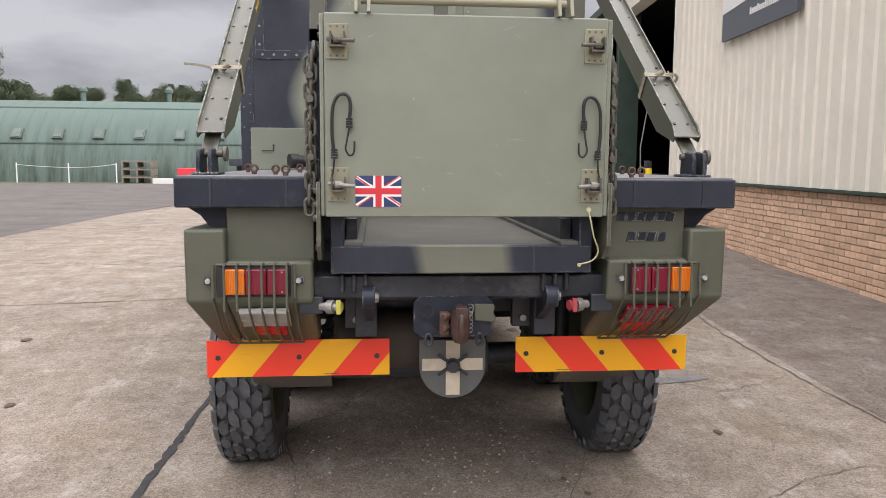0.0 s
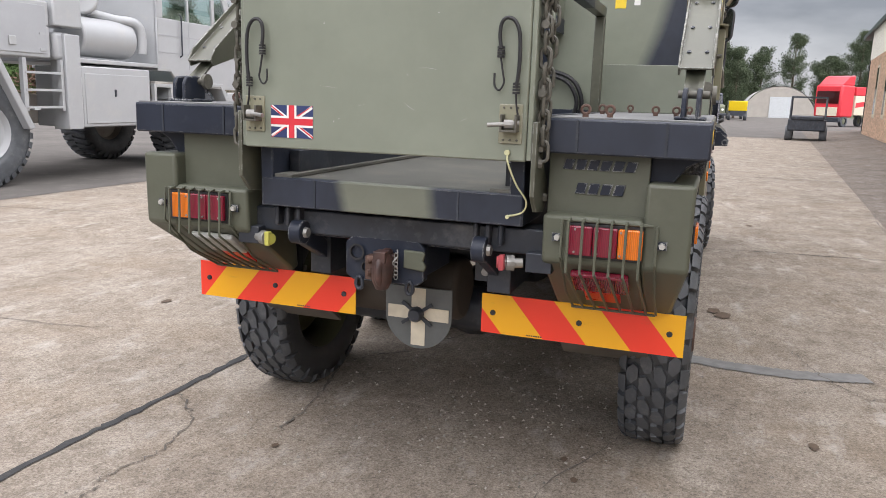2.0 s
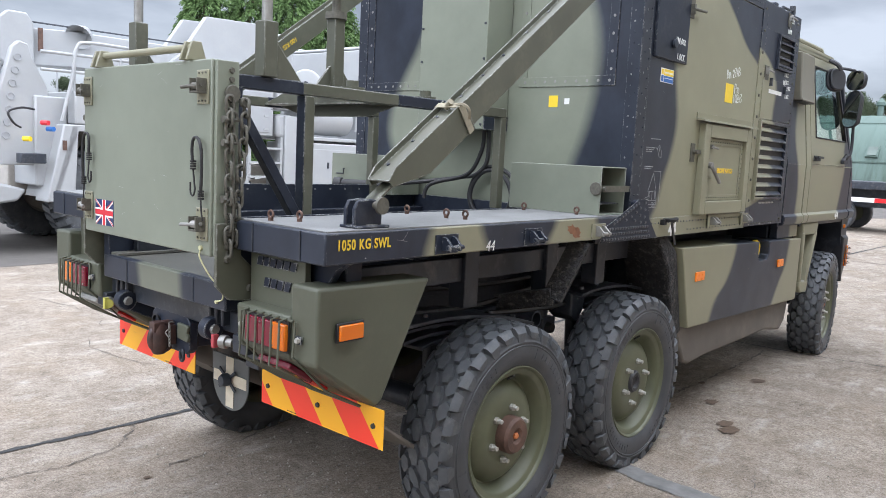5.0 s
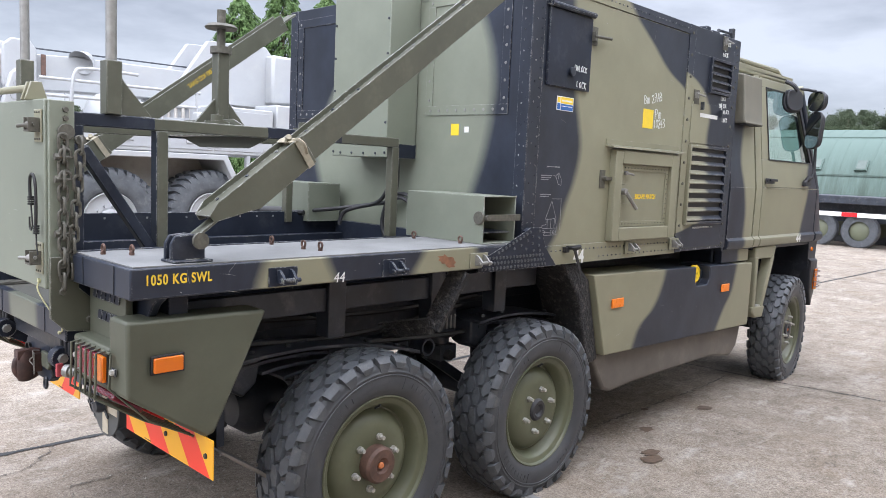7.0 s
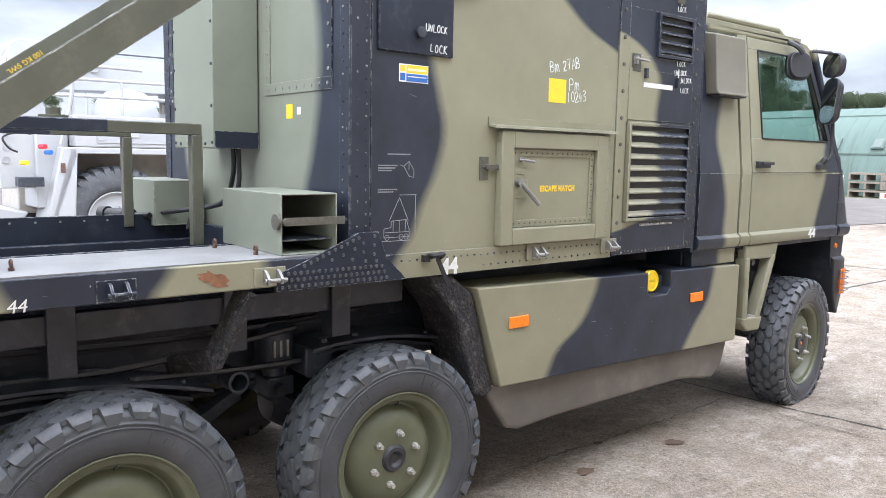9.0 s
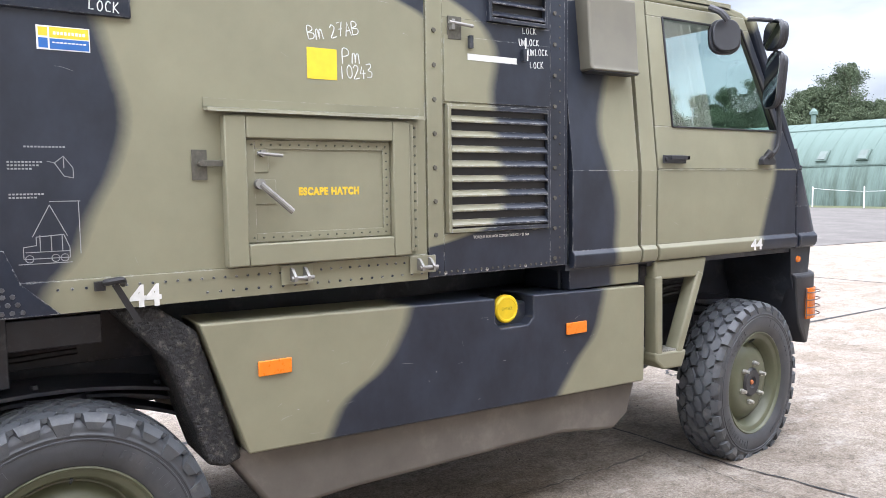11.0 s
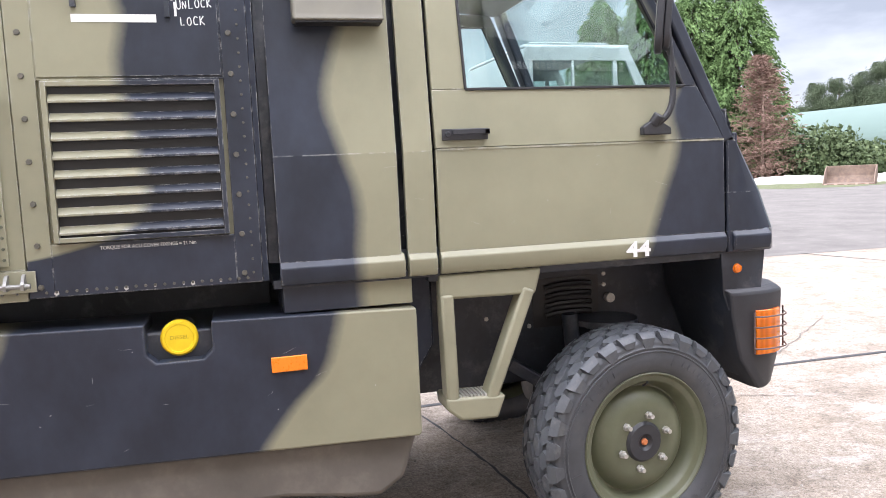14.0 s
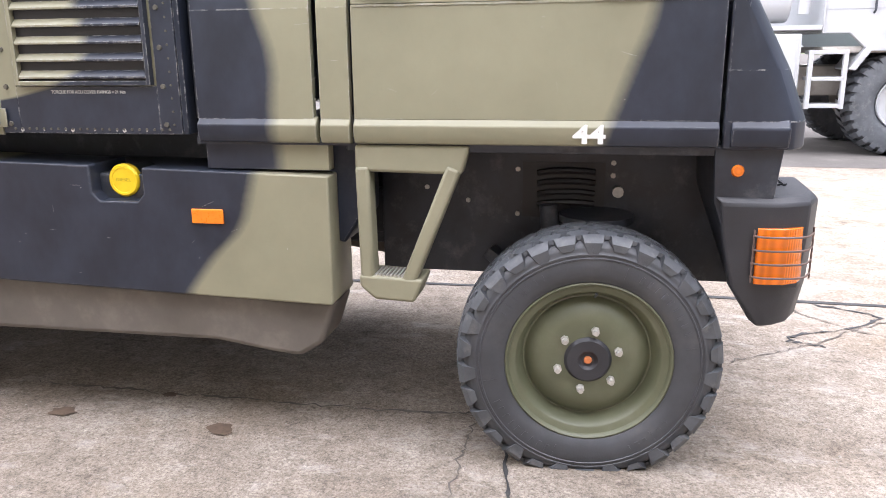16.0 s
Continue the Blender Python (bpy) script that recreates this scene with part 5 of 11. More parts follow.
add_box(bm, 0.010, 0.080, -0.04, -0.006, 0.80, 0.885)
hook = part("tow_hook", bm, M_HOOK, tow, "rusty red-brown towing hook", 0.006)
bm = bm_new()
for z in (0.86, 0.815):
    add_cyl(bm, (0.0, -0.03, z), (-0.03, -0.06, z), 0.014, 10)
add_box(bm, -0.045, -0.005, -0.05, -0.006, 0.785, 0.875)
part("hook_catch", bm, M_RUST, hook, "", 0.004)
bm = bm_new()
add_tube(bm, spline([(0.085, -0.02, 0.90), (0.10, -0.05, 0.905), (0.10, -0.05, 0.88), (0.085, -0.06, 0.86), (0.10, -0.05, 0.84)], 6), 0.003, 6)
for k in range(6):
    add_tube(bm, [(0.092 + 0.008 * math.cos(a), -0.045, 0.885 - k * 0.016 + 0.010 * math.sin(a)) for a in [2 * math.pi * i / 10 for i in range(10)]], 0.0022, 5, closed=True)
part("safety_chain", bm, M_STEEL, hook)
for x in (-0.062, 0.118):
    bm = bm_new()
    add_tube(bm, [(x + 0.012 * math.cos(a), -0.01, 0.765 + (0.024 if math.sin(a) > 0 else 0.018) * math.sin(a)) for a in [2 * math.pi * i / 14 for i in range(14)]], 0.0065, 7, closed=True)
    part("lifting_ring", bm, M_CHASSIS, tow)
# round plate with a taped cross
bm = bm_new()
pts = arc((0.011, 0.684), 0.114, 180, 360, "xz", 20)
poly = [(p[0], p[2]) for p in pts] + [(0.125, 0.775), (-0.103, 0.775)]
add_prism(bm, poly, "y", 0.010, 0.016)
disc = part("convoy_plate", bm, surface("grey_plate", (0.105, 0.112, 0.112), 0.5, vary=0.2, scale=10), truck, "grey rounded plate with a cream taped cross", 0.0015)
bm = bm_new()
add_box(bm, -0.093, 0.115, 0.0078, 0.0096, 0.668, 0.710)
add_box(bm, -0.012, 0.036, 0.0072, 0.0092, 0.582, 0.772)
part("tape_cross", bm, M_TAPE, disc)
bm = bm_new()
for a in (40, 140, 220, 320):
    c, sn = math.cos(radians(a)), math.sin(radians(a))
    add_beam(bm, (0.011, 0.0, 0.69), (0.011 + 0.066 * c, -0.002, 0.69 + 0.055 * sn), 0.011, 0.006, (0, 1, 0))
add_lathe(bm, [(0.0, -0.03), (0.018, -0.03), (0.024, -0.02), (0.024, 0.0), (0.0, 0.002)], (0.011, 0.0, 0.69), (0, 1, 0), 16)
part("lamp_spider", bm, M_CHASSIS, disc)
disc.matrix_basis = Matrix.Translation((0.04, 0.32, 0.592)) @ Matrix.Scale(1.13, 4) @ Matrix.Translation((-0.011, -0.013, -0.684))
tow.matrix_basis = Matrix.Translation((-0.01, 0.065, -0.01))
hook.matrix_basis = Matrix.Translation((-0.01, 0.065, -0.01)) @ Matrix.Translation((0.045, -0.01, 0.83)) @ Matrix.Diagonal((0.78, 0.9, 0.88, 1)) @ Matrix.Translation((-0.045, 0.01, -0.83))
# drop arms and air couplings
for x, lean in ((-0.28, 0.0), (0.352, -0.0)):
    bm = bm_new()
    add_prism(bm, [(0.0, 0.945), (0.035, 0.955), (0.06, 0.94), (0.30, 0.80), (0.29, 0.77), (0.26, 0.765), (0.01, 0.885), (-0.01, 0.91)], "x", x - 0.016, x + 0.016)
    add_cyl(bm, (x - 0.022, 0.025, 0.915), (x + 0.022, 0.025, 0.915), 0.040, 18)
    arm = part("drop_arm", bm, M_BLACK, truck, "black rounded towing arm", 0.003)
    bm = bm_new()
    add_bolt(bm, (x + 0.022, 0.025, 0.915), (1, 0, 0), 0.02, 0.012, 8)
    add_bolt(bm, (x - 0.05, 0.27, 0.79), (0, -1, 0), 0.016, 0.016, 8)
    part("arm_bolt", bm, M_STEEL, arm)
    bm = bm_new()
    add_box(bm, x - 0.09, x - 0.02, 0.27, 0.31, 0.755, 0.92)
    part("arm_bracket", bm, M_CHASSIS, arm, "", 0.003)
bm = bm_new()
add_cyl(bm, (-0.27, 0.10, 0.905), (0.35, 0.10, 0.905), 0.012, 10)
part("tie_bar", bm, M_BLACK, truck)
for x, mt, nm in ((-0.385, M_LIME, "lime-green capped air coupling"), (0.425, surface("faded_red_cap", (0.34, 0.05, 0.06), 0.5, vary=0.3, scale=40), "red capped air coupling")):
    d = 1 if x < 0 else -1
    bm = bm_new()
    add_cyl(bm, (x - d * 0.06, 0.03, 0.885), (x, 0.01, 0.885), 0.015, 12)
    add_cyl(bm, (x - d * 0.035, 0.022, 0.885), (x - d * 0.012, 0.013, 0.885), 0.024, 12)
    cp = part("air_coupling", bm, M_STEEL, truck, nm, 0.001)
    bm = bm_new()
    add_cyl(bm, (x, 0.005, 0.886), (x + d * 0.014, 0.0, 0.886), 0.019, 14)
    add_box(bm, x - 0.004, x + 0.012, -0.018, 0.004, 0.865, 0.912)
    part("coupling_cap", bm, mt, cp, "", 0.002)
    bm = bm_new()
    add_box(bm, x - d * 0.10 - 0.03, x - d * 0.10 + 0.05, 0.02, 0.07, 0.86, 0.92)
    part("coupling_bracket", bm, M_CHASSIS, cp, "", 0.003)

# ---- chassis, axles and running gear ----
bm = bm_new()
for x in (-0.33, 0.33):
    add_box(bm, CX + x - 0.04, CX + x + 0.04, 0.19, 6.13, 0.74, 0.93)
for y in (0.55, 1.2, 1.75, 2.6, 3.6, 4.6):
    add_box(bm, CX - 0.36, CX + 0.36, y, y + 0.08, 0.76, 0.92)
part("chassis_frame", bm, M_CHASSIS, truck, "black ladder chassis", 0.004)
bm = bm_new()
for y in (0.92, 1.52, 1.98):
    for s in (1, -1):
        sbox(bm, s, 0.442, 0.70, y + 0.01, y + 0.08, 1.02, 1.218)
        sbox(bm, s, 0.70, 0.785, y, y + 0.09, 0.95, 1.219)
add_box(bm, -0.40, 0.48, 1.2, 1.29, 1.0, 1.08)
for s in (1, -1):
    sbox(bm, s, 0.722, 0.765, 0.30, 2.35, 1.06, 1.16)
    sbox(bm, s, 0.40, 0.44, 0.1, 4.3, 0.93, 1.18)
part("subframe", bm, M_CHASSIS, truck, "black bed subframe with uprights", 0.004)
for s in (1, -1):
    bm = bm_new()
    add_beam(bm, (mir(0.95, s), 1.535, 1.218), (mir(0.88, s), 1.43, 0.95), 0.095, 0.03, (0, 1, 0.3))
    add_beam(bm, (mir(0.88, s), 1.43, 0.96), (mir(0.62, s), 1.36, 0.90), 0.08, 0.025, (0, 1, 0.3))
    part("mudguard_stay", bm, M_MUD, truck, "mud-caked curved mudguard stay", 0.003)
AXLES = (1.06, 2.19, 5.71)
for y in AXLES:
    bm = bm_new()
    add_cyl(bm, (-0.70, y, 0.45), (0.78, y, 0.45), 0.055, 14)
    add_lathe(bm, [(0.0, -0.17), (0.09, -0.15), (0.15, -0.06), (0.15, 0.06), (0.09, 0.15), (0.0, 0.17)], (CX, y, 0.47), (0, 1, 0), 18)
    ax = part("axle", bm, M_CHASSIS, truck, "black driven axle with its differential")
    for s in (1, -1):
        bm = bm_new()
        xs = mir(0.60, s)
        hel = [(xs + 0.075 * math.cos(a), y + 0.02 + 0.075 * math.sin(a), 0.55 + 0.036 * a / (2 * math.pi) * 1.75) for a in [k * math.pi / 6 for k in range(12 * 5)]]
        add_tube(bm, hel, 0.013, 6)
        add_cyl(bm, (xs, y + 0.02, 0.86), (xs, y + 0.02, 0.885), 0.14, 18)
        add_cyl(bm, (xs + 0.02 * s, y - 0.12, 0.47), (xs + 0.02 * s, y - 0.16, 0.92), 0.035, 12)
        part("coil_spring", bm, M_CHASSIS, ax, "dirty black coil spring and damper")
        bm = bm_new()
        add_beam(bm, (xs, y, 0.42), (xs - 0.1 * s, y + (0.62 if y < 2 else -0.4), 0.70), 0.07, 0.05)
        part("trailing_arm", bm, M_CHASSIS, ax, "", 0.004)
# tanks, drums and pipes between the axles
bm = bm_new()
add_cyl(bm, (0.16, 0.50, 0.66), (-0.42, 0.50, 0.66), 0.12, 22)
part("silencer", bm, surface("burnt_steel", (0.06, 0.048, 0.038), 0.7, vary=0.3, scale=6, dirt=(0.10, 0.06, 0.04), dirt_amt=0.5), truck, "brown-black transverse exhaust silencer", 0.02, 3)
bm = bm_new()
add_cyl(bm, (-0.45, 0.64, 0.55), (0.22, 0.64, 0.55), 0.09, 18)
part("air_reservoir", bm, M_CHASSIS, truck, "", 0.02, 3)
bm = bm_new()
add_cyl(bm, (0.72, 1.83, 0.90), (0.72, 1.83, 1.07), 0.08, 20)
add_lathe(bm, [(0.0, 0.018), (0.05, 0.014), (0.078, 0.0)], (0.72, 1.83, 1.07), (0, 0, 1), 20)
add_cyl(bm, (0.72, 1.83, 0.905), (0.72, 1.83, 0.92), 0.086, 20)
add_cyl(bm, (0.72, 1.83, 0.80), (0.72, 1.83, 0.90), 0.05, 14)
add_box(bm, 0.66, 0.79, 1.77, 1.89, 0.78, 0.86)
fl = part("air_drier", bm, M_CHASSIS, truck, "black canister with fittings", 0.006)
bm = bm_new()
add_lathe(bm, [(0.0, -0.02), (0.024, -0.02), (0.03, 0.0), (0.03, 0.03)], (0.80, 1.82, 0.81), (-1, 0, 0), 14)
add_tube(bm, spline([(0.70, 1.85, 1.07), (0.68, 1.95, 1.12), (0.6, 2.1, 1.10), (0.5, 2.2, 1.0)], 6), 0.014, 7)
add_tube(bm, spline([(0.66, 1.80, 0.83), (0.58, 1.6, 0.78), (0.5, 1.3, 0.80), (0.45, 1.0, 0.85)], 6), 0.014, 7)
part("air_pipe", bm, M_BLACK_RUB_SHADE, fl)
bm = bm_new()
for k in range(3):
    add_box(bm, 0.79, 0.803, 1.79 + 0.03 * k, 1.80 + 0.03 * k, 0.95, 1.02)
part("printed_label", bm, M_STEEL, fl, "worn pale print on the canister")
fl.matrix_basis = Matrix.Translation((-0.175, 0.006, -0.095))
bm = bm_new()
add_lathe(bm, [(0.038, -0.10), (0.044, -0.09), (0.044, 0.05), (0.034, 0.05), (0.034, -0.09)], (0.63, 1.62, 0.795), (1, 0, 0), 20)
add_tube(bm, spline([(0.58, 1.61, 0.80), (0.50, 1.58, 0.80), (0.40, 1.45, 0.78)], 6), 0.045, 12)
part("exhaust_pipe", bm, M_CHASSIS, truck, "sooty black exhaust outlet")
bm = bm_new()
for a, b in (((0.62, 0.4, 0.95), (0.62, 1.9, 0.97)), ((0.55, 0.5, 1.02), (0.55, 2.3, 1.0)), ((0.69, 1.2, 0.88), (0.60, 2.4, 0.84))):
    add_tube(bm, spline([a, ((a[0] + b[0]) / 2 + 0.02, (a[1] + b[1]) / 2, a[2] - 0.04), b], 6), 0.012, 6)
part("brake_pipe", bm, M_BLACK_RUB_SHADE, truck)
bm = bm_new()
add_box(bm, -0.80, -0.35, 2.8, 4.7, 0.70, 1.08)
add_box(bm, -0.30, 0.36, 2.7, 4.9, 0.68, 1.12)
add_box(bm, 0.40, 0.90, 2.80, 4.60, 0.72, 1.05)
part("gearbox_shroud", bm, M_CHASSIS, truck, "", 0.01)
# leaf packs over the rear axles, their hangers, and plates behind the last wheel
for yc, reach in ((1.0, 0.85), (2.34, 0.76)):
    for s in (1, -1):
        for k, half in enumerate((0.57 * reach, 0.50 * reach, 0.40 * reach, 0.28 * reach)):
            bm = bm_new()
            lo, hi = [], []
            for i in range(9):
                u = -1 + 2 * i / 8
                z = 0.895 - 0.045 * u - 0.036 * k - 0.05 * u * u
                lo.append((yc + half * u, z))
                hi.append((yc + half * u, z + 0.014))
            w = 0.115 if k == 0 else 0.06
            add_prism(bm, lo + hi[::-1], "x", *sorted((mir(0.645 - w, s), mir(0.645 + w, s))))
            leaf = part("spring_leaf", bm, M_CHASSIS, truck, "dirty black leaf of the rear spring", 0.002)
            if k == 0:
                bm = bm_new()
                for u in (-0.8, -0.45, 0.45, 0.8):
                    add_bolt(bm, (mir(0.70, s), yc + half * u, 0.909 - 0.045 * u - 0.05 * u * u), (0, 0, 1), 0.014, 0.012)
                part("leaf_bolt", bm, M_CHASSIS, leaf)
        yh = yc - 0.52 * reach
        bm = add_prism(bm_new(), [(yh - 0.04, 0.90), (yh + 0.10, 0.90), (yh + 0.08, 0.79), (yh + 0.02, 0.74), (yh - 0.04, 0.78)], "x", *sorted((mir(0.56, s), mir(0.70, s))))
        part("spring_hanger", bm, M_CHASSIS, truck, "black cast spring hanger", 0.01)
for s in (1, -1):
    for y in (0.40, 0.47):
        part("hanging_plate", add_box(bm_new(), *sorted((mir(0.62, s), mir(0.69, s))), y, y + 0.035, 0.56, 0.80), M_CHASSIS, truck, "", 0.003)
    part("splash_flap", add_prism(bm_new(), [(0.40, 0.60), (0.415, 0.60), (0.66, 0.43), (0.645, 0.42)], "x", *sorted((mir(0.52, s), mir(0.84, s)))), M_SKIRT, truck, "grey slanted rubber splash flap", 0.002)

# ---- wheels ----
R_T = 0.464


def tyre_mesh(flat=True):
    bm = bm_new()
    prof = [(0.285, -0.115), (0.30, -0.132), (0.34, -0.148), (0.385, -0.148), (0.408, -0.139), (0.430, -0.126), (0.446, -0.09), (0.451, 0.0),
            (0.446, 0.09), (0.430, 0.126), (0.418, 0.138), (0.413, 0.1415), (0.405, 0.142), (0.398, 0.1455), (0.395, 0.1485), (0.391, 0.1485), (0.389, 0.1455), (0.383, 0.1455), (0.381, 0.1495), (0.377, 0.1495), (0.375, 0.1465), (0.36, 0.1485),
            (0.34, 0.148), (0.325, 0.1435), (0.312, 0.140), (0.305, 0.134), (0.295, 0.130), (0.289, 0.122), (0.283, 0.100)]
    add_lathe(bm, prof, (0, 0, 0), (1, 0, 0), 72)
    return bm


def tread_blocks(bm, n=30):
    def block(th, x, dth, dx, r0, r1, skew, hexa=True):
        if hexa:
            out = [(-1, -0.62), (-1, 0.42), (-0.1, 1.0), (1, 0.62), (1, -0.42), (0.1, -1.0)]
        else:
            out = [(-1, -1), (-1, 1), (1, 0.72), (1, -0.72)]
        lo, hi = [], []
        for u, v in out:
            a = th + dth * v + skew * u * dth
            xx = x + dx * u
            drop = 0.020 * max(0.0, (abs(xx) - 0.075) / 0.065) ** 2
            for lst, r, k in ((lo, r0, 1.0), (hi, r1 - drop, 0.88)):
                a2 = th + (a - th) * k
                x2 = x + (xx - x) * k
                lst.append(bm.verts.new((x2, (r) * math.cos(a2), (r) * math.sin(a2))))
        bm.faces.new(hi)
        m = len(out)
        for i in range(m):
            bm.faces.new((lo[i], lo[(i + 1) % m], hi[(i + 1) % m], hi[i]))
    p = 2 * math.pi / n
    for i in range(n):
        th = i * p
        block(th, -0.031, p * 0.49, 0.029, 0.444, R_T, 0.25)
        block(th + p * 0.5, 0.031, p * 0.49, 0.029, 0.444, R_T, 0.25)
        block(th + p * 0.5, -0.088, p * 0.46, 0.028, 0.440, R_T - 0.001, -0.2)
        block(th, 0.088, p * 0.46, 0.028, 0.440, R_T - 0.001, -0.2)
        # shoulder lugs that run down the sidewall
        for s in (1, -1):
            a = th + (p * 0.5 if s > 0 else 0)
            vs = []
            deep = 0.392 if i % 2 else 0.410
            for k in (-1, 1):
                for x, r, w in ((0.114, 0.432, 0.44), (0.116, R_T - 0.005, 0.40), (0.134, R_T - 0.011, 0.37), (0.1500, 0.434, 0.33), (0.1480, deep, 0.20)):
                    vs.append(bm.verts.new((x * s, r * math.cos(a + p * k * w), r * math.sin(a + p * k * w))))
            bm.faces.new(vs[:5])
            bm.faces.new(vs[5:][::-1])
            for j in range(5):
                bm.faces.new((vs[j], vs[(j + 1) % 5], vs[5 + (j + 1) % 5], vs[5 + j]))
    return bm


def flatten(bm, h):
    for v in bm.verts:
        v.co.x *= 0.84
        if v.co.z < -h:
            v.co.x *= 1.0 + 1.2 * (-h - v.co.z)
            v.co.z = -h + (v.co.z + h) * 0.04


HUB_Z = 0.432
wheels = []
for kind in ("front", "middle", "rear"):
    # the wheel stands at its centre with its outside towards +x
    bm = bm_new()
    add_lathe(bm, [(0.290, 0.098), (0.291, 0.107), (0.286, 0.110), (0.280, 0.106), (0.276, 0.096), (0.268, 0.092), (0.256, 0.089), (0.250, 0.084), (0.240, 0.056), (0.232, 0.040), (0.226, 0.030), (0.220, 0.030),
                   (0.208, 0.044), (0.190, 0.062), (0.165, 0.074), (0.140, 0.078), (0.115, 0.076), (0.0, 0.076)], (0, 0, 0), (1, 0, 0), 56)
    add_lathe(bm, [(0.284, 0.09), (0.25, 0.0), (0.25, -0.05), (0.284, -0.10)], (0, 0, 0), (1, 0, 0), 40)
    wheel = part("wheel", bm, M_RIM, truck, "olive steel wheel with a chunky black tyre")
    bm = tyre_mesh()
    flatten(bm, HUB_Z - (0.030 if kind == "front" else 0.002))
    part("tyre", bm, M_RUBBER_W, wheel, "grey-black worn tyre sidewall")
    bm = tread_blocks(bm_new())
    flatten(bm, HUB_Z - (0.030 if kind == "front" else 0.002))
    tagged(part("tread", bm, M_RUBBER, wheel, "chunky black tread blocks"), "chunky black tread blocks", kind="stuff")
    bm = bm_new()
    r = 0.083 if kind == "front" else (0.078 if kind == "rear" else 0.060)
    h = {"front": 0.090, "middle": 0.090, "rear": 0.132}[kind]
    add_lathe(bm, [(r, 0.065), (r, h - 0.012), (r - 0.010, h), (0.035, h), (0.022, h - 0.012), (0.0, h - 0.012)], (0, 0, 0), (1, 0, 0), 32)
    cap = part("hub_cap", bm, M_RUST if kind == "rear" else M_BUMPER, wheel, {"front": "black hub cap with an orange centre", "middle": "black hub cap", "rear": "rusty brown hub"}[kind])
    if kind != "middle":
        bm = add_lathe(bm_new(), [(0.0, h), (0.010, h - 0.001), (0.014, h - 0.006), (0.014, h - 0.012)], (0, 0, 0), (1, 0, 0), 14)
        part("cap_centre", bm, surface("rust_orange_" + kind, (0.50, 0.16, 0.05), 0.6, vary=0.2, scale=80), wheel)
    for k in range(6):
        a = radians(18 + 60 * k)
        y, z = 0.110 * math.cos(a), 0.110 * math.sin(a)
        bm = bm_new()
        add_cyl(bm, (0.065, y, z), (0.090, y, z), 0.0155, 6)
        add_cyl(bm, (0.090, y, z), (0.110, y, z), 0.0105, 10, 0.009)
        part("wheel_nut", bm, M_NUT, wheel)
    bm = add_tube(bm_new(), [(0.05, 0.02, 0.222), (0.07, 0.022, 0.235), (0.082, 0.02, 0.245)], 0.005, 6)
    part("valve", bm, M_CHASSIS, wheel)
    # raised marks and seams on the sidewall
    bm = bm_new()
    for a0, m in ((20, 9), (118, 7), (205, 9), (296, 6)):
        for k in range(m):
            a = radians(a0 + 5.2 * k)
            r0, r1 = 0.336, 0.336 + (0.024 if m > 6 else 0.014)
            add_beam(bm, (0.1252, r0 * math.cos(a), r0 * math.sin(a)), (0.1252, r1 * math.cos(a), r1 * math.sin(a)), 0.011 if k % 3 else 0.006, 0.003, (1, 0, 0))
    for k in range(6):
        a = radians(11 + 60 * k)
        add_beam(bm, (0.1240, 0.325 * math.cos(a), 0.325 * math.sin(a)), (0.1244, 0.37 * math.cos(a), 0.37 * math.sin(a)), 0.002, 0.003, (1, 0, 0))
    tagged(part("sidewall_lettering", bm, M_RUBBER_W, wheel, "raised marks on the sidewall"), kind="stuff")
    wheels.append(wheel)
for wheel, y in zip(wheels, (5.71, 2.19, 1.06)):
    steer = 6 if y > 5 else 0
    wheel.matrix_basis = pose(0.862, y, HUB_Z, 0, 0, steer)
    copy_thing(wheel, pose(-0.826, y, HUB_Z, 0, 0, 180 + steer))

# ---- equipment box ----
BX0, BX1, BY0, BY1, BZ0, BZ1 = -1.02, 0.955, 1.955, 4.28, 1.24, 2.63
bm = bm_new()
add_box(bm, BX0 + 0.006, BX1 - 0.006, BY0 + 0.006, BY1, BZ0, BZ1 - 0.004)
box = part("equipment_box", bm, M_GREEN, truck, "riveted camouflaged equipment box", 0.01)


def rivet_row(bm, p0, p1, n, d, r=0.0055, h=0.0035):
    p0, p1 = Vector(p0), Vector(p1)
    for i in range(n):
        q = p0.lerp(p1, i / max(1, n - 1))
        add_bolt(bm, q, d, r, h, 6)


# right side skin, in sheets
bm = bm_new()
add_box(bm, BX1 - 0.006, BX1, 2.05, 3.53, 1.30, 2.565)
part("side_skin", bm, C_BOX, box, "flat camouflaged side sheet", 0.001)
bm = bm_new()
add_box(bm, BX1 - 0.006, BX1 + 0.004, BY0, 2.045, 1.30, BZ1)
add_box(bm, BX1 - 0.006, BX1 + 0.004, 2.0455, BY1, 2.57, BZ1)
part("corner_strip", bm, C_BOX, box, "black riveted corner strip", 0.002)
bm = bm_new()
add_box(bm, BX1 - 0.006, BX1 + 0.006, 1.64, 3.53, 1.198, 1.2995)
part("bottom_rail", bm, C_BOX, box, "riveted bottom rail", 0.002)
bm = bm_new()
add_prism(bm, [(1.625, 1.204), (2.20, 1.204), (2.10, 1.30), (2.06, 1.402), (1.975, 1.402), (1.72, 1.300), (1.625, 1.268)], "x", 0.9942, 0.9985)
add_prism(bm, [(1.945, 1.206), (2.125, 1.206), (2.072, 1.30), (2.057, 1.398), (1.975, 1.398), (1.945, 1.386)], "x", 0.967, 0.9940)
brace = part("corner_brace", bm, M_BLACK, box, "black riveted gusset plate at the box corner", 0.001)
bm = bm_new()
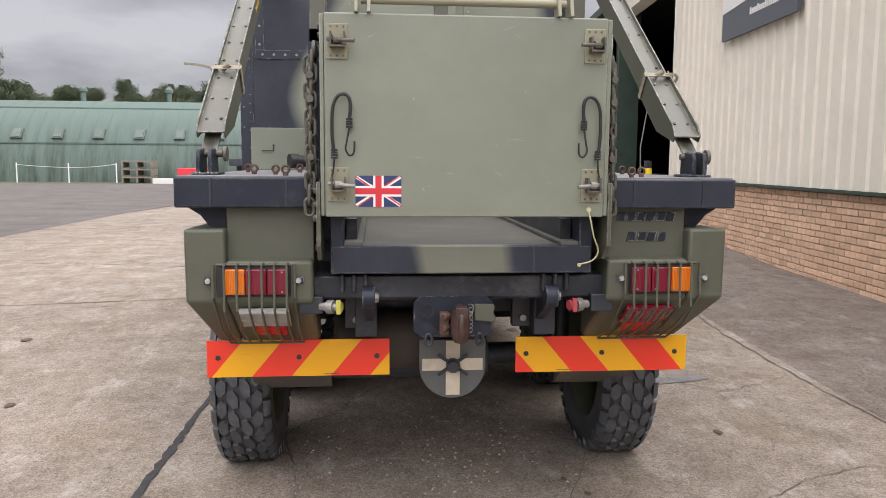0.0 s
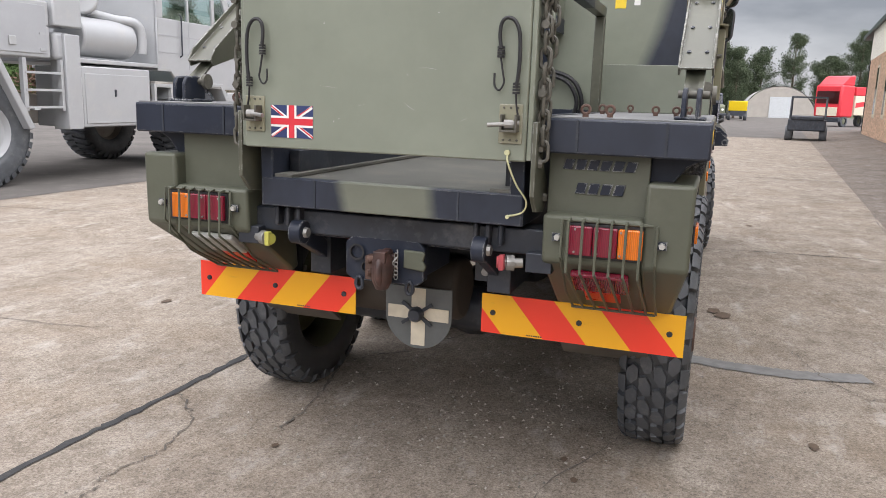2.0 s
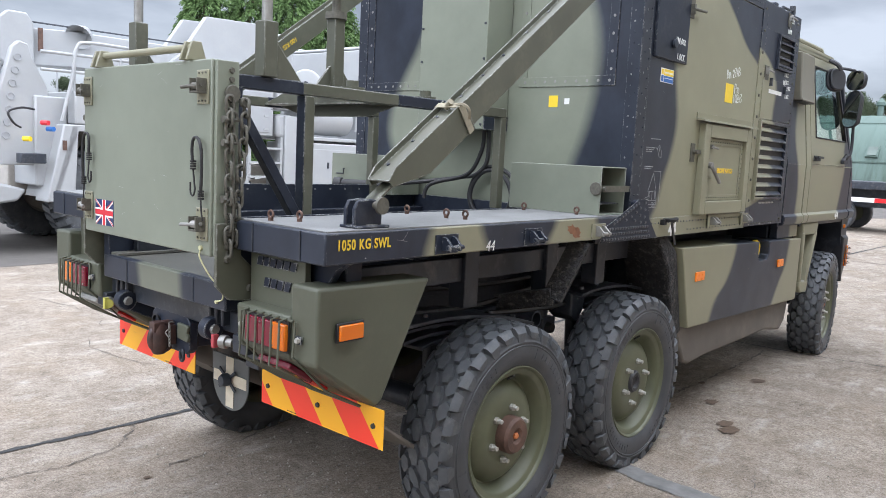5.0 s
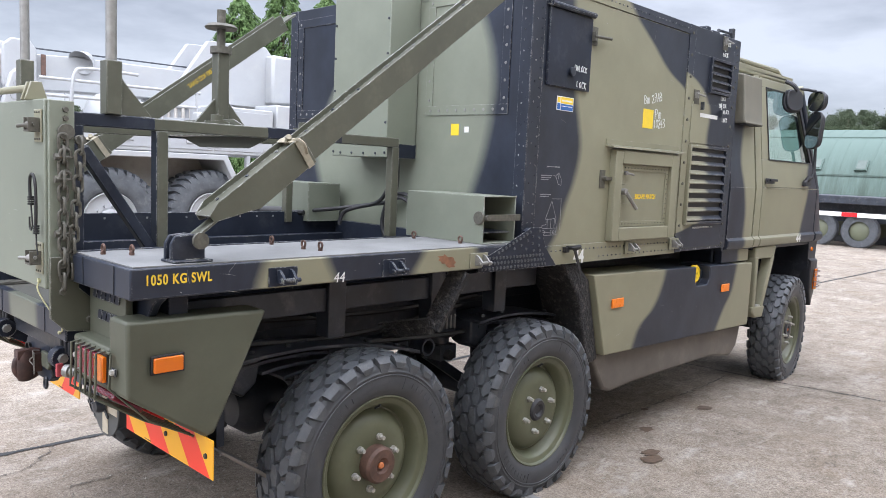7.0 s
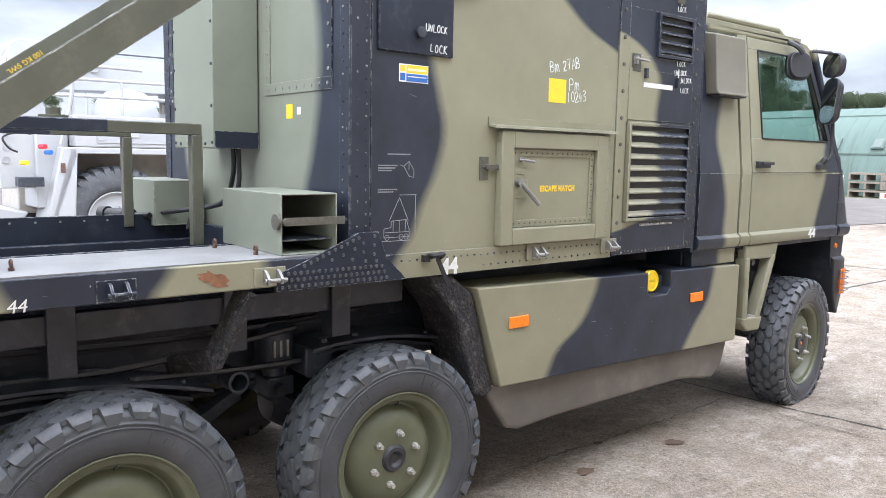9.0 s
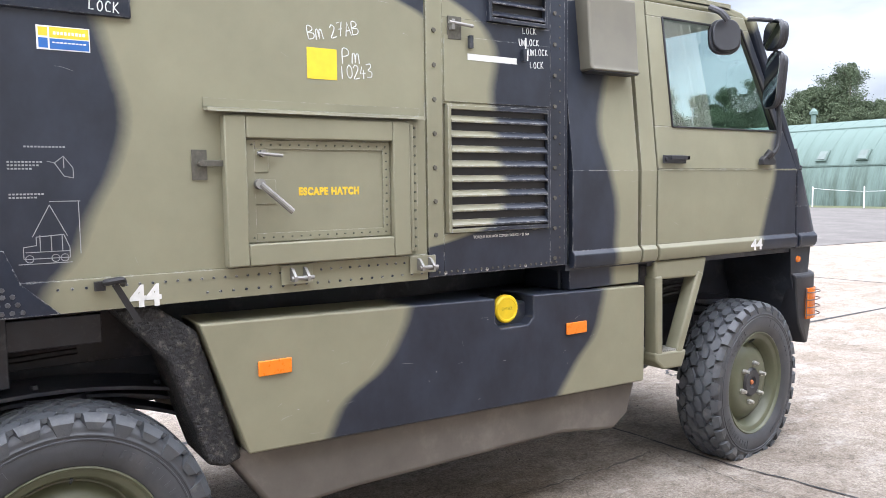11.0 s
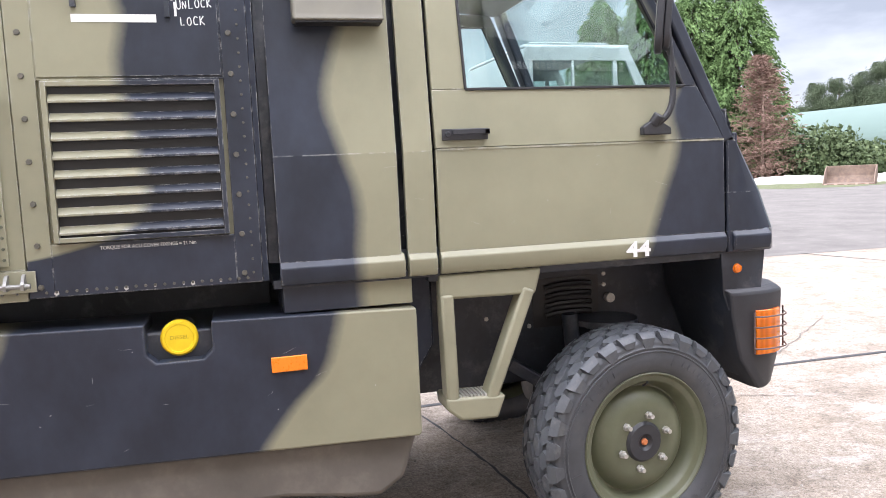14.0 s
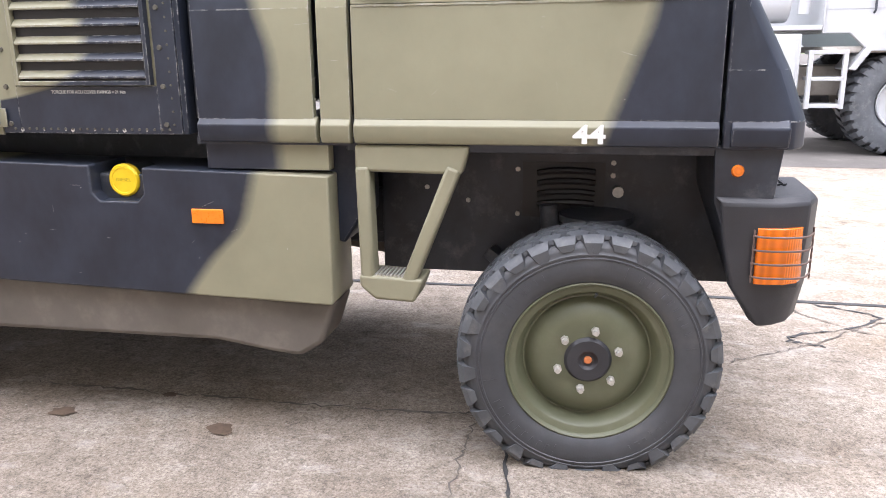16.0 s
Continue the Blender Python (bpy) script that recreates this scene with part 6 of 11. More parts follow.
for j, z in enumerate((1.219, 1.243, 1.267)):
    rivet_row(bm, (0.9985, 1.645 + 0.012 * (j % 2), z), (0.9985, 2.10 - 0.012 * j, z), 18, (1, 0, 0), 0.0085, 0.005)
for k in range(10):
    add_bolt(bm, (0.9985, 1.735 + 0.026 * k, 1.291 + 0.0101 * k), (1, 0, 0), 0.0085, 0.005)
for y, z in ((1.85, 1.305), (1.90, 1.32), (1.95, 1.34), (2.04, 1.385), (1.99, 1.36), (2.04, 1.35), (1.99, 1.325), (2.04, 1.315), (1.94, 1.30), (2.00, 1.29), (2.05, 1.288)):
    add_bolt(bm, (0.9985, y, z), (1, 0, 0), 0.0080, 0.005)
part("rivets", bm, M_RIVET, brace, "domed rivets rubbed bright")
bm = bm_new()
for y in (1.985, 2.025):
    rivet_row(bm, (BX1 + 0.004, y, 1.42), (BX1 + 0.004, y, 2.60), 26 if y > 2 else 13, (1, 0, 0))
rivet_row(bm, (BX1 + 0.004, 2.10, 2.60), (BX1 + 0.004, 3.50, 2.60), 36, (1, 0, 0))
rivet_row(bm, (BX1 + 0.006, 2.20, 1.272), (BX1 + 0.006, 3.50, 1.272), 34, (1, 0, 0))
rivet_row(bm, (BX1 + 0.006, 2.65, 1.225), (BX1 + 0.006, 3.50, 1.225), 20, (1, 0, 0))
part("rivets", bm, M_BLACK, box)
# cooling unit panel at the front of the box
AY0, AY1 = 3.535, 4.265
bm = bm_new()
add_box(bm, BX1 - 0.004, BX1 + 0.006, AY0, AY0 + 0.075, 1.205, BZ1)
add_box(bm, BX1 - 0.004, BX1 + 0.006, AY1 - 0.085, AY1, 1.205, BZ1)
add_box(bm, BX1 - 0.004, BX1 + 0.006, AY0 + 0.075, AY1 - 0.085, 1.205, 1.375)
add_box(bm, BX1 - 0.004, BX1 + 0.006, AY0 + 0.075, AY1 - 0.085, 1.895, 2.235)
add_box(bm, BX1 - 0.004, BX1 + 0.006, AY0 + 0.075, 3.835, 2.235, 2.47)
add_box(bm, BX1 - 0.004, BX1 + 0.006, 4.15, AY1 - 0.085, 2.235, 2.47)
add_box(bm, BX1 - 0.004, BX1 + 0.006, AY0 + 0.075, AY1 - 0.085, 2.47, BZ1)
acu = part("cooling_panel", bm, C_ACU, box, "bolted cooling-unit panel with two louvres", 0.0015, rest="panel_sheet")
bm = bm_new()
rivet_row(bm, (BX1 + 0.006, AY0 + 0.035, 1.24), (BX1 + 0.006, AY0 + 0.035, 2.58), 11, (1, 0, 0), 0.011, 0.006)
rivet_row(bm, (BX1 + 0.006, AY1 - 0.03, 1.24), (BX1 + 0.006, AY1 - 0.03, 2.58), 30, (1, 0, 0), 0.005)
rivet_row(bm, (BX1 + 0.006, AY1 - 0.06, 1.24), (BX1 + 0.006, AY1 - 0.06, 2.58), 11, (1, 0, 0), 0.011, 0.006)
rivet_row(bm, (BX1 + 0.006, AY0 + 0.05, 1.222), (BX1 + 0.006, AY1 - 0.05, 1.222), 22, (1, 0, 0), 0.006)
part("panel_bolts", bm, M_CHAIN, acu)
bm = bm_new()
for k in range(8):
    y = AY0 + 0.08 + 0.07 * k + 0.02 * (k % 3)
    add_cyl(bm, (BX1 + 0.007, y, 1.218), (BX1 + 0.0085, y, 1.218), 0.004 if k % 3 else 0.008, 5)
part("chipped_paint", bm, M_NUT, acu, "bare chipped spots along the lower edge")
part("end_strip", add_box(bm_new(), BX1 - 0.10, BX1 + 0.002, AY1 + 0.0005, BY1 + 0.006, 1.205, BZ1), M_BLACK, box, "black corner strip towards the cab", 0.002)
# raised cover plates of the panel
bm = bm_new()
add_box(bm, BX1 + 0.006, BX1 + 0.012, 3.615, 4.175, 1.905, 2.165)
part("cover_plate", bm, C_ACU, acu, "", 0.001)
bm = bm_new()
add_box(bm, BX1 + 0.0125, BX1 + 0.0135, 3.73, 3.985, 2.075, 2.100)
part("blank_label", bm, M_WHITE_MARK, acu, "blank white label strip")


def louvre(y0, y1, z0, z1, n, parent):
    # flat black sheet behind the slats, in place of the shade in the gaps
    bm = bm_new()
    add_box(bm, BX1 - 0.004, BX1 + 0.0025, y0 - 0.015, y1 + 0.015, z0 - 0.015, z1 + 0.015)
    back = part("louvre", bm, M_BLACK_RUB_SHADE, parent, "louvred air intake, a black sheet for the shade in its gaps")
    bm = bm_new()
    for a, b, c, d in ((y0 - 0.016, y0, z0 - 0.016, z1 + 0.016), (y1, y1 + 0.016, z0 - 0.016, z1 + 0.016), (y0, y1, z0 - 0.016, z0), (y0, y1, z1, z1 + 0.016)):
        add_box(bm, BX1 - 0.004, BX1 + 0.024, a, b, c, d)
    part("louvre_frame", bm, C_ACU, back, "", 0.0015)
    pitch = (z1 - z0) / n
    for i in range(n):
        z = z0 + pitch * i
        bm = bm_new()
        # folded slat: sloping blade with a rounded front lip
        pts = [(BX1 + 0.003, z + pitch * 0.58), (BX1 + 0.004, z + pitch * 0.62), (BX1 + 0.020, z + pitch * 0.34), (BX1 + 0.024, z + pitch * 0.26), (BX1 + 0.024, z + pitch * 0.16), (BX1 + 0.020, z + pitch * 0.13), (BX1 + 0.016, z + pitch * 0.30)]
        add_prism(bm, pts, "y", y0 + 0.002, y1 - 0.002)
        part("slat", bm, C_ACU, back)


louvre(3.640, 4.150, 1.395, 1.875, 8, acu)
louvre(3.850, 4.135, 2.255, 2.450, 4, acu)
bm = bm_new()
add_box(bm, BX1 + 0.006, BX1 + 0.0155, 3.625, 4.165, 1.888, 1.898)
part("drip_strip", bm, C_ACU, acu)
lettering("torque_note", "TORQUE FOR ACU COVER FIXINGS = 21 Nm", 0.017, M_WHITE_MARK, acu, on_side(BX1 + 0.0072, 3.755, 1.350), "small white stencilled note", width=0.30)
for txt, y, z in (("LOCK", 4.02, 2.205), ("UNLOCK", 4.0, 2.155), ("UNLOCK", 4.05, 2.118), ("LOCK", 4.06, 2.065), ("UNLOCK", 4.0, 2.56), ("LOCK", 4.0, 2.49)):
    pen_note(txt, 0.026, acu, on_side(BX1 + 0.0125, y, z, 3), width=0.075 if txt == "LOCK" else 0.11, r=0.0018)
for y, z in ((4.035, 2.145), (4.045, 2.095), (4.03, 2.525)):
    bm = bm_new()
    add_prism(bm, [(y - 0.004, z), (y + 0.004, z), (y + 0.004, z + 0.045), (y - 0.004, z + 0.045)], "x", BX1 + 0.0125, BX1 + 0.0132)
    part("hand_arrow", bm, M_CHALK, acu)
for y, z in ((3.67, 2.20), (4.03, 2.585)):
    bm = bm_new()
    add_box(bm, BX1 + 0.006, BX1 + 0.014, y - 0.035, y + 0.03, z - 0.05, z + 0.04)
    h = part("panel_catch", bm, M_CHAIN, acu, "small steel catch", 0.001)
    bm = bm_new()
    add_cyl(bm, (BX1 + 0.03, y - 0.04, z + 0.012), (BX1 + 0.03, y + 0.075, z + 0.006), 0.007, 8)
    add_box(bm, BX1 + 0.014, BX1 + 0.035, y - 0.03, y - 0.015, z - 0.015, z + 0.025)
    part("catch_pin", bm, M_STEEL, h)
for y, z in ((3.74, 2.15), (4.02, 2.12)):
    bm = bm_new()
    add_box(bm, BX1 + 0.012, BX1 + 0.03, y - 0.008, y + 0.008, z - 0.03, z + 0.02)
    part("toggle", bm, M_CHASSIS, acu)

# lugs, hasps and a handle along the roof edge of the panel
for y, w, h in ((3.80, 0.06, 0.035), (3.90, 0.10, 0.022), (4.10, 0.05, 0.030)):
    part("roof_lug", add_box(bm_new(), BX1 - 0.09, BX1 - 0.02, y, y + w, BZ1 + 0.001, BZ1 + h), M_BLACK, truck, "", 0.004)
bm = add_tube(bm_new(), [(BX1 - 0.05, 4.02, BZ1), (BX1 - 0.05, 4.03, BZ1 + 0.045), (BX1 - 0.05, 4.24, BZ1 + 0.05)], 0.009, 8)
add_box(bm, BX1 - 0.065, BX1 - 0.035, 4.225, 4.26, BZ1 + 0.02, BZ1 + 0.085)
part("roof_handle", bm, M_CHASSIS, truck, "small black handle on the roof edge")

# escape hatch
HY0, HY1, HZ0, HZ1 = 2.715, 3.435, 1.305, 1.815
bm = bm_new()
fw = 0.075
for a, b, c, d in ((HY0, HY0 + fw, HZ0, HZ1), (HY1 - fw, HY1, HZ0, HZ1), (HY0 + fw, HY1 - fw, HZ0, HZ0 + fw), (HY0 + fw, HY1 - fw, HZ1 - fw, HZ1)):
    add_box(bm, BX1 - 0.002, BX1 + 0.040, a, b, c, d)
hatch = part("escape_hatch", bm, M_GREEN, box, "olive escape hatch with a riveted frame", 0.005, rest="hatch_frame")
bm = bm_new()
add_box(bm, BX1, BX1 + 0.012, HY0 + fw, HY1 - fw, HZ0 + fw, HZ1 - fw)
part("hatch_panel", bm, M_GREEN_P, hatch)
bm = bm_new()
iy0, iy1, iz0, iz1 = HY0 + fw + 0.005, HY1 - fw - 0.005, HZ0 + fw + 0.005, HZ1 - fw - 0.005
for a, b, c, d in ((iy0, iy0 + 0.03, iz0, iz1), (iy1 - 0.03, iy1, iz0, iz1), (iy0 + 0.03, iy1 - 0.03, iz0, iz0 + 0.03), (iy0 + 0.03, iy1 - 0.03, iz1 - 0.03, iz1)):
    add_box(bm, BX1 + 0.0125, BX1 + 0.018, a, b, c, d)
part("inner_frame", bm, M_GREEN_P, hatch, "", 0.001)
bm = bm_new()
rivet_row(bm, (BX1 + 0.018, iy0 + 0.02, iz0 + 0.015), (BX1 + 0.018, iy1 - 0.02, iz0 + 0.015), 16, (1, 0, 0), 0.004)
rivet_row(bm, (BX1 + 0.018, iy0 + 0.02, iz1 - 0.015), (BX1 + 0.018, iy1 - 0.02, iz1 - 0.015), 16, (1, 0, 0), 0.004)
rivet_row(bm, (BX1 + 0.018, iy1 - 0.015, iz0 + 0.04), (BX1 + 0.018, iy1 - 0.015, iz1 - 0.04), 10, (1, 0, 0), 0.004)
part("rivets", bm, M_OLIVE_DK, hatch)
bm = bm_new()
add_box(bm, BX1 - 0.001, BX1 + 0.010, HY1 + 0.004, HY1 + 0.05, HZ0 + 0.01, HZ1 + 0.005)
add_cyl(bm, (BX1 + 0.02, HY1 + 0.012, HZ0 + 0.02), (BX1 + 0.02, HY1 + 0.012, HZ1 - 0.01), 0.012, 10)
part("hatch_hinge", bm, M_GREEN_P, hatch, "", 0.001)
bm = bm_new()
rivet_row(bm, (BX1 + 0.010, HY1 + 0.038, HZ0 + 0.03), (BX1 + 0.010, HY1 + 0.038, HZ1 - 0.02), 14, (1, 0, 0), 0.006)
part("rivets", bm, M_OLIVE_DK, hatch)
bm = bm_new()
add_prism(bm, [(BX1 - 0.001, 1.842), (BX1 + 0.05, 1.836), (BX1 + 0.052, 1.825), (BX1 + 0.004, 1.832)], "y", 2.66, 3.50)
add_box(bm, BX1 - 0.001, BX1 + 0.006, 2.66, 3.50, 1.842, 1.872)
part("rain_gutter", bm, M_GREEN_P, hatch, "narrow rain gutter above the hatch")
bm = bm_new()
add_box(bm, BX1 + 0.012, BX1 + 0.0165, 2.81, 2.875, 1.625, 1.73)
add_box(bm, BX1 + 0.012, BX1 + 0.0165, 2.79, 2.90, 1.515, 1.60)
lk = part("hatch_lock", bm, M_GREEN_P, hatch, "steel latch and lever handle", 0.002)
bm = bm_new()
add_cyl(bm, (BX1 + 0.016, 2.835, 1.585), (BX1 + 0.045, 2.835, 1.585), 0.018, 14)
add_cyl(bm, (BX1 + 0.04, 2.835, 1.585), (BX1 + 0.05, 2.945, 1.488), 0.011, 10)
part("lever", bm, M_STEEL, lk)
bm = bm_new()
add_cyl(bm, (BX1 + 0.016, 2.85, 1.69), (BX1 + 0.035, 2.85, 1.69), 0.012, 10)
add_cyl(bm, (BX1 + 0.03, 2.83, 1.69), (BX1 + 0.035, 2.92, 1.682), 0.006, 8)
part("latch_pin", bm, M_STEEL, lk)
bm = bm_new()
add_box(bm, BX1, BX1 + 0.006, 2.615, 2.665, 1.60, 1.70)
add_cyl(bm, (BX1 + 0.006, 2.645, 1.655), (BX1 + 0.03, 2.645, 1.655), 0.012, 8)
add_box(bm, BX1 + 0.012, BX1 + 0.02, 2.65, 2.72, 1.645, 1.665)
part("hasp", bm, M_CHAIN, hatch, "", 0.001)
lettering("hatch_lettering", "ESCAPE HATCH", 0.036, M_YEL_PAINT, hatch, on_side(BX1 + 0.0124, 2.985, 1.545), "yellow stencilled words", width=0.24, bold=0.0022, space=1.15)

# upper side locker, stickers and pen notes
bm = bm_new()
add_box(bm, BX1, BX1 + 0.014, 2.075, 2.445, 2.10, 2.475)
lock = part("side_locker_door", bm, M_BLACK, box, "black locker door with chipped edges", 0.004)
bm = bm_new()
add_cyl(bm, (BX1 + 0.02, 2.07, 2.49), (BX1 + 0.02, 2.45, 2.49), 0.014, 10)
add_box(bm, BX1, BX1 + 0.02, 2.06, 2.46, 2.485, 2.505)
part("locker_hinge", bm, M_BLACK, lock)
bm = bm_new()
add_lathe(bm, [(0.012, 0.0), (0.022, 0.004), (0.022, 0.016), (0.0, 0.02)], (BX1 + 0.014, 2.27, 2.185), (1, 0, 0), 14)
part("locker_knob", bm, M_CHASSIS, lock)
bm = bm_new()
add_box(bm, BX1 + 0.004, BX1 + 0.010, 2.36, 2.50, 2.345, 2.44)
add_cyl(bm, (BX1 + 0.03, 2.44, 2.385), (BX1 + 0.03, 2.60, 2.395), 0.008, 8)
add_box(bm, BX1 + 0.01, BX1 + 0.035, 2.44, 2.46, 2.36, 2.41)
part("locker_catch", bm, M_CHAIN, lock, "", 0.001)
pen_note("UNLOCK", 0.028, lock, on_side(BX1 + 0.0142, 2.30, 2.195, -2), width=0.11)
pen_note("LOCK", 0.030, lock, on_side(BX1 + 0.0142, 2.325, 2.115, -2), width=0.085)
bm = bm_new()
add_box(bm, BX1 + 0.0005, BX1 + 0.0015, 2.180, 2.325, 1.988, 2.058)
st = part("warning_sticker", bm, M_STICK_W, box, "yellow, white and blue warning sticker")
for nm, a, b, c, d, mt in (("yellow_field", 2.215, 2.322, 2.024, 2.055, M_STICK_Y), ("blue_field", 2.215, 2.322, 1.991, 2.021, M_STICK_B), ("blue_roundel", 2.185, 2.210, 1.993, 2.022, M_STICK_B), ("yellow_sign", 2.185, 2.210, 2.028, 2.053, M_STICK_Y)):
    bm = add_box(bm_new(), BX1 + 0.0018, BX1 + 0.0022, a, b, c, d)
    part(nm, bm, mt, st)
bm = bm_new()
for k in range(9):
    add_box(bm, BX1 + 0.0024, BX1 + 0.0026, 2.225 + k * 0.01, 2.232 + k * 0.01, 2.033, 2.042)
    add_box(bm, BX1 + 0.0024, BX1 + 0.0026, 2.222 + k * 0.0105, 2.230 + k * 0.0105, 2.008, 2.012)
part("print_bars", bm, M_STICK_W, st)
bm = add_box(bm_new(), BX1 + 0.0005, BX1 + 0.0014, 3.035, 3.152, 1.958, 2.068)
part("yellow_square", bm, M_STICK_Y, box, "plain yellow square sticker")
pen_note("BM 27AB", 0.050, box, on_side(BX1 + 0.0005, 3.045, 2.092, 11), "white pen note", 0.20)
pen_note("PM", 0.050, box, on_side(BX1 + 0.0005, 3.175, 2.02, 2), "", 0.068)
pen_note("10243", 0.046, box, on_side(BX1 + 0.0005, 3.168, 1.963, 6), "", 0.128)
# lifting diagram stencilled in thin white lines
bm = bm_new()
def ln(a, b, w=0.0025):
    add_beam(bm, (BX1 + 0.0008, *a), (BX1 + 0.0008, *b), w, 0.0006, (1, 0, 0))
for a, b in (((2.10, 1.355), (2.245, 1.355)), ((2.115, 1.37), (2.115, 1.405)), ((2.115, 1.405), (2.15, 1.41)), ((2.15, 1.41), (2.15, 1.435)), ((2.15, 1.435), (2.225, 1.44)), ((2.225, 1.44), (2.24, 1.40)), ((2.24, 1.40), (2.24, 1.37)), ((2.115, 1.37), (2.24, 1.37)),
             ((2.19, 1.53), (2.14, 1.435)), ((2.19, 1.53), (2.235, 1.435)), ((2.27, 1.38), (2.27, 1.54)), ((2.19, 1.54), (2.275, 1.54)), ((2.16, 1.44), (2.16, 1.39)), ((2.19, 1.44), (2.19, 1.39)), ((2.22, 1.44), (2.22, 1.39)), ((2.12, 1.39), (2.24, 1.39)),
             ((2.21, 1.655), (2.235, 1.675)), ((2.235, 1.675), (2.26, 1.64)), ((2.21, 1.655), (2.235, 1.615)), ((2.235, 1.615), (2.26, 1.61)), ((2.26, 1.64), (2.26, 1.61)), ((2.235, 1.675), (2.235, 1.64)), ((2.19, 1.66), (2.21, 1.655))):
    ln(a, b)
for yc in (2.13, 2.20, 2.225):
    pts = [(BX1 + 0.0008, yc + 0.011 * math.cos(a), 1.37 + 0.011 * math.sin(a)) for a in [2 * math.pi * k / 12 for k in range(12)]]
    add_tube(bm, pts, 0.0013, 4, closed=True)
for z, y0, n in ((1.70, 2.13, 12), (1.655, 2.085, 10), (1.645, 2.085, 9), (1.635, 2.085, 7), (1.56, 2.085, 10), (1.55, 2.085, 8)):
    for k in range(n):
        add_box(bm, BX1 + 0.0004, BX1 + 0.001, y0 + k * 0.0095, y0 + k * 0.0095 + 0.0065, z, z + 0.005)
part("lifting_diagram", bm, surface("faded_stencil", (0.30, 0.31, 0.32), 0.6, vary=0.3, scale=40, bump=0.0), box, "thin white lifting diagram with small print")

# rear wall of the box
bm = bm_new()
add_box(bm, BX0 + 0.07, BX1 - 0.06, BY0 - 0.001, BY0 + 0.007, 1.30, BZ1 - 0.06)
part("rear_skin", bm, C_REAR, box, "camouflaged rear sheet of the box", 0.001)
bm = bm_new()
for a, b in ((BX0, BX0 + 0.075), (BX1 - 0.065, BX1 + 0.0035)):
    add_box(bm, a, b, BY0 - 0.006, BY0 + 0.006, 1.24, BZ1)
add_box(bm, BX0 + 0.0755, BX1 - 0.0655, BY0 - 0.006, BY0 + 0.006, BZ1 - 0.07, BZ1)
part("rear_corner_strip", bm, C_REAR, box, "dark riveted rear corner strips", 0.002)
bm = bm_new()
for a, b, c, d in ((0.255, 0.83, 1.95, 2.00), (0.255, 0.83, 2.52, 2.57), (0.255, 0.305, 2.00, 2.52), (0.78, 0.83, 2.00, 2.52), (-0.93, -0.35, 1.95, 2.00), (-0.93, -0.35, 2.52, 2.57), (-0.93, -0.88, 2.0, 2.52), (-0.40, -0.35, 2.0, 2.52)):
    add_box(bm, a, b, BY0 - 0.007, BY0 - 0.001, c, d)
wf = part("panel_frame", bm, C_REAR, box, "screwed frame of a rear access panel", 0.001)
bm = bm_new()
for x0, x1 in ((0.255, 0.83), (-0.93, -0.35)):
    rivet_row(bm, (x0 + 0.04, BY0 - 0.007, 1.975), (x1 - 0.03, BY0 - 0.007, 1.975), 9, (0, -1, 0), 0.009, 0.003)
    rivet_row(bm, (x0 + 0.025, BY0 - 0.007, 2.03), (x0 + 0.025, BY0 - 0.007, 2.54), 6, (0, -1, 0), 0.009, 0.003)
    rivet_row(bm, (x1 - 0.025, BY0 - 0.007, 2.03), (x1 - 0.025, BY0 - 0.007, 2.54), 7, (0, -1, 0), 0.009, 0.003)
part("frame_screws", bm, M_STEEL, wf)
bm = bm_new()
for x in (BX1 - 0.04, BX1 - 0.012, BX0 + 0.02, BX0 + 0.055):
    rivet_row(bm, (x, BY0 - 0.006, 1.45), (x, BY0 - 0.006, 2.60), 24 if x in (BX1 - 0.04, BX0 + 0.055) else 11, (0, -1, 0), 0.005)
part("rivets", bm, M_BLACK, box)
# filter unit on the rear wall
bm = bm_new()
add_box(bm, -0.28, 0.19, 1.735, BY0 - 0.008, 1.715, 2.66)
unit = part("filter_unit", bm, M_OLIVE_REAR_LIGHT, box, "tall olive filter unit with screws along its edges", 0.004)
bm = bm_new()
add_box(bm, 0.186, 0.194, 1.74, BY0 - 0.008, 1.715, 1.79)
part("unit_skirt", bm, M_BLACK, unit)
bm = bm_new()
for z in (1.74, 1.90, 2.08, 2.26, 2.44, 2.60):
    for x in (-0.265, 0.175):
        add_bolt(bm, (x, 1.735, z), (0, -1, 0), 0.008, 0.005)
for x in (-0.20, -0.10, 0.0, 0.10):
    add_bolt(bm, (x, 1.735, 1.735), (0, -1, 0), 0.008, 0.005)
part("unit_screws", bm, M_CHASSIS, unit)
bm = bm_new()
add_tube(bm, [(0.03 + 0.015 * math.cos(a), 1.728, 1.80 + 0.015 * math.sin(a)) for a in [2 * math.pi * k / 12 for k in range(12)]], 0.005, 6, closed=True)
part("eye_bolt", bm, M_RUST, unit)
